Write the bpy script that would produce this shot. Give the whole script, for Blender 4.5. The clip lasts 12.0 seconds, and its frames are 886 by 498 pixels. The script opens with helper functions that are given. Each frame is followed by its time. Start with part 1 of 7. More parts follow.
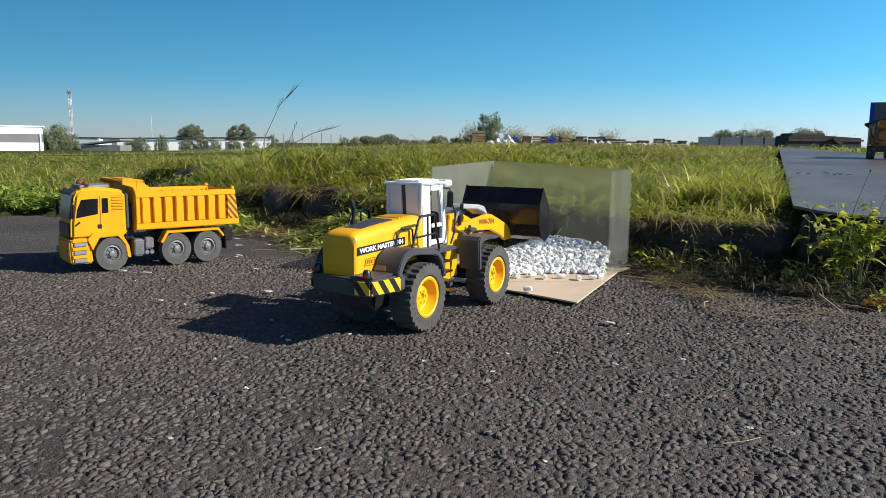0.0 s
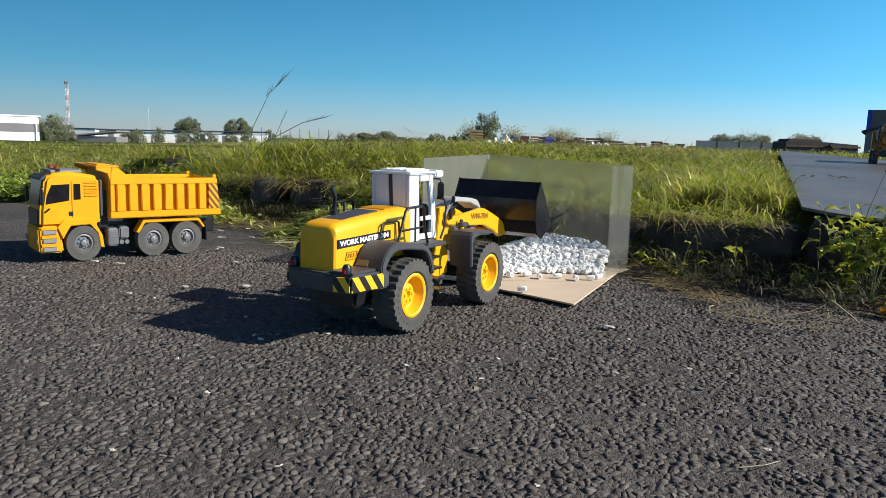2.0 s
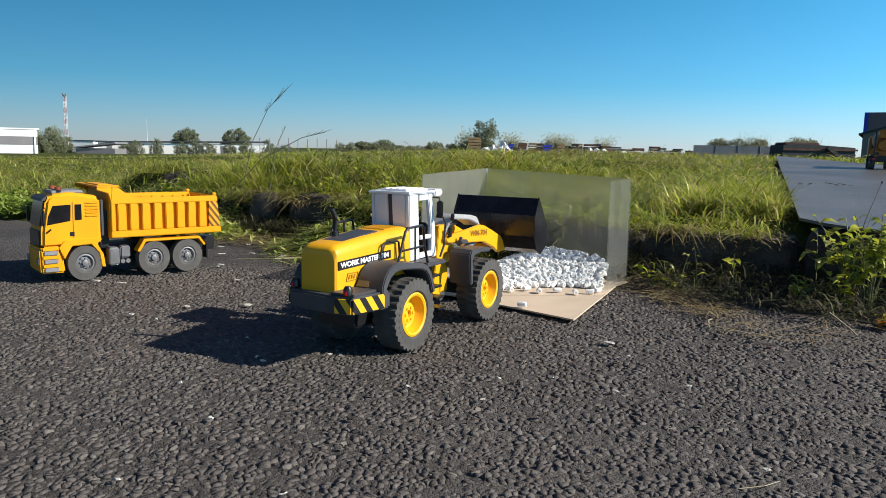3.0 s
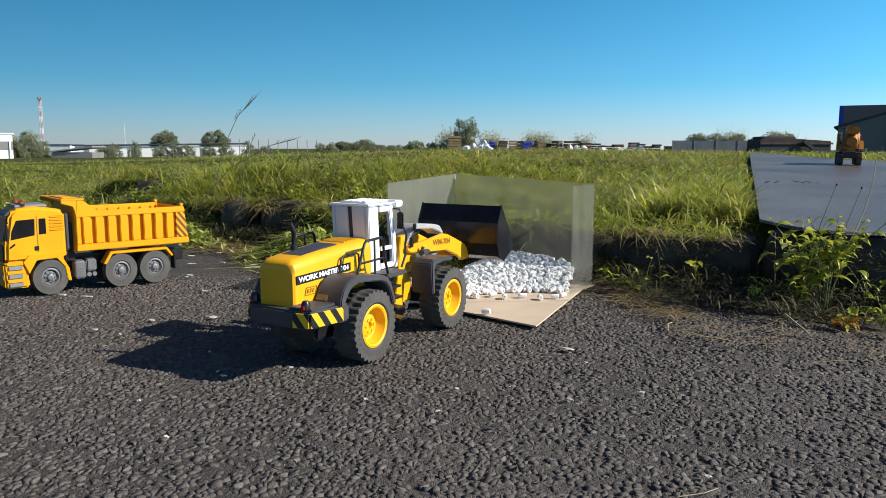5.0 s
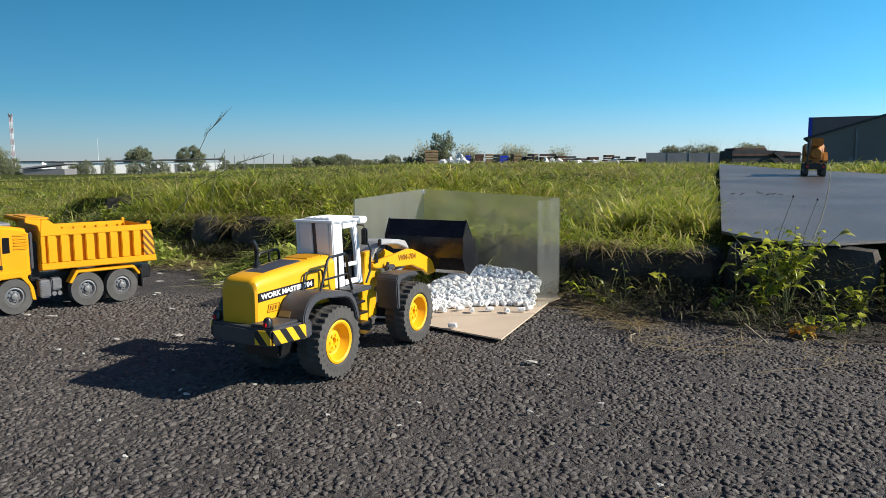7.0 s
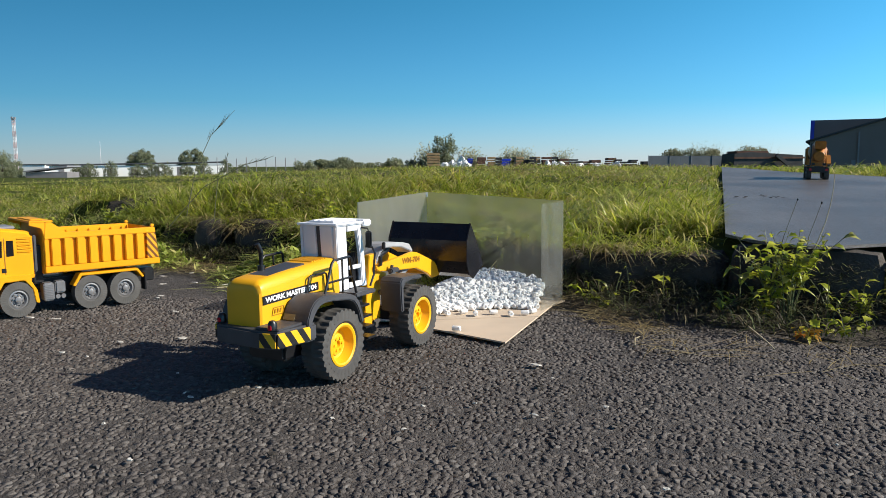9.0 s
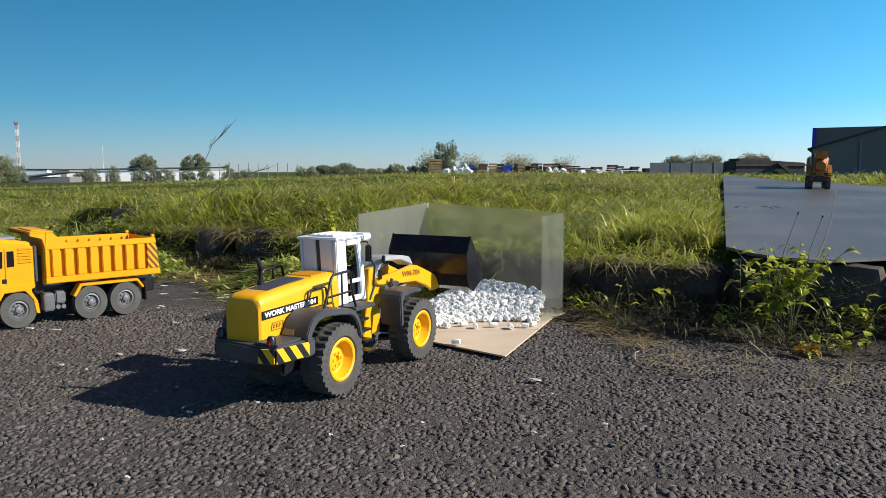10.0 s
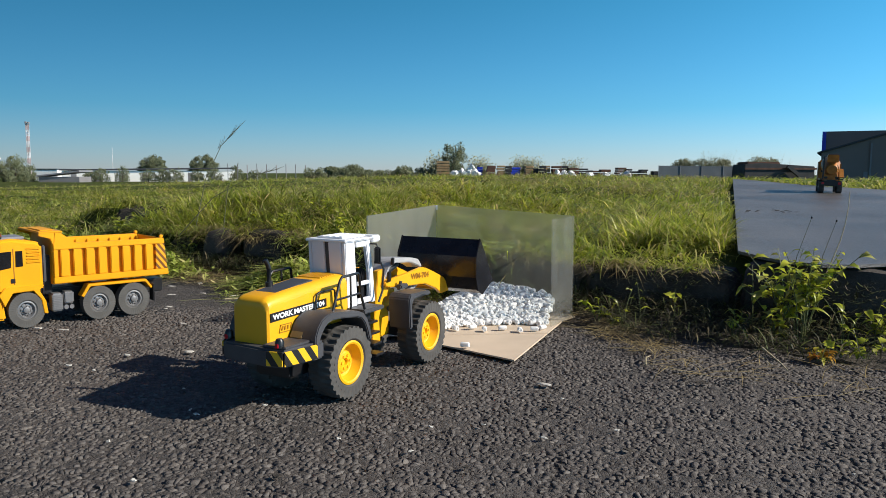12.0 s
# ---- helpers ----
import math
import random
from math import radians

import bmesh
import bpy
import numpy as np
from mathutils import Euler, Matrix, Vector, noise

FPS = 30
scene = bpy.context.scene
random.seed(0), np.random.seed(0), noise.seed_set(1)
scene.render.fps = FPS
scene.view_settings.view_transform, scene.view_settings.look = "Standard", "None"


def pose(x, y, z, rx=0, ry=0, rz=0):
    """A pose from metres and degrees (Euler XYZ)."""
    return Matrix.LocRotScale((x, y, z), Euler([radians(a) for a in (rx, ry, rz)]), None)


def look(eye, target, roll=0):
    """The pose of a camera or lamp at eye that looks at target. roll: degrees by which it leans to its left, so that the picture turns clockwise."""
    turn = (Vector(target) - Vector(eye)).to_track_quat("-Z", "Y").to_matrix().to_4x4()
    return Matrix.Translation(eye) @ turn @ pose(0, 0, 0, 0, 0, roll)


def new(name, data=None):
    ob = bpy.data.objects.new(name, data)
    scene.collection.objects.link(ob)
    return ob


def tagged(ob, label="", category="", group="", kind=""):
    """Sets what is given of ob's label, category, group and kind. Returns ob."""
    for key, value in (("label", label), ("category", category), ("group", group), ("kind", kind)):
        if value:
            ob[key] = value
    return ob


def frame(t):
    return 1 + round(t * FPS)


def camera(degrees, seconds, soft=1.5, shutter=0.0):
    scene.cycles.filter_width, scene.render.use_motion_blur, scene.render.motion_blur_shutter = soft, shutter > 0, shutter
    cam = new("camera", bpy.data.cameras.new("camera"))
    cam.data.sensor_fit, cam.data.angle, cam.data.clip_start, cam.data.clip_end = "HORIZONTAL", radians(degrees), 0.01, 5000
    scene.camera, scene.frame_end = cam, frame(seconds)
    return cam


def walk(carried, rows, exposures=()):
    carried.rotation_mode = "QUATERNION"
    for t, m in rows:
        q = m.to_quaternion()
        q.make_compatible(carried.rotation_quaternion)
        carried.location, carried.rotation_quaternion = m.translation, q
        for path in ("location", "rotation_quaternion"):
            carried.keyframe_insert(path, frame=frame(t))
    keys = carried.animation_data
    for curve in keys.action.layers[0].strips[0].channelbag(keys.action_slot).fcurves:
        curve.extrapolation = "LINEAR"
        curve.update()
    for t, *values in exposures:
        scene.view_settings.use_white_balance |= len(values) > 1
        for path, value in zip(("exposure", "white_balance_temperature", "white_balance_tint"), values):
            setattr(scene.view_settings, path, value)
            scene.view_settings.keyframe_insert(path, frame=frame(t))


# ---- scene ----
cam = camera(62.0, 12.0, 0.7)
PATH = [
    (0, (-0.0642, -0.058, 0.3116), (-0.1733, 1.9189, 0.0292), 0.5),
    (0.5, (-0.0705, -0.0485, 0.3134), (-0.1903, 1.9288, 0.0372), 0.6),
    (1, (-0.066, -0.0482, 0.3151), (-0.1755, 1.9296, 0.0384), 0.29),
    (1.5, (-0.0695, -0.0061, 0.3077), (-0.1833, 1.9719, 0.0348), 0.64),
    (2, (-0.0579, 0.0319, 0.2934), (-0.1546, 2.009, 0.0073), 1.71),
    (2.5, (-0.0508, 0.0276, 0.3074), (-0.1373, 2.0068, 0.0332), 1.24),
    (3, (-0.0587, 0.0258, 0.3128), (-0.1544, 2.0058, 0.0466), 1.0),
    (3.2, (-0.058, 0.0265, 0.3147), (-0.1455, 2.0072, 0.054), 1.2),
    (4.8, (-0.0347, 0.0162, 0.3436), (-0.1052, 1.999, 0.0911), 0.76),
    (5, (-0.0207, 0.0164, 0.3347), (-0.0701, 1.9975, 0.0653), 0.15),
    (5.5, (-0.002, 0.004, 0.332), (-0.017, 1.988, 0.073), -0.4),
    (6, (0.0, 0.006, 0.337), (0.005, 1.992, 0.103), -0.3),
    (6.5, (0.002, 0.007, 0.343), (0.016, 1.994, 0.118), 0.2),
    (7, (0.004, 0.004, 0.339), (0.014, 1.99, 0.106), -0.3),
    (8.8, (0.006, 0.003, 0.332), (0.011, 1.991, 0.113), 0.7),
    (9, (0.0, 0.005, 0.339), (0.005, 1.992, 0.114), -0.3),
    (9.5, (0.005, 0.001, 0.349), (0.012, 1.989, 0.131), -0.0),
    (10, (0.003, 0.007, 0.353), (0.004, 1.996, 0.144), -0.1),
    (10.5, (0.006, 0.011, 0.355), (0.003, 2.001, 0.155), 0.5),
    (11, (0.006, 0.014, 0.369), (0.002, 2.005, 0.18), 0.4),
    (11.5, (0.007, 0.016, 0.362), (-0.001, 2.006, 0.167), 0.4),
    (12, (-0.001, 0.018, 0.353), (-0.02, 2.008, 0.149), 0.2),
]
walk(cam, [(t, look(eye, target, roll)) for t, eye, target, roll in PATH], [(0.0, 0.51), (9.5, 0.50), (10.5, 0.48), (11.0, 0.43), (12.0, 0.41)])

# ---- world and sun ----
SUN_AZ, SUN_EL = math.atan2(0.975, -0.222), radians(31.5)
world = bpy.data.worlds.new("sky")
scene.world = world
world.use_nodes = True
wn = world.node_tree
sky = wn.nodes.new("ShaderNodeTexSky")
sky.sky_type, sky.sun_disc = "NISHITA", False
sky.sun_elevation, sky.sun_rotation = SUN_EL, SUN_AZ
sky.air_density, sky.dust_density, sky.ozone_density = 1.0, 0.15, 3.0
tint = wn.nodes.new("ShaderNodeMix")
tint.data_type, tint.blend_type = "RGBA", "MULTIPLY"
tint.inputs["Factor"].default_value = 1.0
geo, sep, up = wn.nodes.new("ShaderNodeTexCoord"), wn.nodes.new("ShaderNodeSeparateXYZ"), wn.nodes.new("ShaderNodeValToRGB")
up.color_ramp.elements[0].position, up.color_ramp.elements[1].position = 0.0, 0.26
up.color_ramp.elements[0].color, up.color_ramp.elements[1].color = (0.80, 0.98, 1.45, 1), (0.23, 0.92, 1.07, 1)
middle = up.color_ramp.elements.new(0.085)
middle.color = (0.37, 0.91, 1.27, 1)
zenith = up.color_ramp.elements.new(0.42)
zenith.color = (0.56, 0.50, 0.60, 1)
wn.links.new(geo.outputs["Generated"], sep.inputs[0])
wn.links.new(sep.outputs["Z"], up.inputs[0])
# brighter towards the sun's side
side, gain, scaled = wn.nodes.new("ShaderNodeVectorMath"), wn.nodes.new("ShaderNodeMath"), wn.nodes.new("ShaderNodeVectorMath")
side.operation, gain.operation, scaled.operation = "DOT_PRODUCT", "MULTIPLY_ADD", "SCALE"
side.inputs[1].default_value = (0.975, -0.222, 0.0)
gain.inputs[1].default_value, gain.inputs[2].default_value = 0.68, 1.0
wn.links.new(geo.outputs["Generated"], side.inputs[0])
wn.links.new(side.outputs["Value"], gain.inputs[0])
wn.links.new(up.outputs[0], scaled.inputs[0])
wn.links.new(gain.outputs[0], scaled.inputs["Scale"])
wn.links.new(scaled.outputs[0], tint.inputs[7])
wn.links.new(sky.outputs[0], tint.inputs[6])
wn.links.new(tint.outputs[2], wn.nodes["Background"].inputs[0])
wn.nodes["Background"].inputs[1].default_value = 0.085
sun_data = bpy.data.lights.new("sun", "SUN")
sun_data.energy, sun_data.angle, sun_data.color = 5.0, radians(0.5), (1.0, 0.93, 0.80)
sun = new("sun", sun_data)
sun.matrix_world = look((20 * math.cos(SUN_EL) * 0.975, -20 * math.cos(SUN_EL) * 0.222, 20 * math.sin(SUN_EL)), (0, 0, 0))


# ---- materials ----
def mat(name, color, rough=0.5, metal=0.0, vary=0.15, scale=30.0, bump=0.1, fine=400.0, dist=0.001, spec=0.5, second=None):
    """Two scales of noise over a base colour, with fine relief."""
    m = bpy.data.materials.new(name)
    m.use_nodes = True
    n, l = m.node_tree.nodes, m.node_tree.links
    b = n["Principled BSDF"]
    b.inputs["Roughness"].default_value, b.inputs["Metallic"].default_value = rough, metal
    b.inputs["Specular IOR Level"].default_value = spec
    tc = n.new("ShaderNodeTexCoord")
    big, small = n.new("ShaderNodeTexNoise"), n.new("ShaderNodeTexNoise")
    for node, sc in ((big, scale), (small, fine)):
        node.inputs["Scale"].default_value, node.inputs["Detail"].default_value = sc, 5
        l.new(tc.outputs["Object"], node.inputs["Vector"])
    ramp = n.new("ShaderNodeValToRGB")
    dark = second or tuple(c * (1 - vary) for c in color)
    ramp.color_ramp.elements[0].position, ramp.color_ramp.elements[1].position = 0.32, 0.68
    ramp.color_ramp.elements[0].color = (*dark, 1)
    ramp.color_ramp.elements[1].color = (*[min(1, c * (1 + vary * 0.5)) for c in color], 1)
    l.new(big.outputs["Fac"], ramp.inputs[0])
    l.new(ramp.outputs[0], b.inputs["Base Color"])
    mr = n.new("ShaderNodeMapRange")
    mr.inputs["To Min"].default_value, mr.inputs["To Max"].default_value = max(0.03, rough - 0.12), min(1, rough + 0.12)
    l.new(small.outputs["Fac"], mr.inputs["Value"])
    l.new(mr.outputs[0], b.inputs["Roughness"])
    bp = n.new("ShaderNodeBump")
    bp.inputs["Strength"].default_value, bp.inputs["Distance"].default_value = bump, dist
    l.new(small.outputs["Fac"], bp.inputs["Height"])
    l.new(bp.outputs[0], b.inputs["Normal"])
    return m


def island_mat(name, colors, rough=0.6, trans=0.0, fine=300.0, objects=False, patch=None, spec=0.25):
    """Colours spread over the pieces of a mesh, or over objects that share one."""
    m = mat(name, colors[0], rough, fine=fine, bump=0.05, spec=spec)
    n, l = m.node_tree.nodes, m.node_tree.links
    b = n["Principled BSDF"]
    if objects:
        source = n.new("ShaderNodeObjectInfo").outputs["Random"]
    else:
        source = n.new("ShaderNodeNewGeometry").outputs["Random Per Island"]
    ramp = n.new("ShaderNodeValToRGB")
    ramp.color_ramp.elements.remove(ramp.color_ramp.elements[1])
    for k, c in enumerate(colors):
        e = ramp.color_ramp.elements[0] if k == 0 else ramp.color_ramp.elements.new(k / (len(colors) - 1))
        e.position, e.color = k / (len(colors) - 1), (*c, 1)
    l.new(source, ramp.inputs[0])
    col = ramp.outputs[0]
    if patch:
        # drier and darker patches over the plot
        for scale, lo, hi, tone in patch:
            no, rg, mx = n.new("ShaderNodeTexNoise"), n.new("ShaderNodeValToRGB"), n.new("ShaderNodeMix")
            no.inputs["Scale"].default_value, no.inputs["Detail"].default_value = scale, 3
            rg.color_ramp.elements[0].position, rg.color_ramp.elements[1].position = lo, hi
            mx.data_type, mx.blend_type = "RGBA", "MULTIPLY"
            l.new(n["Texture Coordinate"].outputs["Object"], no.inputs["Vector"])
            l.new(no.outputs["Fac"], rg.inputs[0])
            l.new(rg.outputs[0], mx.inputs["Factor"])
            l.new(col, mx.inputs[6])
            mx.inputs[7].default_value = (*tone, 1)
            col = mx.outputs[2]
    l.new(col, b.inputs["Base Color"])
    if trans:
        tr, mix = n.new("ShaderNodeBsdfTranslucent"), n.new("ShaderNodeMixShader")
        l.new(col, tr.inputs["Color"])
        mix.inputs[0].default_value = trans
        l.new(b.outputs[0], mix.inputs[1])
        l.new(tr.outputs[0], mix.inputs[2])
        l.new(mix.outputs[0], n["Material Output"].inputs["Surface"])
    return m


def asphalt_mat(name, color, cell, depth, rough=0.75):
    m = mat(name, color, rough, vary=0.35, scale=2.2, fine=900, bump=0.3, dist=0.001)
    n, l = m.node_tree.nodes, m.node_tree.links
    b = n["Principled BSDF"]
    tc = n["Texture Coordinate"]
    vo, no = n.new("ShaderNodeTexVoronoi"), n.new("ShaderNodeTexNoise")
    vo.inputs["Scale"].default_value, no.inputs["Scale"].default_value = 1 / cell, 2.5 / cell
    vo.inputs["Randomness"].default_value = 1.0
    l.new(tc.outputs["Object"], vo.inputs["Vector"])
    l.new(tc.outputs["Object"], no.inputs["Vector"])
    # flat stones with sunken joints
    vo.feature = "F1"
    ed, warp, add = n.new("ShaderNodeTexVoronoi"), n.new("ShaderNodeVectorMath"), n.new("ShaderNodeVectorMath")
    ed.feature = "DISTANCE_TO_EDGE"
    ed.inputs["Scale"].default_value = 1 / cell
    warp.operation, add.operation = "SCALE", "ADD"
    warp.inputs["Scale"].default_value = cell * 0.5
    l.new(no.outputs["Color"], warp.inputs[0])
    l.new(tc.outputs["Object"], add.inputs[0])
    l.new(warp.outputs[0], add.inputs[1])
    l.new(add.outputs[0], ed.inputs["Vector"])
    l.new(add.outputs[0], vo.inputs["Vector"])
    mx = n.new("ShaderNodeMapRange")
    mx.interpolation_type = "SMOOTHSTEP"
    mx.inputs["From Max"].default_value = 0.22
    l.new(ed.outputs["Distance"], mx.inputs["Value"])
    bp = n.new("ShaderNodeBump")
    bp.inputs["Strength"].default_value, bp.inputs["Distance"].default_value = 1.0, depth
    l.new(mx.outputs[0], bp.inputs["Height"])
    old = b.inputs["Normal"].links[0].from_node
    l.new(bp.outputs[0], old.inputs["Normal"])
    # single stones lighter or darker than the binder
    mixc = n.new("ShaderNodeMix")
    mixc.data_type, mixc.blend_type = "RGBA", "MULTIPLY"
    mixc.inputs["Factor"].default_value = 0.55
    base = b.inputs["Base Color"].links[0].from_socket
    l.new(base, mixc.inputs[6])
    hsv = n.new("ShaderNodeSeparateColor")
    l.new(vo.outputs["Color"], hsv.inputs[0])
    gr = n.new("ShaderNodeValToRGB")
    gr.color_ramp.elements[0].color, gr.color_ramp.elements[1].color = (0.45, 0.45, 0.46, 1), (1.5, 1.46, 1.4, 1)
    l.new(hsv.outputs[0], gr.inputs[0])
    l.new(gr.outputs[0], mixc.inputs[7])
    l.new(mixc.outputs[2], b.inputs["Base Color"])
    return m


def stripe_mat(name, a, b2, period, angle, rough=0.4):
    """Diagonal two-coloured hazard paint."""
    m = mat(name, a, rough)
    n, l = m.node_tree.nodes, m.node_tree.links
    tc, mp, sep = n["Texture Coordinate"], n.new("ShaderNodeMapping"), n.new("ShaderNodeSeparateXYZ")
    mp.inputs["Rotation"].default_value = (0, angle, 0)
    mp.inputs["Scale"].default_value = (1 / period,) * 3
    mp.vector_type = "TEXTURE"
    mp.inputs["Scale"].default_value = (period,) * 3
    l.new(tc.outputs["Object"], mp.inputs["Vector"])
    l.new(mp.outputs[0], sep.inputs[0])
    fr, gt, mix = n.new("ShaderNodeMath"), n.new("ShaderNodeMath"), n.new("ShaderNodeMix")
    fr.operation, gt.operation, mix.data_type = "FRACT", "GREATER_THAN", "RGBA"
    l.new(sep.outputs["X"], fr.inputs[0])
    l.new(fr.outputs[0], gt.inputs[0])
    gt.inputs[1].default_value = 0.5
    l.new(gt.outputs[0], mix.inputs["Factor"])
    mix.inputs[6].default_value, mix.inputs[7].default_value = (*a, 1), (*b2, 1)
    l.new(mix.outputs[2], n["Principled BSDF"].inputs["Base Color"])
    return m


YELLOW = (0.80, 0.39, 0.010)
ORANGE = (0.77, 0.335, 0.004)
M_yellow = mat("loader_yellow", YELLOW, 0.38, vary=0.08, scale=14, bump=0.04)
M_rim = mat("rim_yellow", (0.82, 0.43, 0.010), 0.35, vary=0.08, bump=0.03)
M_orange = mat("truck_orange", ORANGE, 0.45, vary=0.08, scale=12, bump=0.04, spec=0.25)
M_white = mat("cab_white", (0.76, 0.76, 0.79), 0.42, vary=0.06, scale=20, bump=0.03)
M_black = mat("black_plastic", (0.012, 0.012, 0.014), 0.35, vary=0.3, bump=0.06)
M_bucket = mat("bucket_black", (0.014, 0.014, 0.018), 0.22, vary=0.4, scale=25, bump=0.08)
M_grey = mat("dark_grey_plastic", (0.055, 0.055, 0.062), 0.5, vary=0.2, bump=0.1)
M_midgrey = mat("mid_grey_plastic", (0.22, 0.22, 0.24), 0.45, vary=0.15, bump=0.08)
M_link = mat("light_grey_plastic", (0.40, 0.40, 0.41), 0.4, vary=0.12)
M_tyretruck = mat("tyre_rubber_dusty", (0.085, 0.083, 0.08), 0.85, vary=0.2, scale=40, bump=0.2)
M_tyre = mat("tyre_rubber", (0.045, 0.043, 0.042), 0.8, vary=0.3, scale=40, bump=0.2, second=(0.075, 0.07, 0.065))
M_silver = mat("silver_plastic", (0.24, 0.24, 0.25), 0.40, 0.55, vary=0.2, bump=0.05)
M_glass = mat("dark_window", (0.012, 0.012, 0.014), 0.08, vary=0.3, bump=0.0)
M_red = mat("red_lens", (0.45, 0.01, 0.02), 0.2, vary=0.2, bump=0.02)
M_amber = mat("amber_lens", (0.20, 0.05, 0.015), 0.2, vary=0.2, bump=0.02)
M_print = mat("white_print", (0.8, 0.8, 0.8), 0.5, vary=0.05)
M_brownprint = mat("brown_print", (0.25, 0.10, 0.004), 0.5, vary=0.1)
M_emblem = mat("emblem_brown", (0.36, 0.17, 0.008), 0.5, vary=0.1)
M_card = mat("cardboard", (0.57, 0.46, 0.35), 0.85, vary=0.12, scale=9, fine=500, bump=0.15)
M_pellet = island_mat("white_foam", [(0.93, 0.92, 0.91), (0.95, 0.94, 0.93), (0.91, 0.91, 0.91)], 0.55, 0.25)
M_asphalt = asphalt_mat("asphalt_coarse", (0.088, 0.079, 0.075), 0.011, 0.005)
M_slab = asphalt_mat("asphalt_smooth", (0.116, 0.106, 0.102), 0.005, 0.0004, 0.44)
M_aggregate = island_mat("asphalt_stones", [(0.078, 0.068, 0.064), (0.095, 0.084, 0.078), (0.111, 0.099, 0.093), (0.086, 0.077, 0.072), (0.103, 0.092, 0.085), (0.151, 0.136, 0.125)], 0.74, fine=420)
M_aggregate.node_tree.nodes["Bump"].inputs["Strength"].default_value = 0.9
M_aggregate.node_tree.nodes["Bump"].inputs["Distance"].default_value = 0.0016
M_crust = asphalt_mat("asphalt_binder", (0.076, 0.067, 0.062), 0.0045, 0.0010)
M_soil = mat("soil", (0.042, 0.034, 0.027), 0.95, vary=0.5, scale=9, fine=120, bump=0.8, dist=0.01)
M_field = mat("field_soil", (0.065, 0.085, 0.02), 0.95, vary=0.5, scale=3, fine=60, bump=0.9, dist=0.02, second=(0.032, 0.036, 0.013), spec=0.05)
M_kerb = mat("kerb_stone", (0.066, 0.054, 0.045), 0.9, vary=0.55, scale=12, fine=160, bump=0.7, dist=0.004)
M_grass = island_mat("grass_blades", [(0.104, 0.145, 0.014), (0.32, 0.38, 0.035), (0.47, 0.52, 0.06), (0.225, 0.29, 0.025), (0.57, 0.56, 0.13), (0.64, 0.54, 0.27)], 0.36, 0.45, patch=((1.6, 0.50, 0.68, (1.15, 1.02, 1.2)), (4.5, 0.52, 0.66, (0.60, 0.68, 0.6)), (13.0, 0.50, 0.60, (0.55, 0.6, 0.5)), (8.0, 0.54, 0.64, (1.55, 1.42, 1.6))), spec=0.5)
M_tallgrass = island_mat("tall_blades", [(0.24, 0.30, 0.04), (0.38, 0.42, 0.08), (0.48, 0.46, 0.16), (0.30, 0.38, 0.05)], 0.4, 0.4)
M_cut = island_mat("cut_greens", [(0.268, 0.354, 0.055), (0.439, 0.519, 0.11), (0.561, 0.566, 0.198), (0.342, 0.425, 0.066), (0.159, 0.212, 0.033), (0.61, 0.519, 0.242)], 0.45, 0.35)
M_cover = island_mat("leafy_cover", [(0.10, 0.15, 0.025), (0.20, 0.28, 0.04), (0.30, 0.38, 0.07), (0.14, 0.20, 0.03), (0.38, 0.42, 0.12)], 0.45, 0.35)
M_straw = island_mat("straw", [(0.22, 0.16, 0.07), (0.32, 0.25, 0.12), (0.14, 0.10, 0.045), (0.42, 0.36, 0.2)], 0.7, 0.15)
# litter colours darkened to carry the shade at the kerb foot
M_litter = island_mat("shade_toned_litter", [(0.022, 0.025, 0.014), (0.045, 0.052, 0.02), (0.035, 0.027, 0.018), (0.10, 0.125, 0.035), (0.03, 0.025, 0.019), (0.19, 0.16, 0.09)], 0.6, 0.15)
M_leaf = island_mat("weed_leaves", [(0.159, 0.191, 0.02), (0.366, 0.424, 0.035), (0.61, 0.604, 0.07), (0.244, 0.297, 0.025), (0.512, 0.551, 0.06), (0.159, 0.17, 0.025), (0.68, 0.636, 0.2)], 0.35, 0.45, objects=True, spec=0.5)
M_redleaf = island_mat("yellow_red_leaves", [(0.55, 0.42, 0.04), (0.5, 0.16, 0.03), (0.45, 0.45, 0.06), (0.42, 0.10, 0.03)], 0.4, 0.4, objects=True)
M_stem = mat("weed_stem", (0.12, 0.14, 0.05), 0.6, vary=0.4)
M_darkstem = mat("seed_stem", (0.11, 0.11, 0.06), 0.6, vary=0.3)
M_khaki = mat("khaki_plastic", (0.17, 0.125, 0.06), 0.45, vary=0.15)
M_drystem = mat("dry_stem", (0.40, 0.34, 0.22), 0.6, vary=0.3)
M_paper = mat("litter_white", (0.48, 0.46, 0.42), 0.8, vary=0.2, scale=80)
# leaf greens lightened and greyed to hold the haze of distance
M_treeleaf = island_mat("hazed_tree_leaves", [(0.15, 0.17, 0.10), (0.19, 0.21, 0.12), (0.24, 0.26, 0.15), (0.17, 0.19, 0.12)], 0.7, 0.35)
M_twig = island_mat("bush_twigs", [(0.27, 0.25, 0.18), (0.22, 0.25, 0.14), (0.32, 0.30, 0.21)], 0.8, 0.3)
M_bark = mat("bark", (0.10, 0.075, 0.05), 0.9, vary=0.4, scale=4, fine=40)
M_wallwhite = mat("white_cladding", (0.84, 0.84, 0.82), 0.6, vary=0.06, scale=0.4, fine=20)
M_walldark = mat("grey_cladding", (0.20, 0.19, 0.195), 0.6, vary=0.15, scale=0.3, fine=20)
M_hallgrey = mat("warm_grey_cladding", (0.20, 0.165, 0.155), 0.65, vary=0.12, scale=0.3, fine=20)
M_roof = mat("dark_roof", (0.05, 0.052, 0.06), 0.6, vary=0.2, scale=0.4, fine=20)
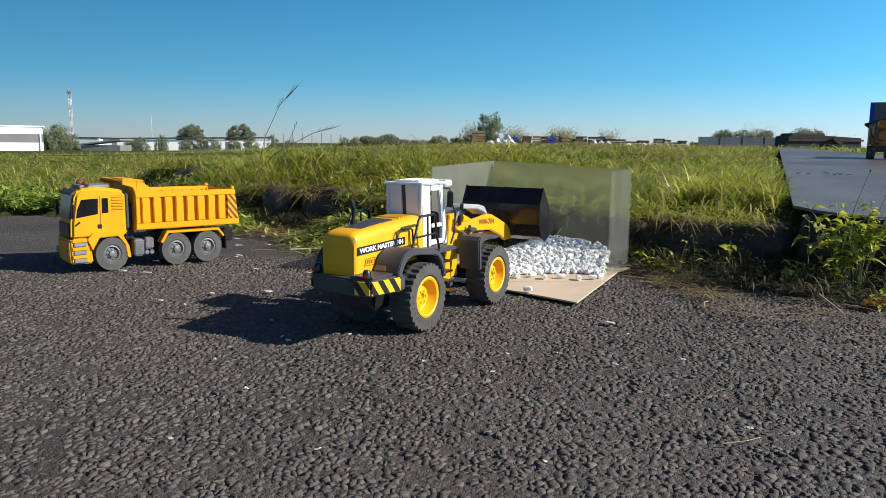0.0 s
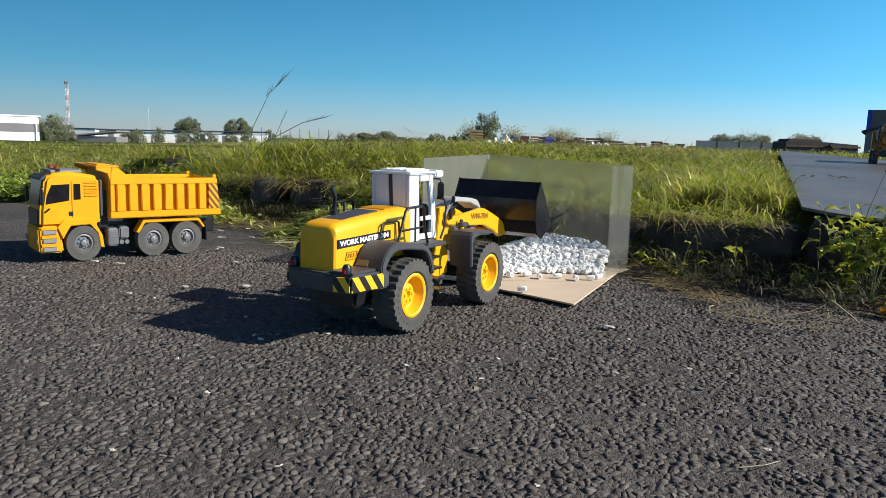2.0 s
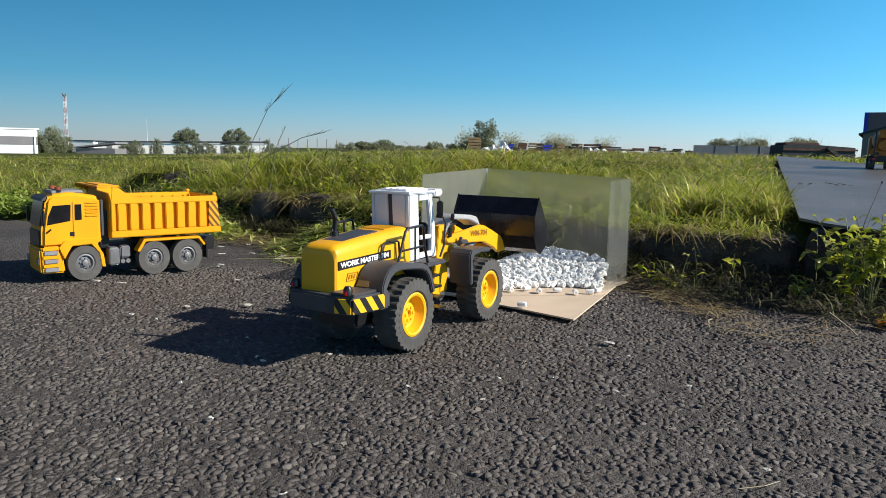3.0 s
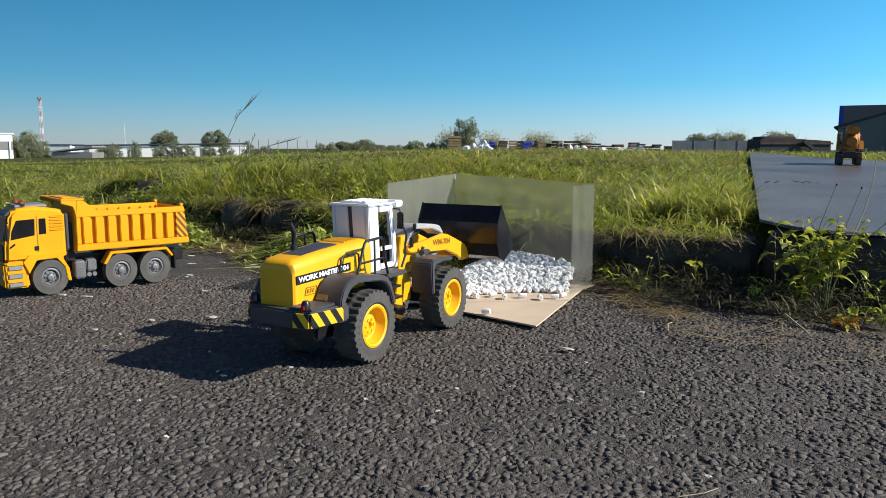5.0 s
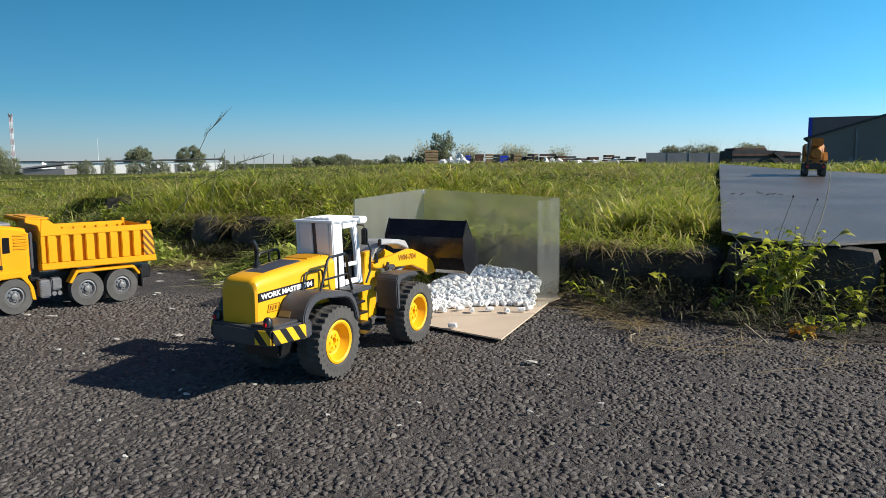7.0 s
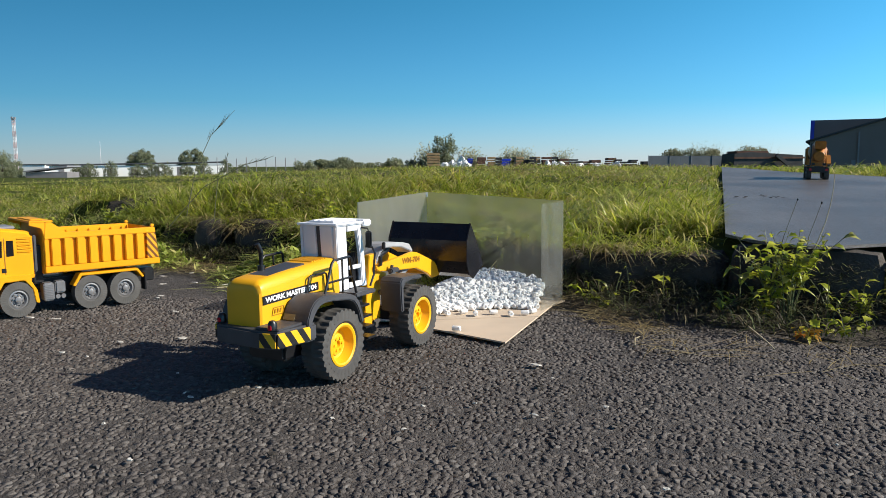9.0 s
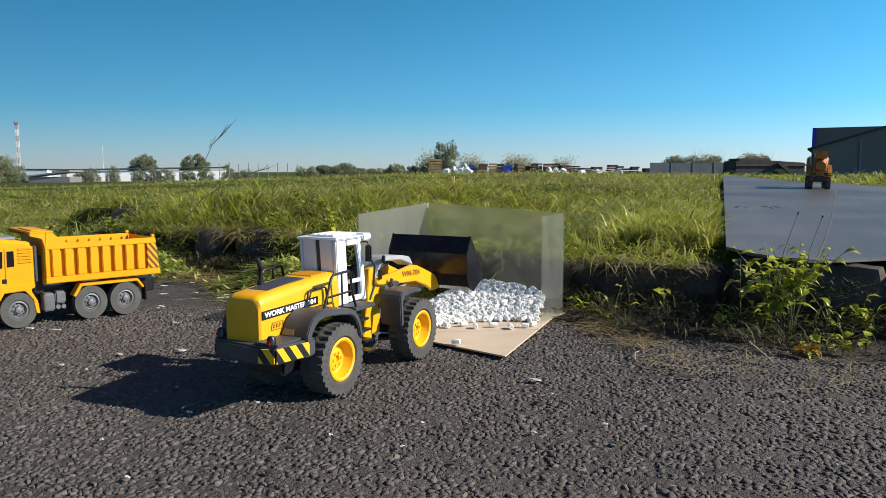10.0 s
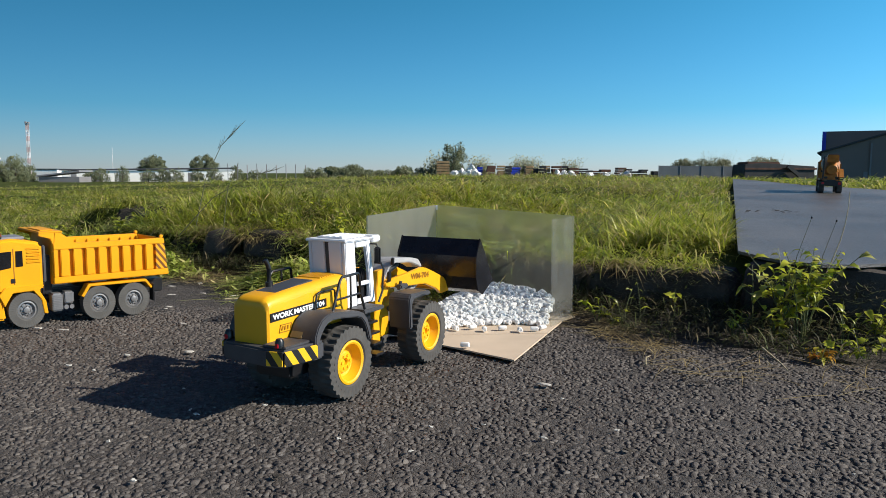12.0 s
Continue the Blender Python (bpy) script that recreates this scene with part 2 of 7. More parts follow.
M_fence = mat("fence_sheet", (0.13, 0.14, 0.15), 0.5, vary=0.25, scale=0.8, fine=20)
M_blue = mat("blue_plastic", (0.02, 0.05, 0.55), 0.45, vary=0.2, scale=2, fine=30)
M_bag = mat("white_bags", (0.7, 0.7, 0.7), 0.6, vary=0.15, scale=2, fine=30)
M_wood = mat("pallet_wood", (0.34, 0.22, 0.11), 0.8, vary=0.35, scale=3, fine=60)
M_rust = mat("rusty_steel", (0.12, 0.055, 0.035), 0.8, vary=0.5, scale=2, fine=40)
M_darkjunk = mat("dark_crate", (0.035, 0.033, 0.034), 0.7, vary=0.4, scale=2, fine=40)
M_mastred = mat("mast_red", (0.58, 0.46, 0.46), 0.6)
M_mastwhite = mat("mast_white", (0.7, 0.7, 0.72), 0.6)
M_mixer = mat("mixer_ochre", (0.42, 0.16, 0.022), 0.5, vary=0.3, scale=25)
M_hazard = stripe_mat("hazard_yellow_black", (0.82, 0.45, 0.015), (0.012, 0.012, 0.014), 0.0195, radians(-35))
M_bedstripe = stripe_mat("hazard_orange_black", (0.82, 0.34, 0.008), (0.16, 0.06, 0.01), 0.0125, radians(40))


def acrylic_mat(name, clear, sharp, haze_tone, blur):
    """Scuffed clear plastic: partly sharp, partly blurred, with a veil of fine scratches."""
    m = bpy.data.materials.new(name)
    m.use_nodes = True
    n, l = m.node_tree.nodes, m.node_tree.links
    b = n["Principled BSDF"]
    b.inputs["Base Color"].default_value = (haze_tone, haze_tone, haze_tone * 0.97, 1)
    b.inputs["Roughness"].default_value = 0.22
    tl, tp, tr = n.new("ShaderNodeBsdfTranslucent"), n.new("ShaderNodeBsdfRefraction"), n.new("ShaderNodeBsdfTransparent")
    tl.inputs["Color"].default_value = (haze_tone, haze_tone, haze_tone * 0.96, 1)
    tp.inputs["Color"].default_value = (0.92, 0.94, 0.92, 1)
    tr.inputs["Color"].default_value = (0.97, 0.98, 0.97, 1)
    tp.inputs["IOR"].default_value, tp.inputs["Roughness"].default_value = 1.03, blur
    haze, see, mix = n.new("ShaderNodeMixShader"), n.new("ShaderNodeMixShader"), n.new("ShaderNodeMixShader")
    haze.inputs[0].default_value = 0.5
    see.inputs[0].default_value = sharp
    l.new(b.outputs[0], haze.inputs[1])
    l.new(tl.outputs[0], haze.inputs[2])
    l.new(tp.outputs[0], see.inputs[1])
    l.new(tr.outputs[0], see.inputs[2])
    tc, mp = n.new("ShaderNodeTexCoord"), n.new("ShaderNodeMapping")
    mp.inputs["Scale"].default_value = (1.0, 1.0, 0.35)
    no, sp, mr, dot, add = n.new("ShaderNodeTexNoise"), n.new("ShaderNodeTexVoronoi"), n.new("ShaderNodeMapRange"), n.new("ShaderNodeMapRange"), n.new("ShaderNodeMath")
    no.inputs["Scale"].default_value, no.inputs["Detail"].default_value = 14, 8
    sp.inputs["Scale"].default_value = 75
    mr.inputs["From Min"].default_value, mr.inputs["From Max"].default_value = 0.3, 0.7
    mr.inputs["To Min"].default_value, mr.inputs["To Max"].default_value = min(1.0, clear + 0.05), clear - 0.06
    # dust specks
    dot.inputs["From Min"].default_value, dot.inputs["From Max"].default_value = 0.03, 0.10
    dot.inputs["To Min"].default_value, dot.inputs["To Max"].default_value = -0.22, 0.0
    add.operation, add.use_clamp = "ADD", True
    l.new(tc.outputs["Object"], mp.inputs["Vector"])
    l.new(mp.outputs[0], no.inputs["Vector"])
    l.new(tc.outputs["Object"], sp.inputs["Vector"])
    l.new(no.outputs["Fac"], mr.inputs["Value"])
    l.new(sp.outputs["Distance"], dot.inputs["Value"])
    l.new(mr.outputs[0], add.inputs[0])
    l.new(dot.outputs[0], add.inputs[1])
    l.new(add.outputs[0], mix.inputs[0])
    l.new(haze.outputs[0], mix.inputs[1])
    l.new(see.outputs[0], mix.inputs[2])
    l.new(mix.outputs[0], n["Material Output"].inputs["Surface"])
    return m


M_acrylic = acrylic_mat("clear_acrylic", 0.89, 0.50, 0.40, 0.40)
M_hazy = acrylic_mat("hazy_acrylic", 0.90, 0.93, 0.60, 0.42)
M_veiled = acrylic_mat("veiled_acrylic", 0.68, 0.82, 0.44, 0.45)


# ---- mesh tools ----
def part(name, bm, material, parent=None, label="", smooth=False):
    """One mesh object from a bmesh, under a thing or a part."""
    me = bpy.data.meshes.new(name)
    bmesh.ops.recalc_face_normals(bm, faces=bm.faces)
    bm.to_mesh(me)
    bm.free()
    if smooth:
        me.shade_smooth()
        me.set_sharp_from_angle(angle=radians(35))
    me.materials.append(material)
    ob = new(name, me)
    ob.parent = parent
    if label:
        ob["label"] = label
    return ob


def shared(name, me, m, parent=None):
    """Another object on a mesh that is already there."""
    ob = new(name, me)
    ob.parent = parent
    ob.matrix_basis = m
    return ob


def thing(name, m, label, category, group=""):
    ob = new(name)
    ob.empty_display_size = 0.05
    ob.matrix_basis = m
    return tagged(ob, label, category, group)


def bev(bm, w, seg=2, verts=None):
    edges = [e for e in bm.edges if len(e.link_faces) == 2 and e.calc_face_angle(0) > radians(28)]
    if w > 0 and edges:
        bmesh.ops.bevel(bm, geom=edges, offset=w, segments=seg, affect="EDGES", clamp_overlap=True)
    return bm


def box(x0, x1, y0, y1, z0, z1, w=0.0, seg=2, into=None):
    bm = bmesh.new()
    bmesh.ops.create_cube(bm, size=1, matrix=Matrix.LocRotScale(((x0 + x1) / 2, (y0 + y1) / 2, (z0 + z1) / 2), None, (abs(x1 - x0), abs(y1 - y0), abs(z1 - z0))))
    bev(bm, w, seg)
    return merge(into, bm)


def merge(into, bm):
    if into is None:
        return bm
    me = bpy.data.meshes.new("tmp")
    bm.to_mesh(me)
    bm.free()
    into.from_mesh(me)
    bpy.data.meshes.remove(me)
    return into


def prism(profile, y0, y1, w=0.0, seg=2, into=None, y0b=None, m=None):
    """A profile in x and z, drawn out along y."""
    bm = bmesh.new()
    a = [bm.verts.new((x, y0, z)) for x, z in profile]
    b = [bm.verts.new((x, y1, z)) for x, z in profile]
    bm.faces.new(a)
    bm.faces.new(b[::-1])
    for i in range(len(a)):
        j = (i + 1) % len(a)
        bm.faces.new((a[i], b[i], b[j], a[j]))
    bmesh.ops.recalc_face_normals(bm, faces=bm.faces)
    bev(bm, w, seg)
    if m is not None:
        bm.transform(m)
    return merge(into, bm)


def lathe(profile, n=32, into=None, m=None):
    """A profile of (radius, y) turned about the y axis."""
    bm = bmesh.new()
    rings = []
    for k in range(n):
        c, s = math.cos(2 * math.pi * k / n), math.sin(2 * math.pi * k / n)
        rings.append([bm.verts.new((r * c, y, r * s)) for r, y in profile])
    for k in range(n):
        a, b = rings[k], rings[(k + 1) % n]
        for i in range(len(profile) - 1):
            bm.faces.new((a[i], a[i + 1], b[i + 1], b[i]))
    bmesh.ops.remove_doubles(bm, verts=bm.verts, dist=1e-6)
    if m is not None:
        bm.transform(m)
    return merge(into, bm)


def tube(points, r, n=8, into=None, taper=1.0):
    bm = bmesh.new()
    pts = [Vector(p) for p in points]
    rings = []
    for i, p in enumerate(pts):
        d = (pts[min(i + 1, len(pts) - 1)] - pts[max(i - 1, 0)]).normalized()
        q = d.to_track_quat("Z", "Y")
        rr = r * (1 + (taper - 1) * i / max(1, len(pts) - 1))
        rings.append([bm.verts.new(p + q @ Vector((rr * math.cos(2 * math.pi * k / n), rr * math.sin(2 * math.pi * k / n), 0))) for k in range(n)])
    for a, b in zip(rings, rings[1:]):
        for k in range(n):
            bm.faces.new((a[k], a[(k + 1) % n], b[(k + 1) % n], b[k]))
    bm.faces.new(rings[0][::-1])
    bm.faces.new(rings[-1])
    return merge(into, bm)


def loft(sections, into=None, seg=6):
    """Rounded rectangular rings joined along x: rows of x, half width, bottom, top, corner radius."""
    bm = bmesh.new()
    rings = []
    for x, w, z0, z1, r in sections:
        ring = []
        for cy, cz, a0 in ((w - r, z1 - r, 0), (-w + r, z1 - r, 90), (-w + 0.002, z0 + 0.002, 180), (w - 0.002, z0 + 0.002, 270)):
            rr = r if a0 < 180 else 0.002
            for k in range(seg + 1):
                t = radians(a0 + 90 * k / seg)
                ring.append(bm.verts.new((x, cy + rr * math.cos(t), cz + rr * math.sin(t))))
        rings.append(ring)
    for a, b in zip(rings, rings[1:]):
        for i in range(len(a)):
            j = (i + 1) % len(a)
            bm.faces.new((a[i], a[j], b[j], b[i]))
    bm.faces.new(rings[0])
    bm.faces.new(rings[-1][::-1])
    return merge(into, bm)


def np_mesh(name, verts, tris, material, label="", category="", kind="stuff", parent=None, smooth=False):
    me = bpy.data.meshes.new(name)
    me.vertices.add(len(verts))
    me.vertices.foreach_set("co", np.asarray(verts, np.float32).ravel())
    me.loops.add(len(tris) * 3)
    me.loops.foreach_set("vertex_index", np.asarray(tris, np.int32).ravel())
    me.polygons.add(len(tris))
    me.polygons.foreach_set("loop_start", np.arange(0, len(tris) * 3, 3, dtype=np.int32))
    me.update(calc_edges=True)
    me.validate()
    if smooth:
        me.shade_smooth()
    me.materials.append(material)
    ob = new(name, me)
    ob.parent = parent
    return tagged(ob, label, category, "", kind)


def lettering(name, text, width, height, material, parent, m, label=""):
    """Flat raised letters of the built-in font, fitted into width and height, standing at m."""
    cu = bpy.data.curves.new("tmp", "FONT")
    cu.body, cu.size, cu.extrude = text, 1.0, 0.0
    cu.offset = 0.045
    tmp = new("tmp", cu)
    me = bpy.data.meshes.new_from_object(tmp)
    bpy.data.objects.remove(tmp)
    co = np.empty(len(me.vertices) * 3, np.float32)
    me.vertices.foreach_get("co", co)
    co = co.reshape(-1, 3)
    lo, hi = co.min(0), co.max(0)
    co[:, 0] = (co[:, 0] - lo[0]) / (hi[0] - lo[0]) * width
    co[:, 1] = (co[:, 1] - lo[1]) / (hi[1] - lo[1]) * height
    me.vertices.foreach_set("co", co.ravel())
    me.update()
    me.name = name
    me.materials.clear()
    me.materials.append(material)
    ob = shared(name, me, m, parent)
    if label:
        ob["label"] = label
    return ob


# ---- ground plan: s runs from the kerb into the field, v along the kerb to the left ----
NX, NY = 0.551, 0.834


def plan(s, v):
    return NX * s - NY * v, NY * s + NX * v


def smooth(a, b, x):
    t = np.clip((x - a) / (b - a), 0, 1)
    return t * t * (3 - 2 * t)


KERB_S, KERB_TOP, KERB_END = 1.80, 0.115, 2.55
AZ = np.array([-1.2, -0.6, -0.45, -0.25, -0.05, 0.15, 0.35, 0.6, 1.2])
CREST = np.array([-0.08, -0.02, 0.045, 0.18, 0.275, 0.295, 0.25, 0.20, 0.18])


def slab_edge(x, y):
    """Positive on the raised road, in metres from its left edge."""
    return x - 0.70 - (y - 1.81) * 0.372


def road_far(x):
    """Where the raised road ends and the meadow begins again."""
    return np.interp(x, [2.70, 2.76, 2.82, 2.90, 3.3, 8.0], [7.2, 6.1, 5.15, 4.75, 4.4, 3.9])


def field_z(x, y):
    x, y = np.asarray(x, float), np.asarray(y, float)
    s, v = NX * x + NY * y, -NY * x + NX * y
    crest = np.interp(x / np.maximum(y, 0.5), AZ, CREST)
    r = np.hypot(x, y)
    low = 0.025 + 0.150 * smooth(2.16, 2.25, s) * (1 - smooth(3.6, 4.3, v))
    near = 0.115 + (low - 0.115) * smooth(2.82, 3.02, v)
    near = near + 0.105 * np.exp(-((v - 2.3) / 0.62) ** 2) * smooth(1.82, 2.25, s) * (1 - smooth(2.82, 3.02, v))
    z = near + (crest - near) * smooth(1.2, 11.0, s)
    bumps = 0.02 * np.sin(3.1 * x + 1.3 * y) * np.sin(2.3 * y - 1.7 * x + 1) * smooth(1.9, 2.6, s)
    bumps = bumps + 0.024 * np.sin(17 * x + 3 * np.sin(5 * y)) * np.sin(15 * y + 2 * np.sin(7 * x)) * smooth(1.9, 2.3, s) * (1 - smooth(5, 9, s))
    z = z + bumps - (1.3 + z) * smooth(16, 60, r)
    e = slab_edge(x, y)
    close = (1 - smooth(0.0, 0.7, -e)) * smooth(1.85, 2.2, s) * (1 - smooth(6.5, 7.5, y))
    z = z + (0.145 + (y - 1.65) * 0.0265 - z) * close
    z = np.where((e > 0.03) & (y < road_far(x)), np.where(s < 1.93, -0.05, np.minimum(z, 0.165 + (y - 1.65) * 0.0265 - 0.045)), z)
    return np.where((e > 0) & (y > road_far(x)) & (y < 14), np.maximum(z, np.minimum(0.165 + (y - 1.65) * 0.0265 - 0.012, 0.265)), z)


def slab_z(x, y):
    return 0.165 + (np.asarray(y, float) - 1.65) * 0.0265


# ---- large structure ----
def build_ground():
    # the paved yard, out to the edge of the field and far behind the camera
    bm = bmesh.new()
    us = [-900, -200, -40, -8] + [-4 + 0.25 * k for k in range(33)] + [8, 40, 200, 900]
    ss = [-900, -100, -20, -4, -1] + [0.2 * k for k in range(16)]
    grid = [[bm.verts.new((*plan(s, v), -0.005)) for v in us] for s in ss]
    for a, b in zip(grid, grid[1:]):
        for i in range(len(us) - 1):
            bm.faces.new((a[i], b[i], b[i + 1], a[i + 1]))
    tagged(part("ground", bm, M_asphalt), "coarse dark grey worn asphalt yard", "ground", "", "structure")
    # the field behind the kerb, one sheet to the horizon
    bm = bmesh.new()
    vs = [-2500, -900, -300, -100, -40, -20, -10] + [-6 + 0.2 * k for k in range(71)] + [10, 20, 40, 100, 300, 900, 2500]
    ss = [1.0] + [1.2 + 0.12 * k for k in range(10)] + [2.4 + 0.3 * k for k in range(20)] + [9, 10, 12, 14, 17, 21, 26, 32, 40, 50, 62, 90, 200, 600, 1500, 3000]
    rows = []
    for s in ss:
        row = []
        for v in vs:
            edge = KERB_S + 0.03 if v < KERB_END else max(1.25, KERB_S - 0.6 * (v - KERB_END) + 0.03 * math.sin(9 * v))
            x, y = plan(s, v)
            z = float(field_z(x, y))
            if s < edge:
                z = -0.06
            row.append(bm.verts.new((x, y, z)))
        rows.append(row)
    for a, b in zip(rows, rows[1:]):
        for i in range(len(vs) - 1):
            bm.faces.new((a[i], b[i], b[i + 1], a[i + 1]))
    tagged(part("field", bm, M_field, smooth=True), "overgrown green meadow behind the kerb", "field", "", "structure")
    # soil and debris washed against the foot of the kerb
    bm = bmesh.new()
    rows = []
    for i in range(90):
        v = -1.6 + 0.05 * i
        row = []
        for k in range(15):
            s = 1.56 + 0.045 * k + 0.03 * math.sin(4 * v) - 0.01 * math.sin(17 * v)
            z = -0.004 + 0.032 * min(1, k / 8) ** 1.5 + 0.003 * math.sin(9 * v + 2 * k)
            if k > 8:
                z = -0.03 if v > 0.12 else 0.012
            row.append(bm.verts.new((*plan(s, v), z)))
        rows.append(row)
    for a, b in zip(rows, rows[1:]):
        for k in range(14):
            bm.faces.new((a[k], b[k], b[k + 1], a[k + 1]))
    tagged(part("verge", bm, M_soil, smooth=True), "strip of dark soil along the kerb foot", "soil", "", "structure")


def build_hollow():
    # bare dark soil that stands in for the shade under the overhanging grass
    bm = bmesh.new()
    rows = []
    for i in range(29):
        v = 2.84 + 0.025 * i
        row = []
        for k in range(20):
            s = 1.72 + 0.033 * k + 0.02 * math.sin(11 * v)
            x, y = plan(s, v)
            e = min(i, 28 - i, k, 19 - k)
            row.append(bm.verts.new((x, y, float(field_z(x, y)) + (-0.03 if e == 0 else 0.005 + 0.003 * math.sin(23 * v + 3 * k)))))
        rows.append(row)
    for a, b in zip(rows, rows[1:]):
        for k in range(19):
            bm.faces.new((a[k], b[k], b[k + 1], a[k + 1]))
    tagged(part("hollow_shade_soil", bm, M_soil, smooth=True), "bare dark soil standing in for the bank's shaded hollow", "soil", "", "structure")


def build_slab():
    # the raised smooth road with a rounded front edge
    front = [(0.70, 1.81), (0.715, 1.70), (0.745, 1.625), (0.79, 1.585), (0.86, 1.58), (0.94, 1.605), (1.02, 1.63), (1.12, 1.66), (1.3, 1.73), (1.6, 1.87), (2.2, 2.15), (3.4, 2.6), (6.0, 3.2)]
    bm = bmesh.new()
    n = 14
    rows = []
    for k in range(n + 1):
        f = k / n
        row = []
        for i, (x, y) in enumerate(front):
            fx = 2.705 + (x - 0.70) * 1.6
            far_y = float(road_far(fx)) + 0.03
            px, py = x + (fx - x) * f, y + (far_y - y) * f
            row.append(bm.verts.new((px, py, float(slab_z(px, py)) + 0.003 * math.sin(5 * px) * math.sin(4 * py))))
        rows.append(row)
    faces = []
    for a, b in zip(rows, rows[1:]):
        for i in range(len(front) - 1):
            faces.append(bm.faces.new((a[i], b[i], b[i + 1], a[i + 1])))
    out = bmesh.ops.extrude_face_region(bm, geom=faces)
    for v in out["geom"]:
        if isinstance(v, bmesh.types.BMVert):
            v.co.z -= 0.007
    tagged(part("road", bm, M_slab), "smooth dark grey raised road surface", "road", "", "structure")


def build_kerb():
    kerb = tagged(new("kerb"), "weathered dark stone kerb below the grass bank", "kerb", "", "structure")
    rnd = random.Random(5)

    def stone(v, w, h, s_off, z, seed, rough=0.016, power=9):
        """A block with worn, rounded corners: the higher the power, the squarer."""
        bm = bmesh.new()
        bmesh.ops.create_cube(bm, size=2)
        bmesh.ops.subdivide_edges(bm, edges=bm.edges[:], cuts=5, use_grid_fill=True)
        for p in bm.verts:
            c = p.co
            c /= (abs(c.x) ** power + abs(c.y) ** power + abs(c.z) ** power) ** (1 / power)
            p.co = Vector((c.x * (w / 2 - 0.006), c.y * 0.065, c.z * h / 2))
            p.co += noise.noise_vector(p.co * 9 + Vector((seed * 7, 0, 0))) * rough + noise.noise_vector(p.co * 30 + Vector((seed * 3, 5, 0))) * rough * 0.35
        x, y = plan(KERB_S + 0.06 + s_off, v + w / 2)
        ob = part("kerb_stone", bm, M_kerb, kerb, smooth=True)
        ob.matrix_basis = pose(x, y, z, rnd.uniform(-5, 5), rnd.uniform(-4, 4), math.degrees(math.atan2(NX, -NY)) + rnd.uniform(-4, 4))

    # long even stones below the road, rougher ones along the bank
    v = -1.35
    while v < KERB_END - 0.15:
        w = rnd.uniform(0.30, 0.42) if v < 0.8 else rnd.uniform(0.16, 0.34)
        if 1.80 < v + w and v < 2.30:
            v = max(v + 0.05, 2.32) if v > 1.7 else v + 0.04
            continue
        if v < 0.8:
            stone(v, w, 0.17, rnd.uniform(-0.008, 0.008), (0.030 if v > 0.26 else 0.064) + rnd.uniform(-0.006, 0.006), v, 0.006)
        else:
            stone(v, w, 0.16, rnd.uniform(-0.03, 0.03), 0.035 + rnd.uniform(-0.03, 0.008), v)
        v += w + (0.05 if rnd.random() < 0.3 and v > 0.8 else 0)
    # two large blocks standing free where the bank was dug out
    stone(1.88, 0.20, 0.20, -0.01, 0.050, 3.1, 0.012, 5)
    stone(2.14, 0.125, 0.19, -0.05, 0.054, 4.7, 0.012, 3.2)


build_ground()
build_hollow()
build_slab()
build_kerb()


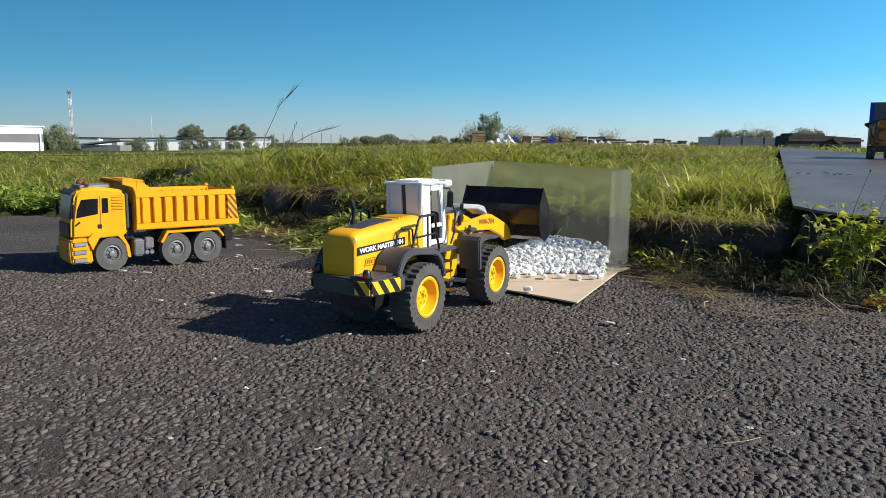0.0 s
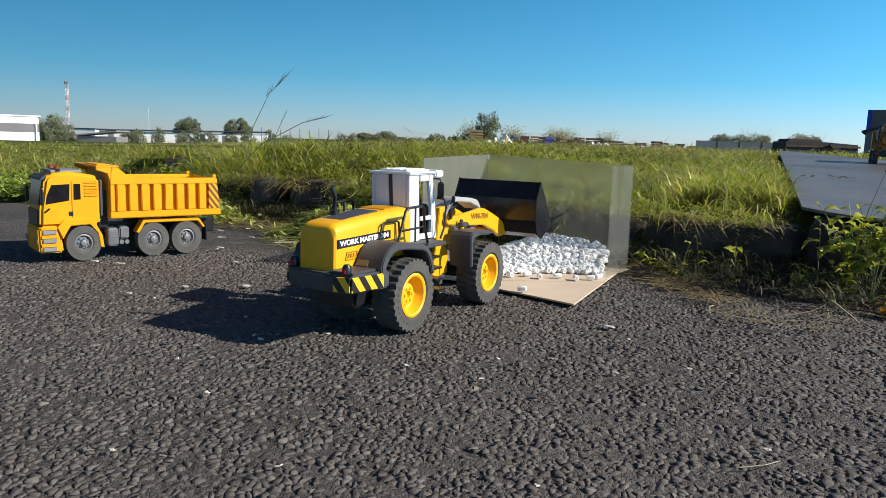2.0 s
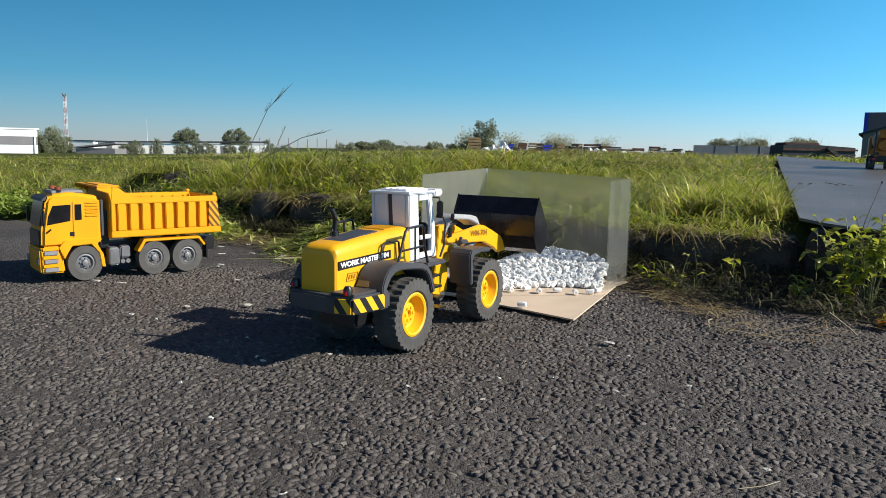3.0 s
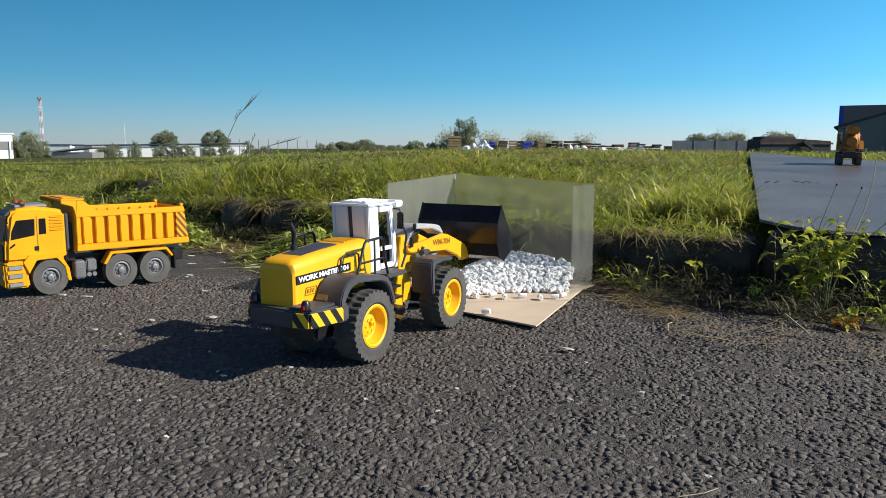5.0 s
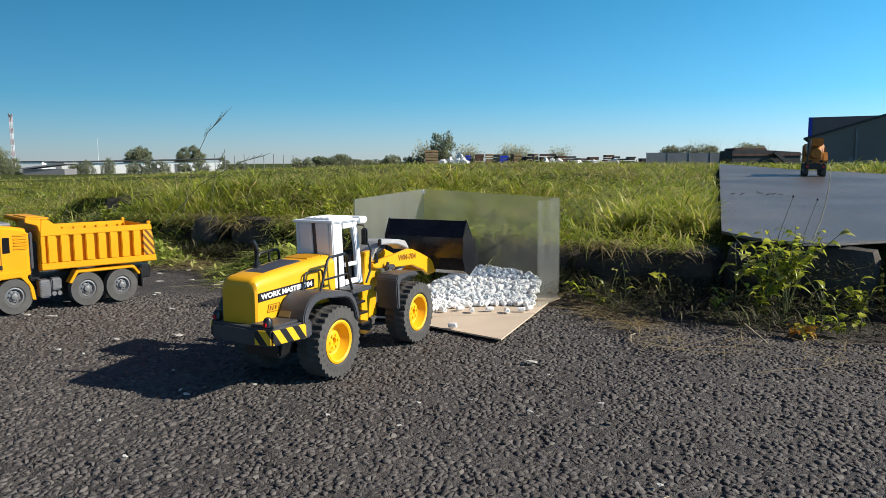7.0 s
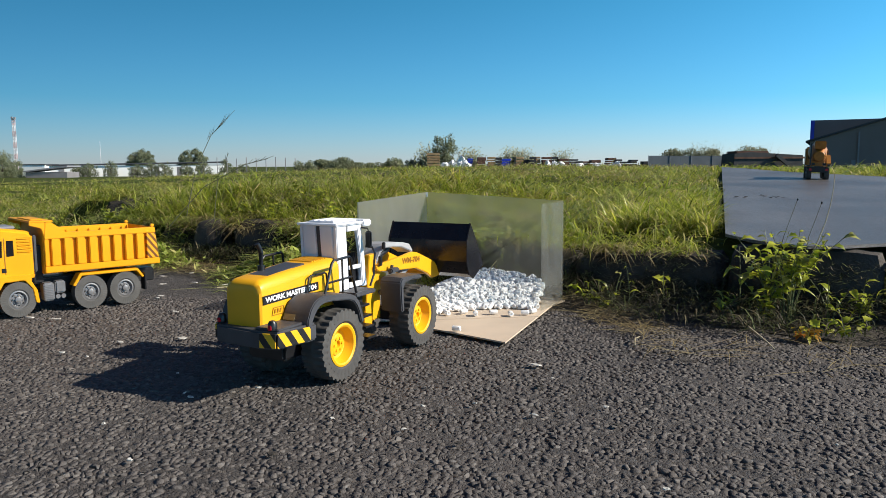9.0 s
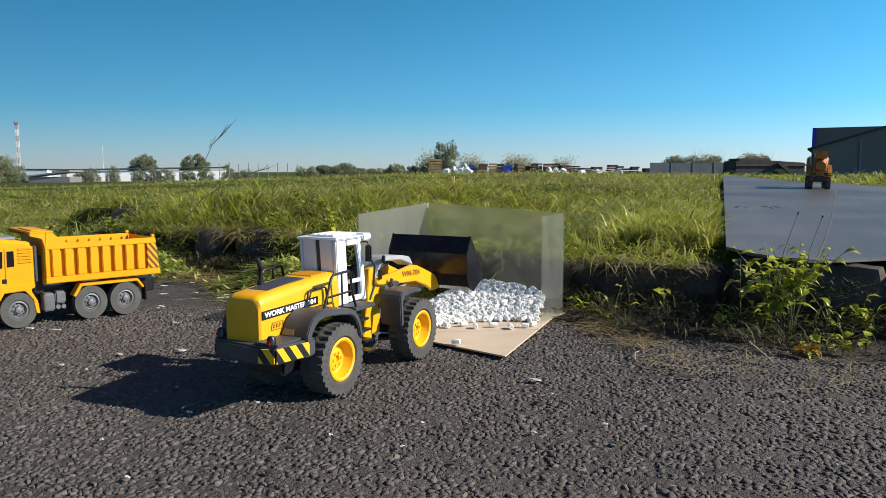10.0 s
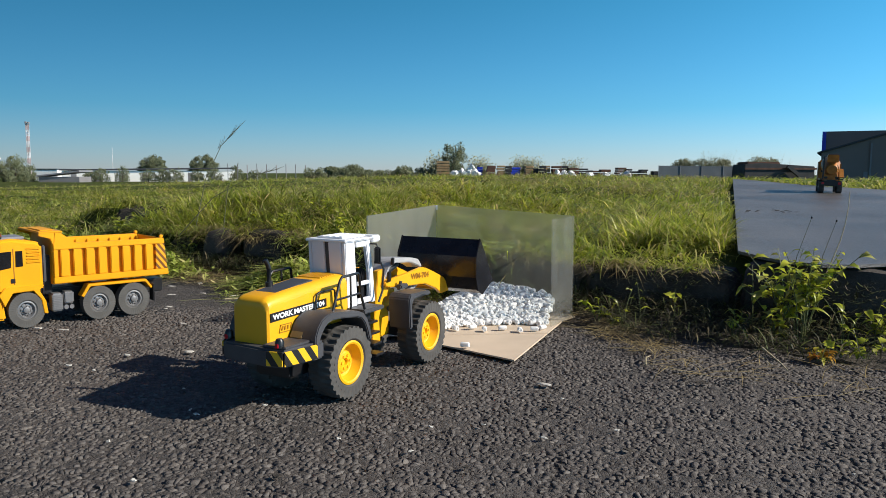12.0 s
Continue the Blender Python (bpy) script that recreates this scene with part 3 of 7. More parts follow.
# ---- the wheel loader ----
def wheel_meshes(rad, width, rim_r, lugs, lug_h, style):
    """Tyre, rim and hub of one wheel, axle along y, outer side towards -y."""
    hw = width / 2
    # one connected casing whose tread steps up and down round the rim
    t = bmesh.new()
    prof = [(rim_r, 0.8, 0), (rim_r + 0.004, 1.0, 0), (rad - 0.012, 1.0, 0), (rad - 0.011, 1.0, 1), (rad - 0.002, 0.97, 1), (rad - 0.002, 0.30, 1), (rad - 0.002, 0.06, 2), (rad - 0.002, -0.06, 2), (rad - 0.002, -0.30, 3), (rad - 0.002, -0.97, 3), (rad - 0.011, -1.0, 3), (rad - 0.012, -1.0, 0), (rim_r + 0.004, -1.0, 0), (rim_r, -0.8, 0)]
    n = lugs * 4
    rings = []
    for k in range(n):
        c, s = math.cos(2 * math.pi * k / n), math.sin(2 * math.pi * k / n)
        ring = []
        for r0, f, z in prof:
            up = (z == 1 and k % 4 < 2) or (z == 3 and (k + 2) % 4 < 2) or z == 2
            rr = r0 if z == 0 else (r0 + 0.002 if up else r0 + 0.002 - lug_h * 2.2)
            ring.append(t.verts.new((rr * c, hw * f * (1.0 if z == 0 or abs(f) < 0.99 or up else 0.97), rr * s)))
        rings.append(ring)
    for k in range(n):
        a, b = rings[k], rings[(k + 1) % n]
        for i in range(len(prof)):
            j = (i + 1) % len(prof)
            t.faces.new((a[i], a[j], b[j], b[i]))
    r = bmesh.new()
    if style == "loader":
        lathe([(rim_r + 0.001, -hw * 0.92), (rim_r - 0.002, -hw * 0.97), (rim_r - 0.005, -hw * 0.9), (rim_r - 0.007, -hw * 0.5), (rim_r - 0.010, -hw * 0.2), (rim_r * 0.55, -hw * 0.1), (rim_r * 0.5, -hw * 0.35), (rim_r * 0.42, -hw * 0.42), (0.006, -hw * 0.42), (0.0055, -hw * 0.2), (0.0, -hw * 0.2)], 40, r)
    else:
        lathe([(rim_r + 0.001, -hw * 0.86), (rim_r - 0.002, -hw * 0.9), (rim_r - 0.004, -hw * 0.6), (rim_r * 0.72, -hw * 0.45), (rim_r * 0.62, -hw * 0.5), (rim_r * 0.4, -hw * 0.5), (rim_r * 0.34, -hw * 0.95), (rim_r * 0.2, -hw * 1.0), (0.0, -hw * 1.0)], 32, r)
    bolts = bmesh.new()
    nb, rb, yb = (6, rim_r * 0.30, -hw * 0.44) if style == "loader" else (8, rim_r * 0.52, -hw * 0.53)
    for k in range(nb):
        a = 2 * math.pi * k / nb
        lathe([(0.0, -0.0015), (0.0022, -0.0015), (0.0022, 0.002), (0.0, 0.002)], 6, bolts, Matrix.Translation((rb * math.cos(a), yb, rb * math.sin(a))))
    holes = bmesh.new()
    nh = 1 if style == "loader" else 8
    for k in range(nh):
        a = 2 * math.pi * (k + 0.3) / nh
        rr = rim_r * (0.72 if style == "loader" else 0.76)
        yy = -hw * (0.16 if style == "loader" else 0.5)
        lathe([(0.0, -0.0006), (rim_r * (0.10 if style == "loader" else 0.125), -0.0006), (rim_r * 0.085, 0.0006), (0.0, 0.0006)], 12, holes, Matrix.Translation((rr * math.cos(a), yy, rr * math.sin(a))))
    return t, r, bolts, holes


def add_wheel(parent, master, spot, flip, rad, width, rim_r, lugs, lug_h, style, m_tyre, m_rim, m_hole):
    """master: the meshes of a wheel that is already built, or None."""
    turn = Matrix.Translation(spot) @ (Matrix.Rotation(math.pi, 4, "Z") if flip else Matrix.Identity(4)) @ Matrix.Rotation(0.37 * spot[0] * 10, 4, "Y")
    wheel = new("wheel")
    wheel.parent = parent
    wheel.matrix_basis = turn
    if master is None:
        t, r, b, h = wheel_meshes(rad, width, rim_r, lugs, lug_h, style)
        ty = part("tyre", t, m_tyre, wheel, "grey black rubber tyre with deep tread", smooth=True)
        ri = part("rim", r, m_rim, wheel, smooth=True)
        bo = part("bolts", b, m_rim, wheel)
        ho = part("rim_hole", h, m_hole, wheel)
        return ty.data, ri.data, bo.data, ho.data
    for nm, me in zip(("tyre", "rim", "bolts", "rim_hole"), master):
        shared(nm, me, Matrix.Identity(4), wheel)
    return master


def build_loader():
    top = thing("wheel_loader", pose(-0.223, 1.198, 0, 0, 0, 62.5), "yellow toy wheel loader with white cab and raised black bucket", "toy loader")
    meshes = None
    for x in (-0.012, 0.2465):
        for y in (-0.063, 0.063):
            meshes = add_wheel(top, meshes, (x, y, 0.0575), y > 0, 0.0575, 0.042, 0.034, 30, 0.0014, "loader", M_tyre, M_rim, M_black)
    # engine hood, rounded and higher towards the cab
    hood = loft([(-0.1505, 0.026, 0.104, 0.160, 0.012), (-0.1500, 0.0305, 0.101, 0.168, 0.013), (-0.147, 0.0330, 0.100, 0.1725, 0.014), (-0.140, 0.0335, 0.100, 0.1760, 0.0145), (-0.10, 0.0345, 0.104, 0.1800, 0.015), (-0.05, 0.0355, 0.110, 0.1838, 0.015), (0.0, 0.0365, 0.112, 0.1868, 0.015), (0.044, 0.0375, 0.112, 0.1882, 0.015)])
    for p in hood.verts:
        p.co.y -= 0.004 * min(1.0, (0.044 - p.co.x) / 0.19)
    part("hood", hood, M_yellow, top, smooth=True)
    g = box(-0.118, -0.030, -0.024, 0.016, 0.1735, 0.1795, 0.001)
    g.transform(Matrix.Translation((-0.078, 0, 0.1792)) @ Matrix.Rotation(radians(-5.5), 4, "Y") @ Matrix.Translation((0.078, 0, -0.1765)))
    part("hood_grille", g, M_grey, top, "flat dark grey intake panel")
    for k in range(7):
        part("louvre", box(-0.012 + 0.006 * k, -0.0085 + 0.006 * k, -0.024, 0.022, 0.1825 + 0.0002 * k, 0.1880 + 0.0002 * k, 0.0005, 1), M_yellow, top)
    ex = tube([(-0.088, 0.014, 0.172), (-0.088, 0.014, 0.208), (-0.0895, 0.0145, 0.214), (-0.094, 0.016, 0.222)], 0.0038, 12)
    lathe([(0.0, -0.004), (0.0058, -0.004), (0.0058, 0.004), (0.0, 0.004)], 12, ex, Matrix.Translation((-0.088, 0.014, 0.184)) @ Matrix.Rotation(radians(90), 4, "X"))
    part("exhaust_pipe", ex, M_black, top, smooth=True)
    # name plates on both flanks
    for side in (-1,):
        y = side * 0.0383
        plate = box(-0.143, -0.012, y - 0.0006, y + 0.0006, 0.1425, 0.1555, 0.0004, 1)
        plate.transform(Matrix.Translation((-0.146, 0, 0.1465)) @ Matrix.Rotation(radians(-1.5), 4, "Y") @ Matrix.Translation((0.143, 0, -0.149)))
        pl = part("name_plate", plate, M_black, top)
        turn = Matrix.Translation((-0.142, y - 0.0009, 0.1427)) @ Matrix.Rotation(radians(-1.5), 4, "Y") @ Matrix.Rotation(radians(90), 4, "X")
        lettering("lettering", "WORK MASTER 704", 0.121, 0.0082, M_print, pl, turn, "white block letters")
        em = bmesh.new()
        for a, b, c, d in ((0.0, 0.025, 0.0, 0.0010), (0.0, 0.025, 0.0108, 0.0118), (0.0, 0.0010, 0.0010, 0.0108), (0.0240, 0.0250, 0.0010, 0.0108), (0.0045, 0.0075, 0.0030, 0.0090), (0.0105, 0.0135, 0.0030, 0.0090), (0.0165, 0.0195, 0.0030, 0.0090)):
            box(-0.128 + a, -0.128 + b, y - 0.0005, y + 0.0005, 0.1215 + c, 0.1215 + d, 0, 1, em)
        for p in em.verts:
            p.co.x += 0.3 * (p.co.z - 0.1215)
        part("emblem", em, M_emblem, top)
    # rear bumper with hazard paint on the slanted corners
    outline = [(-0.170, -0.050), (-0.160, 0.040), (-0.150, 0.048), (-0.108, 0.074), (-0.084, 0.074), (-0.084, -0.086), (-0.104, -0.0872), (-0.1635, -0.0775)]
    bmp = prism([(x, y) for x, y in outline], -0.026, 0, 0.003, 2)
    bmp.transform(Matrix.Translation((0, 0, 0.082)) @ Matrix.Rotation(radians(-90), 4, "X"))
    part("bumper", bmp, M_grey, top)
    for p0, p1 in (((-0.1655, -0.0787), (-0.1040, -0.0888)), ((-0.1715, -0.0515), (-0.1663, -0.0765)), ((-0.1515, 0.0493), (-0.1080, 0.0763))):
        p0, p1 = Vector(p0), Vector(p1)
        mid, l = (p0 + p1) / 2, (p1 - p0).length
        st = box(-l / 2, l / 2, -0.0012, 0.0012, -0.0105, 0.0105, 0.0005, 1)
        ob = part("hazard_panel", st, M_hazard, top, "yellow and black diagonal stripes")
        ob.matrix_basis = Matrix.Translation((mid.x, mid.y, 0.0955)) @ Matrix.Rotation(math.atan2((p1 - p0).y, (p1 - p0).x), 4, "Z")
    for x, y in ((-0.160, -0.066), (-0.148, 0.040)):
        lamp = lathe([(0.0, -0.004), (0.0065, -0.004), (0.0065, 0.005), (0.004, 0.009), (0.0, 0.010)], 12, None, Matrix.Translation((x, y, 0.114)) @ Matrix.Rotation(radians(90), 4, "X"))
        lp = part("tail_lamp", lamp, M_black, top, "black lamp with a red lens", smooth=True)
        part("lens", box(x - 0.0075, x - 0.0045, y - 0.003, y + 0.003, 0.1100, 0.1170, 0.001), M_red, lp)
    part("bumper_step", box(-0.162, -0.092, -0.078, -0.036, 0.1082, 0.1118, 0.001), M_grey, top)
    part("bumper_step", box(-0.140, -0.092, 0.030, 0.060, 0.1082, 0.1118, 0.001), M_grey, top)
    for side in (-1, 1):
        # rear mudguard, bent over the wheel
        arc = [(-0.107, 0.098), (-0.1065, 0.116), (-0.100, 0.129), (-0.091, 0.1385), (-0.080, 0.1435), (-0.068, 0.1455), (-0.045, 0.1435), (-0.020, 0.1405), (0.004, 0.1370), (0.018, 0.1315), (0.028, 0.121), (0.035, 0.106), (0.041, 0.086)]
        inner = [(0.0325, 0.0862), (0.0270, 0.1030), (0.0205, 0.1150), (0.0120, 0.1235), (0.0000, 0.1280), (-0.022, 0.1310), (-0.045, 0.1335), (-0.064, 0.1340), (-0.075, 0.1315), (-0.084, 0.1260), (-0.092, 0.1170), (-0.098, 0.106), (-0.0985, 0.098)]
        ya, yb = (-0.088, -0.0400) if side < 0 else (0.0400, 0.080)
        part("rear_mudguard", prism(arc + inner, ya, yb, 0.0015), M_grey, top, smooth=True)
        part("tool_box", prism([(-0.110, 0.1122), (-0.070, 0.1122), (-0.070, 0.133), (-0.096, 0.133)], *sorted((side * 0.0405, side * 0.064)), 0.0015), M_khaki, top)
        # ladder steps below the door
        for k in range(4):
            st = box(0.046 + 0.003 * k, 0.074 + 0.002 * k, min(side * 0.052, side * (0.077 + 0.003 * k)), max(side * 0.052, side * (0.077 + 0.003 * k)), 0.052 + 0.018 * (3 - k), 0.056 + 0.018 * (3 - k), 0.0008, 1)
            part("ladder_step", st, M_black, top)
        part("landing", box(0.040, 0.100, min(side * 0.036, side * 0.073), max(side * 0.036, side * 0.073), 0.124, 0.131, 0.0015), M_grey, top)
        part("ladder_back", box(0.038, 0.092, *sorted((side * 0.046, side * 0.0515)), 0.046, 0.1235, 0.002), M_black, top, "black plate behind the ladder")
        # hand rails
        yr = side * 0.070
        rail = tube([(-0.0416, yr, 0.142), (-0.022, yr, 0.187), (-0.0165, yr, 0.192), (0.026, yr, 0.1935), (0.030, yr, 0.190), (0.034, yr, 0.160), (0.045, yr, 0.132)], 0.0022, 8)
        tube([(-0.031, yr, 0.1585), (0.0335, yr, 0.160)], 0.0018, 6, rail)
        tube([(0.0072, yr, 0.138), (0.0060, yr, 0.1925)], 0.0018, 6, rail)
        part("hand_rail", rail, M_black, top, smooth=True)
        yh = side * 0.0425
        rail = tube([(-0.052, yh, 0.136), (-0.047, yh, 0.156), (-0.0445, yh, 0.166), (-0.040, yh, 0.169), (-0.004, yh, 0.1695), (0.001, yh, 0.167), (0.0045, yh, 0.140)], 0.0017, 8)
        part("hood_rail", rail, M_black, top, smooth=True)
        yr = side * 0.064
        rail = tube([(0.112, yr * 0.84, 0.132), (0.124, yr * 0.84, 0.150), (0.128, yr * 0.84, 0.188), (0.124, yr * 0.80, 0.198), (0.116, side * 0.042, 0.200)], 0.0020, 8)
        part("grab_rail", rail, M_black, top, smooth=True)
    # chassis and articulated joint
    ch = box(-0.10, 0.10, -0.035, 0.035, 0.045, 0.115, 0.004)
    box(0.10, 0.15, -0.018, 0.018, 0.05, 0.095, 0.004, 2, ch)
    box(-0.012, 0.012, -0.045, 0.045, 0.044, 0.07, 0.004, 2, ch)
    box(0.235, 0.258, -0.045, 0.045, 0.044, 0.07, 0.004, 2, ch)
    part("chassis", ch, M_black, top)
    # cab: posts, rear wall with a dark slit, open sides
    z0, z1 = 0.130, 0.240
    for side in (-1, 1):
        y0, y1 = sorted((side * 0.030, side * 0.038))
        part("rear_pillar", prism([(0.042, z0), (0.072, z0), (0.065, z1), (0.037, z1)], y0, y1, 0.0015), M_white, top, "white side panel")
        part("front_pillar", prism([(0.112, z0), (0.126, z0), (0.119, 0.19), (0.109, z1), (0.096, z1), (0.107, 0.19)], y0, y1, 0.0015), M_white, top)
        part("door_sill", box(0.074, 0.120, y0 + 0.001, y1 - 0.001, 0.132, 0.141, 0.001), M_white, top)
        part("door_rail", box(0.076, 0.118, y0 + 0.002, y1 - 0.002, 0.163, 0.170, 0.001), M_white, top)
        part("roof_rail", box(0.070, 0.112, y0 + 0.001, y1 - 0.001, 0.229, 0.2395, 0.001), M_white, top)
        mr = tube([(0.108, side * 0.039, 0.233), (0.114, side * 0.049, 0.232), (0.115, side * 0.050, 0.225)], 0.0014, 6)
        box(0.112, 0.118, side * 0.050 - 0.006, side * 0.050 + 0.006, 0.199, 0.227, 0.002, 2, mr)
        part("mirror", mr, M_black, top)
    for y0, y1 in ((-0.0298, -0.0045), (0.0050, 0.0298)):
        part("rear_panel", prism([(0.040, z0 + 0.055), (0.046, z0 + 0.055), (0.041, z1), (0.035, z1)], y0, y1, 0.001), M_white, top, "white rear cab panel")
    part("rear_window", prism([(0.044, z0 + 0.055), (0.047, z0 + 0.055), (0.043, z1), (0.039, z1)], -0.0044, 0.0049), M_grey, top, "dark grey vertical slit")
    part("front_wall", box(0.116, 0.125, -0.0315, 0.0315, z0, 0.165, 0.001), M_white, top)
    part("cab_floor", box(0.047, 0.116, -0.0315, 0.0315, 0.128, 0.136, 0.001), M_black, top)
    seat = box(0.058, 0.088, -0.014, 0.014, 0.137, 0.158, 0.003)
    box(0.052, 0.063, -0.020, 0.020, 0.150, 0.214, 0.004, 2, seat)
    part("seat", seat, M_black, top)
    part("console", prism([(0.098, 0.137), (0.115, 0.137), (0.115, 0.186), (0.106, 0.190), (0.098, 0.172)], -0.027, 0.027, 0.002), M_black, top)
    sw = lathe([(0.011, -0.0012), (0.0135, -0.0012), (0.0135, 0.0012), (0.011, 0.0012), (0.011, -0.0012)], 20, None, Matrix.Translation((0.104, 0, 0.178)) @ Matrix.Rotation(radians(60), 4, "Y") @ Matrix.Rotation(radians(90), 4, "X"))
    tube([(0.112, 0, 0.155), (0.104, 0, 0.178)], 0.0022, 8, sw)
    part("steering_wheel", sw, M_black, top, smooth=True)
    roof = box(0.032, 0.132, -0.042, 0.042, 0.2402, 0.2445, 0.002)
    box(0.046, 0.114, -0.027, 0.027, 0.2435, 0.2475, 0.0015, 2, roof)
    box(0.112, 0.136, -0.0425, 0.0425, 0.235, 0.2465, 0.002, 2, roof)
    for y in (-0.019, -0.0065, 0.0065, 0.019):
        box(0.050, 0.108, y - 0.0035, y + 0.0035, 0.2465, 0.2488, 0.0008, 1, roof)
    part("roof", roof, M_white, top, "white cab roof with a raised middle")
    # front frame, tower and lift arms
    for side in (-1, 1):
        ya, yb = sorted((side * 0.020, side * 0.032))
        part("tower_plate", prism([(0.124, 0.060), (0.150, 0.050), (0.160, 0.110), (0.196, 0.118), (0.200, 0.142), (0.168, 0.150), (0.164, 0.182), (0.144, 0.180), (0.136, 0.120)], ya, yb, 0.0012), M_yellow, top)
        yc, yd = sorted((side * 0.033, side * 0.041))
        arm = prism([(0.153, 0.160), (0.172, 0.163), (0.2413, 0.168), (0.285, 0.1725), (0.302, 0.1695), (0.335, 0.158), (0.352, 0.1515), (0.376, 0.142), (0.397, 0.122), (0.397, 0.112), (0.366, 0.110), (0.341, 0.124), (0.297, 0.139), (0.252, 0.142), (0.193, 0.146), (0.162, 0.150), (0.154, 0.154)], yc, yd, 0.0012)
        a = part("lift_arm", arm, M_yellow, top)
        yy = side * 0.0416
        turn = Matrix.Translation((0.241, yy, 0.1535)) @ Matrix.Rotation(radians(2.5), 4, "Y") @ Matrix.Rotation(radians(90), 4, "X")
        if side > 0:
            turn = Matrix.Translation((0.276, yy, 0.160)) @ Matrix.Rotation(math.pi, 4, "Z") @ Matrix.Rotation(radians(90), 4, "X")
        lettering("lettering", "WM-704", 0.070, 0.0115, M_brownprint, a, turn, "brown block letters")
        part("front_mudguard", prism([(0.164, 0.078), (0.160, 0.132), (0.166, 0.140), (0.232, 0.139), (0.240, 0.134), (0.236, 0.130), (0.204, 0.1325), (0.178, 0.130), (0.171, 0.120), (0.173, 0.078)], *sorted((side * 0.0425, side * 0.087)), 0.002), M_grey, top, smooth=True)
        ls = tube([(0.190, side * 0.046, 0.142), (0.192, side * 0.050, 0.158)], 0.003, 8)
        box(0.180, 0.206, side * 0.052 - 0.006, side * 0.052 + 0.006, 0.145, 0.153, 0.002, 2, ls)
        part("head_lamp", ls, M_grey, top)
        part("pivot_bracket", box(0.158, 0.166, *sorted((side * 0.0412, side * 0.046)), 0.160, 0.178, 0.001), M_black, top)
        cyl = tube([(0.19, side * 0.026, 0.105), (0.30, side * 0.026, 0.146)], 0.006, 12)
        part("lift_cylinder", cyl, M_midgrey, top, smooth=True)
    link = prism([(0.180, 0.156), (0.187, 0.158), (0.204, 0.179), (0.222, 0.186), (0.275, 0.182), (0.305, 0.173), (0.320, 0.166), (0.321, 0.172), (0.309, 0.185), (0.285, 0.190), (0.220, 0.196), (0.210, 0.192)], -0.020, 0.016, 0.0015)
    part("link_pin", box(0.203, 0.210, -0.026, -0.0205, 0.184, 0.198, 0.0015), M_black, top)
    part("tilt_link", link, M_link, top, "grey tilt linkage between the arms")
    part("tilt_cylinder", tube([(0.165, 0, 0.150), (0.255, 0, 0.180)], 0.007, 12), M_black, top, smooth=True)
    ct = box(0.150, 0.20, -0.0195, 0.0195, 0.055, 0.130, 0.003)
    part("front_chassis", ct, M_yellow, top)
    box_cross = tube([(0.375, -0.041, 0.120), (0.375, 0.041, 0.120)], 0.005, 12)
    part("cross_tube", box_cross, M_yellow, top, smooth=True)
    # bucket: bent sheet with thick walls, closed by cheeks
    curve = [(0.388, 0.224), (0.372, 0.190), (0.3705, 0.148), (0.382, 0.122), (0.402, 0.112), (0.450, 0.134)]
    back = [(0.4485, 0.1375), (0.403, 0.1165), (0.3855, 0.1255), (0.3750, 0.149), (0.3765, 0.189), (0.392, 0.2225)]
    curve, back = [(x + 0.008, z - 0.003) for x, z in curve], [(x + 0.008, z - 0.003) for x, z in back]
    bk = part("bucket", prism(curve + back, -0.109, 0.068, 0.0008), M_bucket, top, "glossy black loading bucket, raised and tipped")
    for ya, yb in ((-0.113, -0.1095), (0.0685, 0.072)):
        part("cheek", prism([(0.396, 0.223), (0.378, 0.187), (0.3765, 0.145), (0.389, 0.117), (0.410, 0.107), (0.460, 0.131), (0.424, 0.187)], ya, yb, 0.0006), M_bucket, bk)
    part("cutting_edge", prism([(0.452, 0.126), (0.459, 0.129), (0.464, 0.135), (0.4555, 0.1335)], -0.109, 0.068), M_midgrey, bk, "worn grey cutting edge")
    return top


build_loader()


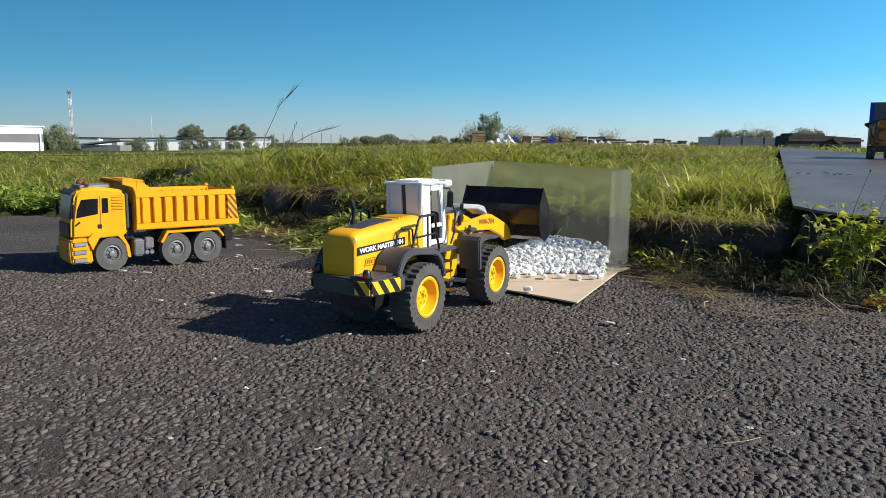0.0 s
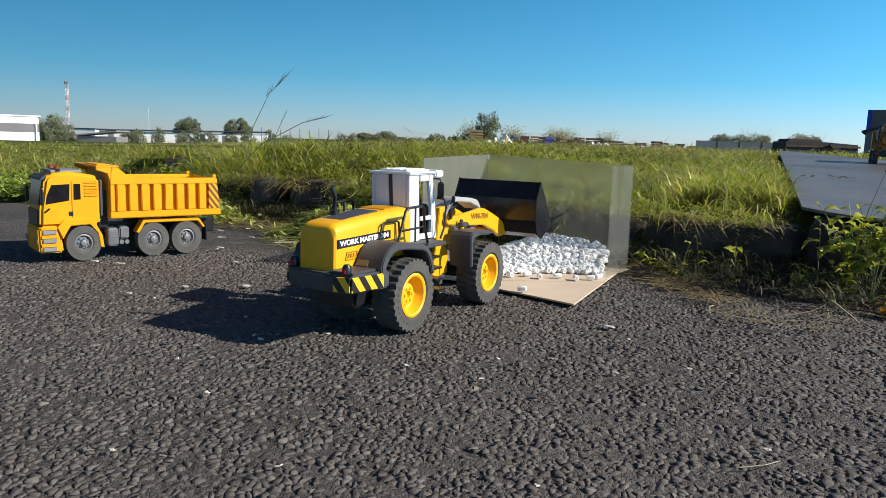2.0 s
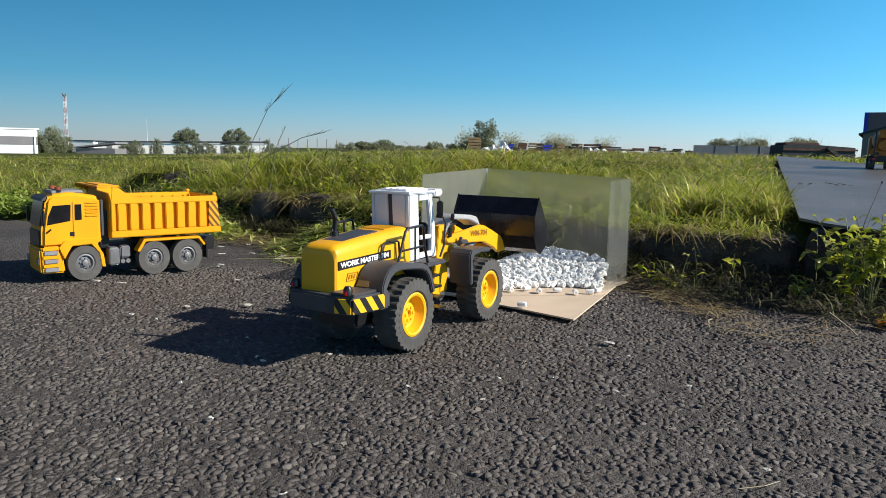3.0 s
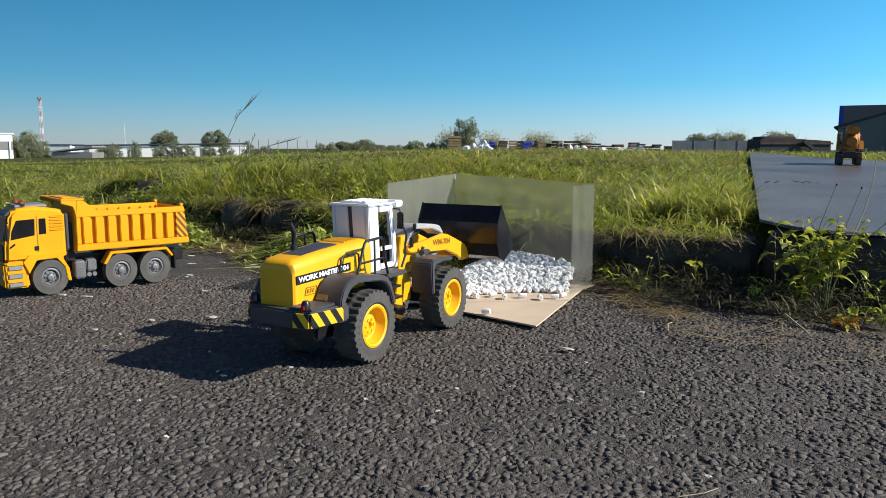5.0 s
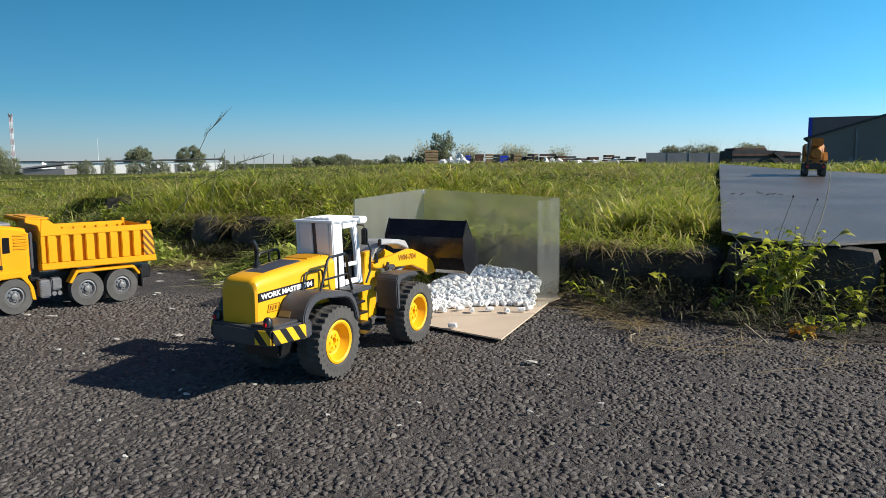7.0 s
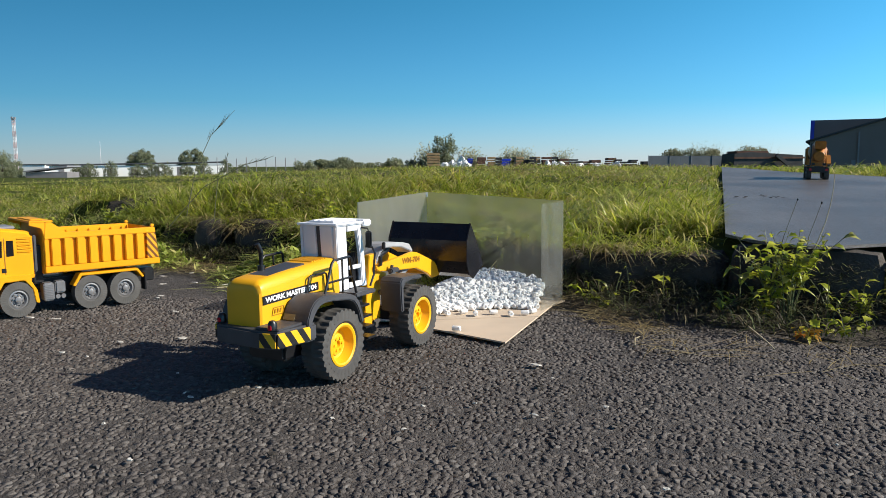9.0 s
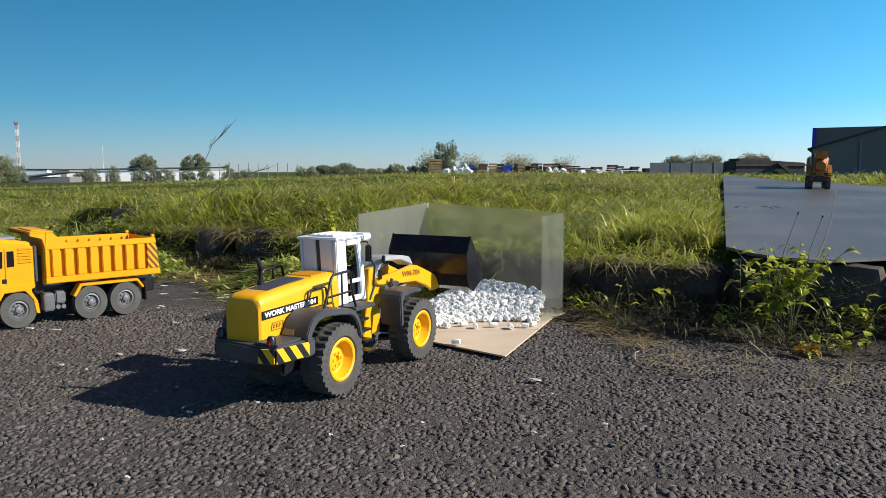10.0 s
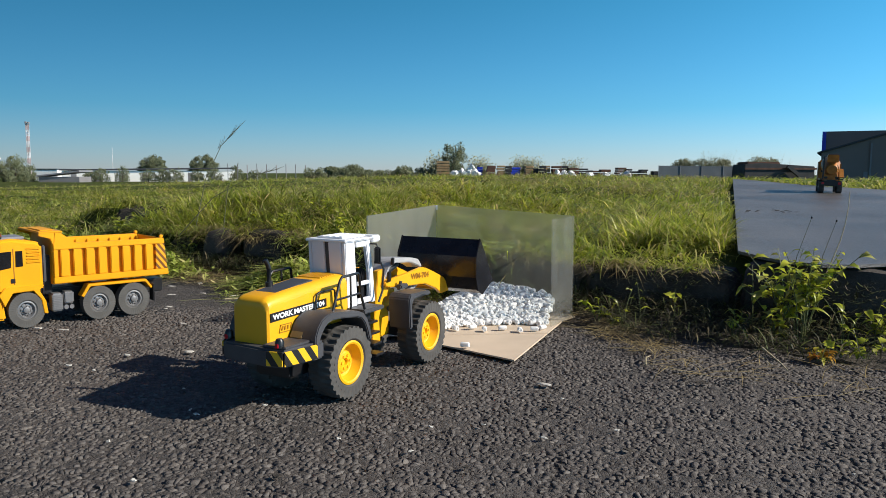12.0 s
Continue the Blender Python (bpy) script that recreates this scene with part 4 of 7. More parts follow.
# ---- the dump truck ----
def build_truck():
    """x forward from the rear axle, y to the left; the left side is at 0.078."""
    w = 0.072
    heading = -137.0
    top = thing("dump_truck", pose(-0.834, 1.871, 0, 0, 0, heading), "orange toy dump truck with ribbed tipper body", "toy truck")
    top.scale = (0.926, 0.90, 1.0)
    meshes = None
    for x in (-0.002, 0.086, 0.255):
        for y in (0.060, -0.060):
            meshes = add_wheel(top, meshes, (x, y, 0.0405), y > 0, 0.0405, 0.030, 0.0200, 40, 0.0003, "truck", M_tyretruck, M_silver, M_black)
    ch = box(-0.100, 0.345, -0.022, 0.022, 0.045, 0.080, 0.003)
    for x in (-0.002, 0.086, 0.255):
        box(x - 0.008, x + 0.008, -0.045, 0.045, 0.033, 0.048, 0.003, 2, ch)
    box(0.19, 0.215, -0.05, 0.05, 0.07, 0.16, 0.003, 2, ch)
    part("chassis", ch, M_black, top)
    # tipper body with outward ribs, sloping front shield
    z0, z1 = 0.093, 0.183
    far = w + 0.060
    part("bed_floor", box(-0.092, 0.188, -far + 0.010, w - 0.010, z0, z0 + 0.006, 0.001), M_orange, top)
    for side in (-1, 1):
        out = w if side > 0 else far
        ya, yb = sorted((side * (out - 0.010), side * (out - 0.006)))
        part("side_wall", prism([(-0.094, z0), (0.188, z0), (0.188, 0.172), (0.184, 0.209), (0.172, 0.209), (0.136, z1), (-0.084, z1)], ya, yb, 0.0008), M_orange, top)
        yc, yd = sorted((side * (out - 0.0058), side * (out + 0.005)))
        part("top_rail", prism([(-0.089, 0.174), (0.190, 0.174), (0.190, 0.182), (0.186, 0.213), (0.172, 0.213), (0.138, 0.188), (-0.087, 0.188)], yc, yd, 0.0012), M_orange, top)
        part("bottom_rail", prism([(-0.098, 0.095), (0.191, 0.095), (0.191, 0.110), (-0.0965, 0.110)], yc, yd, 0.0012), M_orange, top)
        part("guard_gusset", prism([(0.190, 0.182), (0.196, 0.200), (0.222, 0.2075), (0.222, 0.2133), (0.1865, 0.2133)], yc, yd, 0.001), M_orange, top)
        part("front_post", box(0.180, 0.190, yc, yd, 0.1103, 0.1737, 0.001), M_orange, top)
        for k in range(8):
            x = -0.057 + 0.0302 * k
            part("rib", box(x, x + 0.0200, yc, yd, 0.1103, 0.1737, 0.0015), M_orange, top)
        hz = prism([(-0.0185, -0.0315), (0.0125, -0.0315), (0.0125, 0.0315), (-0.0120, 0.0315)], -0.0050, 0.0050, 0.0006, 1)
        st = part("hazard_panel", hz, M_bedstripe, top, "orange panel with dark diagonal stripes")
        st.matrix_basis = Matrix.Translation((-0.0765, side * (out - 0.0004), 0.1420))
        for k in range(8):
            x = -0.075 + 0.03 * k
            part("inner_rib", box(x, x + 0.010, *sorted((side * (out - 0.0102), side * (out - 0.0160))), 0.10, 0.181, 0.0012), M_orange, top)
        part("corner_knob", box(-0.088, -0.078, *sorted((side * (out - 0.008), side * out)), 0.1882, 0.196, 0.002), M_orange, top)
        # guard over the rear wheels
        g = [(-0.052, 0.066), (-0.036, 0.0875), (0.112, 0.0875), (0.130, 0.060), (0.124, 0.057), (0.107, 0.0815), (-0.032, 0.0815), (-0.047, 0.063)]
        part("mudguard", prism(g, *sorted((side * 0.044, side * 0.077)), 0.001), M_orange, top)
        part("mud_flap", box(-0.058, -0.054, *sorted((side * 0.046, side * 0.075)), 0.030, 0.074, 0.0008), M_black, top)
        # tank and battery box
        part("fuel_tank", box(0.173, 0.198, *sorted((side * 0.040, side * 0.074)), 0.030, 0.072, 0.003), M_silver, top, "ribbed grey tank")
        tk = box(0.146, 0.170, *sorted((side * 0.044, side * 0.072)), 0.046, 0.074, 0.003)
        for k in range(2):
            tube([(0.152 + 0.013 * k, side * 0.040, 0.038), (0.152 + 0.013 * k, side * 0.072, 0.038)], 0.0055, 12, tk)
        part("air_tank", tk, M_silver, top)
        for k in range(9):
            rb = box(0.1735, 0.1975, *sorted((side * 0.0738, side * 0.0752)), 0.034 + 0.004 * k, 0.036 + 0.004 * k)
            part("tank_rib", rb, M_silver, top)
    part("tailgate", prism([(-0.0985, 0.098), (-0.0945, 0.098), (-0.0845, 0.187), (-0.0885, 0.187)], -far + 0.011, w - 0.011, 0.001), M_orange, top)
    part("headboard", box(0.1885, 0.193, -far, w, z0, 0.2085, 0.001), M_orange, top, "shaded orange front board of the bed")
    part("cab_guard", prism([(0.168, 0.2135), (0.222, 0.2135), (0.222, 0.2175), (0.168, 0.2175)], -far - 0.003, w + 0.005, 0.001), M_orange, top, "flat shield over the cab")
    rib = box(-0.015, 0.015, -0.075, 0.05, -0.0015, 0.0015, 0.001)
    rib.transform(Matrix.Translation((0.198, 0, 0.2185)))
    part("guard_rib", rib, M_orange, top)
    # cab
    cab = prism([(0.214, 0.080), (0.350, 0.080), (0.348, 0.120), (0.336, 0.188), (0.325, 0.199), (0.280, 0.2035), (0.228, 0.196), (0.214, 0.19)], -0.054, 0.070, 0.007, 3)
    part("cab_body", cab, M_orange, top, smooth=True)
    part("windscreen", prism([(0.3495, 0.128), (0.3515, 0.128), (0.3405, 0.184), (0.3385, 0.184)], -0.046, 0.060, 0.0005), M_glass, top, "dark tinted windscreen")
    part("grille", box(0.348, 0.3525, -0.046, 0.055, 0.084, 0.118, 0.001), M_black, top)
    part("sun_visor", prism([(0.336, 0.186), (0.345, 0.184), (0.344, 0.189), (0.332, 0.197)], -0.056, 0.066, 0.001), M_grey, top)
    rp = box(0.246, 0.318, -0.045, 0.045, 0.200, 0.2065, 0.002)
    part("roof_panel", rp, M_midgrey, top, "dusty grey roof hatch")
    for y in (-0.032, 0.032):
        bl = lathe([(0.0, -0.004), (0.0075, -0.004), (0.007, 0.002), (0.004, 0.0045), (0.0, 0.0055)], 16, None, Matrix.Translation((0.300, y, 0.2115)) @ Matrix.Rotation(radians(90), 4, "X"))
        part("beacon", bl, M_amber, top, "amber roof beacon", smooth=True)
    part("light_bar", box(0.296, 0.305, -0.05, 0.05, 0.2035, 0.2085, 0.0015), M_black, top)
    # bumper, steps, arches
    bump = prism([(0.300, 0.022), (0.354, 0.022), (0.356, 0.078), (0.352, 0.0795), (0.312, 0.0795), (0.304, 0.055)], -0.056, 0.072, 0.006)
    part("front_bumper", bump, M_orange, top)
    for side in (-1, 1):
        arch = [(0.208, 0.028), (0.212, 0.058), (0.226, 0.084), (0.214, 0.095), (0.300, 0.095), (0.314, 0.079), (0.302, 0.052), (0.298, 0.060), (0.284, 0.082), (0.240, 0.084), (0.222, 0.062), (0.217, 0.030)]
        part("wheel_arch", prism(arch, *sorted((side * 0.050, side * 0.077)), 0.0012), M_orange, top)
        for k in range(3):
            z = 0.026 + 0.019 * k
            part("step", box(0.316, 0.346, *sorted((side * 0.0722, side * 0.0765)), z, z + 0.009, 0.001), M_midgrey, top, "grey cab step")
        for k in range(3):
            z = 0.0358 + 0.019 * k
            part("step_riser", box(0.314, 0.349, *sorted((side * 0.0722, side * 0.075)), z, z + 0.0075, 0.0006, 1), M_orange, top)
        y0, y1 = sorted((side * 0.0700, side * 0.0712))
        dw = part("door_window", prism([(0.284, 0.139), (0.336, 0.131), (0.333, 0.150), (0.322, 0.174), (0.282, 0.176)], y0, y1, 0.0004, 1), M_glass, top, "dark side window")
        part("rear_cab_window", prism([(0.258, 0.141), (0.274, 0.140), (0.273, 0.176), (0.258, 0.176)], y0, y1, 0.0004, 1), M_glass, top)
        part("door_seam", prism([(0.277, 0.100), (0.279, 0.100), (0.279, 0.182), (0.277, 0.182)], *sorted((side * 0.0700, side * 0.0704))), M_brownprint, top)
        part("door_handle", box(0.276, 0.286, *sorted((side * 0.0700, side * 0.0716)), 0.104, 0.114, 0.0006), M_black, top, "black door handle")
        for k in range(5):
            z = 0.147 + 0.0075 * k
            part("louvre", box(0.218, 0.250, *sorted((side * 0.0700, side * 0.0722)), z, z + 0.0042, 0.0012), M_orange, top)
        mr = tube([(0.340, side * 0.070, 0.170), (0.346, side * 0.082, 0.168)], 0.0016, 6)
        box(0.343, 0.350, side * 0.083 - 0.006, side * 0.083 + 0.006, 0.128, 0.168, 0.003, 2, mr)
        tube([(0.338, side * 0.071, 0.114), (0.328, side * 0.0735, 0.122)], 0.0022, 6, mr)
        part("mirror", mr, M_black, top)
        hl = box(0.3545, 0.358, *sorted((side * 0.045, side * 0.066)), 0.042, 0.056, 0.001)
        part("head_light", hl, M_silver, top)
    part("snorkel", box(0.206, 0.2135, 0.045, 0.066, 0.10, 0.185, 0.002), M_grey, top)
    return top


build_truck()


# ---- the cardboard, the acrylic screen and the pellets ----
def build_bay():
    corners = [(0.120, 1.368), (0.268, 1.745), (0.305, 1.80), (-0.04, 2.14), (-0.33, 1.76)]
    bm = bmesh.new()
    vs = [bm.verts.new((x, y, 0.004)) for x, y in corners]
    fc = bm.faces.new(vs)
    out = bmesh.ops.extrude_face_region(bm, geom=[fc])
    for v in out["geom"]:
        if isinstance(v, bmesh.types.BMVert):
            v.co.z += 0.003
    card = tagged(part("cardboard_sheet", bm, M_card), "flat brown corrugated cardboard sheet on the asphalt", "cardboard")
    fold = bmesh.new()
    fc = fold.faces.new([fold.verts.new((x, y, 0.0071)) for x, y in ((-0.19, 1.555), (0.214, 1.600), (0.268, 1.745), (0.298, 1.79), (-0.04, 2.12), (-0.315, 1.755))])
    for v in bmesh.ops.extrude_face_region(fold, geom=[fc])["geom"]:
        if isinstance(v, bmesh.types.BMVert):
            v.co.z += 0.0012
    part("folded_layer", fold, M_card, card, "second cardboard layer with a soft edge")
    a, b, c, d = Vector((-0.188, 1.66, 0.258)), Vector((-0.04, 2.12, 0.264)), Vector((0.297, 1.785, 0.253)), Vector((0.226, 1.66, 0.252))
    top = thing("acrylic_screen", Matrix.Identity(4), "hazy clear acrylic sheets standing as a three-sided bay", "screen")
    for nm, p, q in (("side_sheet", a, b), ("back_sheet", b, c), ("side_sheet", c, d)):
        u = (q - p).to_2d().normalized()
        n = Vector((-u.y, u.x)) * 0.0015
        bm = bmesh.new()
        g = Vector((u.x, u.y)) * 0.0035
        lo = [Vector((p.x + g.x, p.y + g.y)), Vector((q.x - g.x, q.y - g.y))]
        ring = [(lo[0] + n, p.z), (lo[1] + n, q.z), (lo[1] - n, q.z), (lo[0] - n, p.z)]
        bot = [bm.verts.new((w.x, w.y, 0.0085)) for w, z in ring]
        topv = [bm.verts.new((w.x, w.y, z)) for w, z in ring]
        bm.faces.new(bot[::-1])
        bm.faces.new(topv)
        for i in range(4):
            j = (i + 1) % 4
            bm.faces.new((bot[i], bot[j], topv[j], topv[i]))
        part(nm, bm, M_acrylic if p is b else (M_veiled if p is a else M_hazy), top)
    # small white strip near the top of the rear corner
    for p in (b,):
        tp = box(p.x - 0.003, p.x + 0.003, p.y - 0.007, p.y - 0.0062, p.z - 0.014, p.z - 0.001, 0.0002, 1)
        part("white_strip", tp, M_print, top, "small white strip at the corner")
    # heap of short foam tubes
    rnd = random.Random(11)

    def pellet_bm(k):
        r, h = 0.0054 + 0.0003 * k, 0.0172 - 0.0026 * k
        bm = lathe([(0.0, -h / 2 + 0.004), (r * 0.5, -h / 2 + 0.004), (r * 0.55, -h / 2), (r * 0.85, -h / 2), (r, -h / 2 + 0.0015), (r * 1.03, 0.0), (r, h / 2 - 0.0015), (r * 0.85, h / 2), (r * 0.55, h / 2), (r * 0.5, h / 2 - 0.004), (0.0, h / 2 - 0.004)], 10)
        for v in bm.verts:
            v.co += noise.noise_vector(v.co * 120 + Vector((k * 9, 0, 0))) * 0.0013
        return bm

    heap = thing("pellet_heap", Matrix.Identity(4), "heap of white foam pellets on the cardboard", "pellets")
    masters = []
    for k in range(3):
        masters.append(part("pellet", pellet_bm(k), M_pellet, heap, smooth=True))

    def height(x, y):
        # inside the bay the heap rises towards the back sheet
        e_front = (y - (1.635 + 0.05 * math.sin(11 * x))) / 0.20
        e_left = (x - (-0.085 + 0.34 * (y - 1.66))) / 0.10
        e_right = (0.212 + 0.26 * (y - 1.66) - x) / 0.03
        e_back = (NX * 0 + (1.995 - 0.98 * (x - 0.08)) - y) / 0.03
        if min(e_front, e_left, e_right, e_back) < 0:
            return -1
        return 0.012 + 0.050 * min(1, e_front) * min(1, 0.35 + 0.65 * e_left)

    count = 0
    fill_v, fill_t, base = [], [], 0
    tmp = masters[0].data
    while count < 1400:
        x, y = rnd.uniform(-0.14, 0.33), rnd.uniform(1.57, 2.1)
        h = height(x, y)
        if h < 0:
            continue
        layer = count % 3
        z = 0.0150 if h < 0.018 else max(0.0135, h - 0.013 * (1 - (layer == 0)) * rnd.random())
        m = Matrix.LocRotScale((x, y, z), Euler((rnd.gauss(0, 0.5), rnd.uniform(0, 6.28), rnd.uniform(0, 6.28))), [rnd.uniform(0.85, 1.15)] * 3)
        src = masters[count % 3]
        if count < 3:
            src.matrix_basis = m
        elif count < 290:
            shared("pellet", src.data, m, heap)
        else:
            co = np.array([tuple(m @ v.co) for v in tmp.vertices])
            fill_v.append(co)
            for pl in tmp.polygons:
                ix = list(pl.vertices)
                for q in range(1, len(ix) - 1):
                    fill_t.append((base + ix[0], base + ix[q], base + ix[q + 1]))
            base += len(co)
        count += 1
    for x, y in ((0.075, 1.605), (0.185, 1.61), (0.03, 1.455), (0.012, 1.612), (0.115, 1.618), (0.152, 1.600), (0.205, 1.628), (-0.03, 1.63), (0.05, 1.628)):
        shared("pellet", masters[0].data, pose(x, y, 0.0150, 0, 20, 2400 * x), heap)
    np_mesh("pellet_fill", np.concatenate(fill_v), fill_t, M_pellet, kind="stuff", parent=heap, smooth=True)


build_bay()


# ---- distance ----
def clump(rnd, centre, size, count, leaf, verts, tris, flat=0.75, dome=False):
    """Loose leaf clumps inside a lobed crown, or in one low round crown."""
    if dome:
        lobes = []
        for _ in range(90):
            a, r = rnd.uniform(0, 6.28), rnd.random() ** 0.5 * 0.86
            high = math.sqrt(1 - r * r)
            lobes.append((Vector((r * math.cos(a), r * math.sin(a), -1 + 2 * high * rnd.uniform(0.05, 0.92))), rnd.uniform(0.10, 0.24)))
    else:
        lobes = [(Vector((rnd.uniform(-0.55, 0.55), rnd.uniform(-0.5, 0.5), rnd.uniform(-0.20, 0.45))), rnd.uniform(0.3, 0.6)) for _ in range(9)]
    for k in range(count):
        c, r = lobes[k % len(lobes)]
        d = Vector((rnd.gauss(0, 1), rnd.gauss(0, 1), rnd.gauss(0, 1))).normalized() * r * rnd.random() ** 0.4
        p = Vector(((c.x + d.x) * size[0], (c.y + d.y) * size[1], (c.z + d.z * flat) * size[2])) + Vector(centre)
        q = Euler((rnd.uniform(0, 6.28), rnd.uniform(0, 6.28), rnd.uniform(0, 6.28))).to_matrix()
        i = len(verts)
        s = leaf * rnd.uniform(0.6, 1.5)
        for a, b in ((-0.5, 0), (0, -0.20), (0.6, 0), (0, 0.20)):
            verts.append(tuple(p + q @ Vector((a * s, b * s, 0.1 * s * (a * a)))))
        tris.append((i, i + 1, i + 2))
        tris.append((i, i + 2, i + 3))


def tree(name, label, x, y, z, width, height, count, leaf, seed, trunk=0.35, material=None, category="tree"):
    rnd = random.Random(seed)
    top = thing(name, pose(x, y, z), label, category)
    bm = bmesh.new()
    r = 0.035 * height
    tube([(0, 0, -0.3), (0.02 * height, 0, 0.25 * height), (0, 0.02 * height, 0.55 * height), (0.02 * height, 0, 0.85 * height)], r, 8, bm, 0.25)
    for k in range(7):
        a, b = rnd.uniform(0, 6.28), rnd.uniform(0.2, 0.6) * height
        l = rnd.uniform(0.25, 0.45) * width
        tube([(0, 0, b), (l * 0.5 * math.cos(a), l * 0.5 * math.sin(a), b + 0.12 * height), (l * math.cos(a), l * math.sin(a), b + 0.28 * height)], r * 0.4, 6, bm, 0.3)
    part("trunk", bm, M_bark, top)
    verts, tris = [], []
    clump(rnd, (0, 0, height * (1 + trunk) / 2), (width / 2 / 0.9, width / 2 / 0.9, height * (1 - trunk) / 2), count, leaf, verts, tris, 1.4, True)
    np_mesh("crown", verts, tris, material or M_treeleaf, kind="", parent=top)
    return top


def hedge(name, label, x0, x1, y, z, h, count, leaf, seed, material, low=0.6):
    rnd = random.Random(seed)
    verts, tris = [], []
    n = max(2, int((x1 - x0) / (h * 0.55)))
    for k in range(n):
        cx = x0 + (x1 - x0) * (k + 0.5) / n
        hh = h * rnd.uniform(low, 1.0)
        clump(rnd, (cx, y, z + hh * 0.5), ((x1 - x0) / n * 0.8, 1.5, hh * 0.55), count // n, leaf, verts, tris)
    return np_mesh(name, verts, tris, material, label, "bushes", "stuff")


def twiggy(name, label, x0, x1, y, z, h, count, seed):
    """Bare upright shoots with sparse leaves."""
    rnd = random.Random(seed)
    verts, tris = [], []
    for k in range(count):
        x, yy = rnd.uniform(x0, x1), y + rnd.uniform(-2, 2)
        hh = h * rnd.uniform(0.45, 1.0) * (0.7 + 0.3 * math.sin(x * 1.3 + seed))
        lean = rnd.uniform(-0.3, 0.4)
        wid = 0.05
        for q in range(7):
            f = 0.25 + 0.75 * q / 6
            px, pz = x + lean * hh * f * f + rnd.uniform(-0.12, 0.12), z + hh * f
            i = len(verts)
            a = rnd.uniform(0, 3.14)
            l = 0.32 * (1.15 - f * 0.6)
            dx, dz = l * math.cos(a), l * abs(math.sin(a))
            verts += [(px, yy, pz), (px + dx * 0.5 + wid, yy + 0.1, pz + dz * 0.5), (px + dx, yy, pz + dz), (px + dx * 0.5 - wid, yy - 0.1, pz + dz * 0.5)]
            tris += [(i, i + 1, i + 2), (i, i + 2, i + 3)]
        i = len(verts)
        verts += [(x - 0.03, yy, z), (x + 0.03, yy, z), (x + lean * hh, yy, z + hh)]
        tris.append((i, i + 1, i + 2))
    return np_mesh(name, verts, tris, M_twig, label, "bushes", "stuff")


def build_distance():
    gz = -1.3
    # white hall with a grey band
    hall = thing("white_hall", Matrix.Translation((-67.4, 110, gz)) @ Matrix.Rotation(radians(31), 4, "Z") @ Matrix.Translation((-12.2, 0, 0)), "white industrial hall with a dark grey band", "building")
    part("wall", box(-13, 12.2, 0, 10, -0.5, 3.6), M_wallwhite, hall)
    part("band", box(-13.02, 12.22, -0.05, 9, 1.3, 2.55), M_walldark, hall)
    part("roof", box(-13.2, 12.5, -0.1, 10.2, 3.6, 3.8), M_wallwhite, hall)
    part("downpipe", box(11.8, 12.0, -0.2, -0.06, 0, 2.6), M_wallwhite, hall)
    for k in range(4):
        part("window", box(-8 + 4.5 * k, -7 + 4.5 * k, -0.06, 0, 0.1, 1.0), M_roof, hall)
    # low long building with dark roof
    lb = thing("long_building", Matrix.Translation((-68.0, 129, gz - 0.35)) @ Matrix.Rotation(radians(14), 4, "Z"), "long low white warehouse with dark roof edge", "building")
    part("wall", box(0, 29, 0, 12, -0.3, 2.25), M_wallwhite, lb)
    part("roof", prism([(-0.3, 2.27), (29.3, 2.75), (29.3, 2.95), (-0.3, 2.5)], -0.4, 12.2), M_roof, lb)
    for k in range(7):
        part("door", box(1.5 + 3.9 * k, 2.4 + 3.9 * k, -0.04, 0.02, 0, 2.0), M_walldark if k % 2 else M_midgrey, lb)
    shed = thing("dark_shed", pose(-66.5, 119, gz), "small shed with a sloping dark roof", "building")
    part("wall", box(0, 6.6, 0, 4, -0.3, 0.9), M_walldark, shed)
    part("roof", prism([(-0.3, 0.9), (6.8, 1.7), (6.8, 1.95), (-0.3, 1.1)], -0.3, 4.3), M_midgrey, shed)
    sm = thing("small_building", pose(-79, 140, gz), "small white building with a flat roof", "building")
    part("wall", box(0, 4.4, 0, 5, -0.3, 2.1), M_wallwhite, sm)
    part("roof", box(-0.1, 4.5, -0.1, 5.1, 2.1, 2.3), M_roof, sm)
    # lattice mast in red and white bands
    mast = thing("lattice_mast", pose(-85.6, 150, gz), "tall lattice mast in faded red and white bands", "mast")
    n = 10
    for k in range(n):
        z0, z1 = 11.2 * k / n, 11.2 * (k + 1) / n
        paint = M_mastred if k % 2 else M_mastwhite
        for cx, cy in ((-0.20, -0.20), (0.20, -0.20), (0.20, 0.20), (-0.20, 0.20)):
            part("leg", box(cx - 0.05, cx + 0.05, cy - 0.05, cy + 0.05, z0, z1), paint, mast)
        for s in (-1, 1):
            part("brace", tube([(-0.20 * s, -0.20, z0), (0.20 * s, -0.20, z1)], 0.045, 4), paint, mast)
            part("brace", tube([(-0.20 * s, 0.20, z0), (0.20 * s, 0.20, z1)], 0.045, 4), paint, mast)
    hd = box(-0.30, 0.30, -0.3, 0.3, 11.2, 11.30)
    box(-0.4, -0.15, -0.2, 0.2, 11.35, 11.8, 0, 1, hd)
    box(0.15, 0.4, -0.2, 0.2, 11.35, 11.7, 0, 1, hd)
    part("platform", hd, M_walldark, mast)
    tm = thing("thin_mast", pose(-91.4, 200, gz), "thin pale aerial mast", "mast")
    part("pole", tube([(0, 0, 0), (0, 0, 8.6)], 0.08, 6, None, 0.4), M_mastwhite, tm)
    # trees
    tree("tree", "round dark green tree", -60.6, 150, gz, 5.4, 5.7, 15000, 0.21, 3, 0.25)
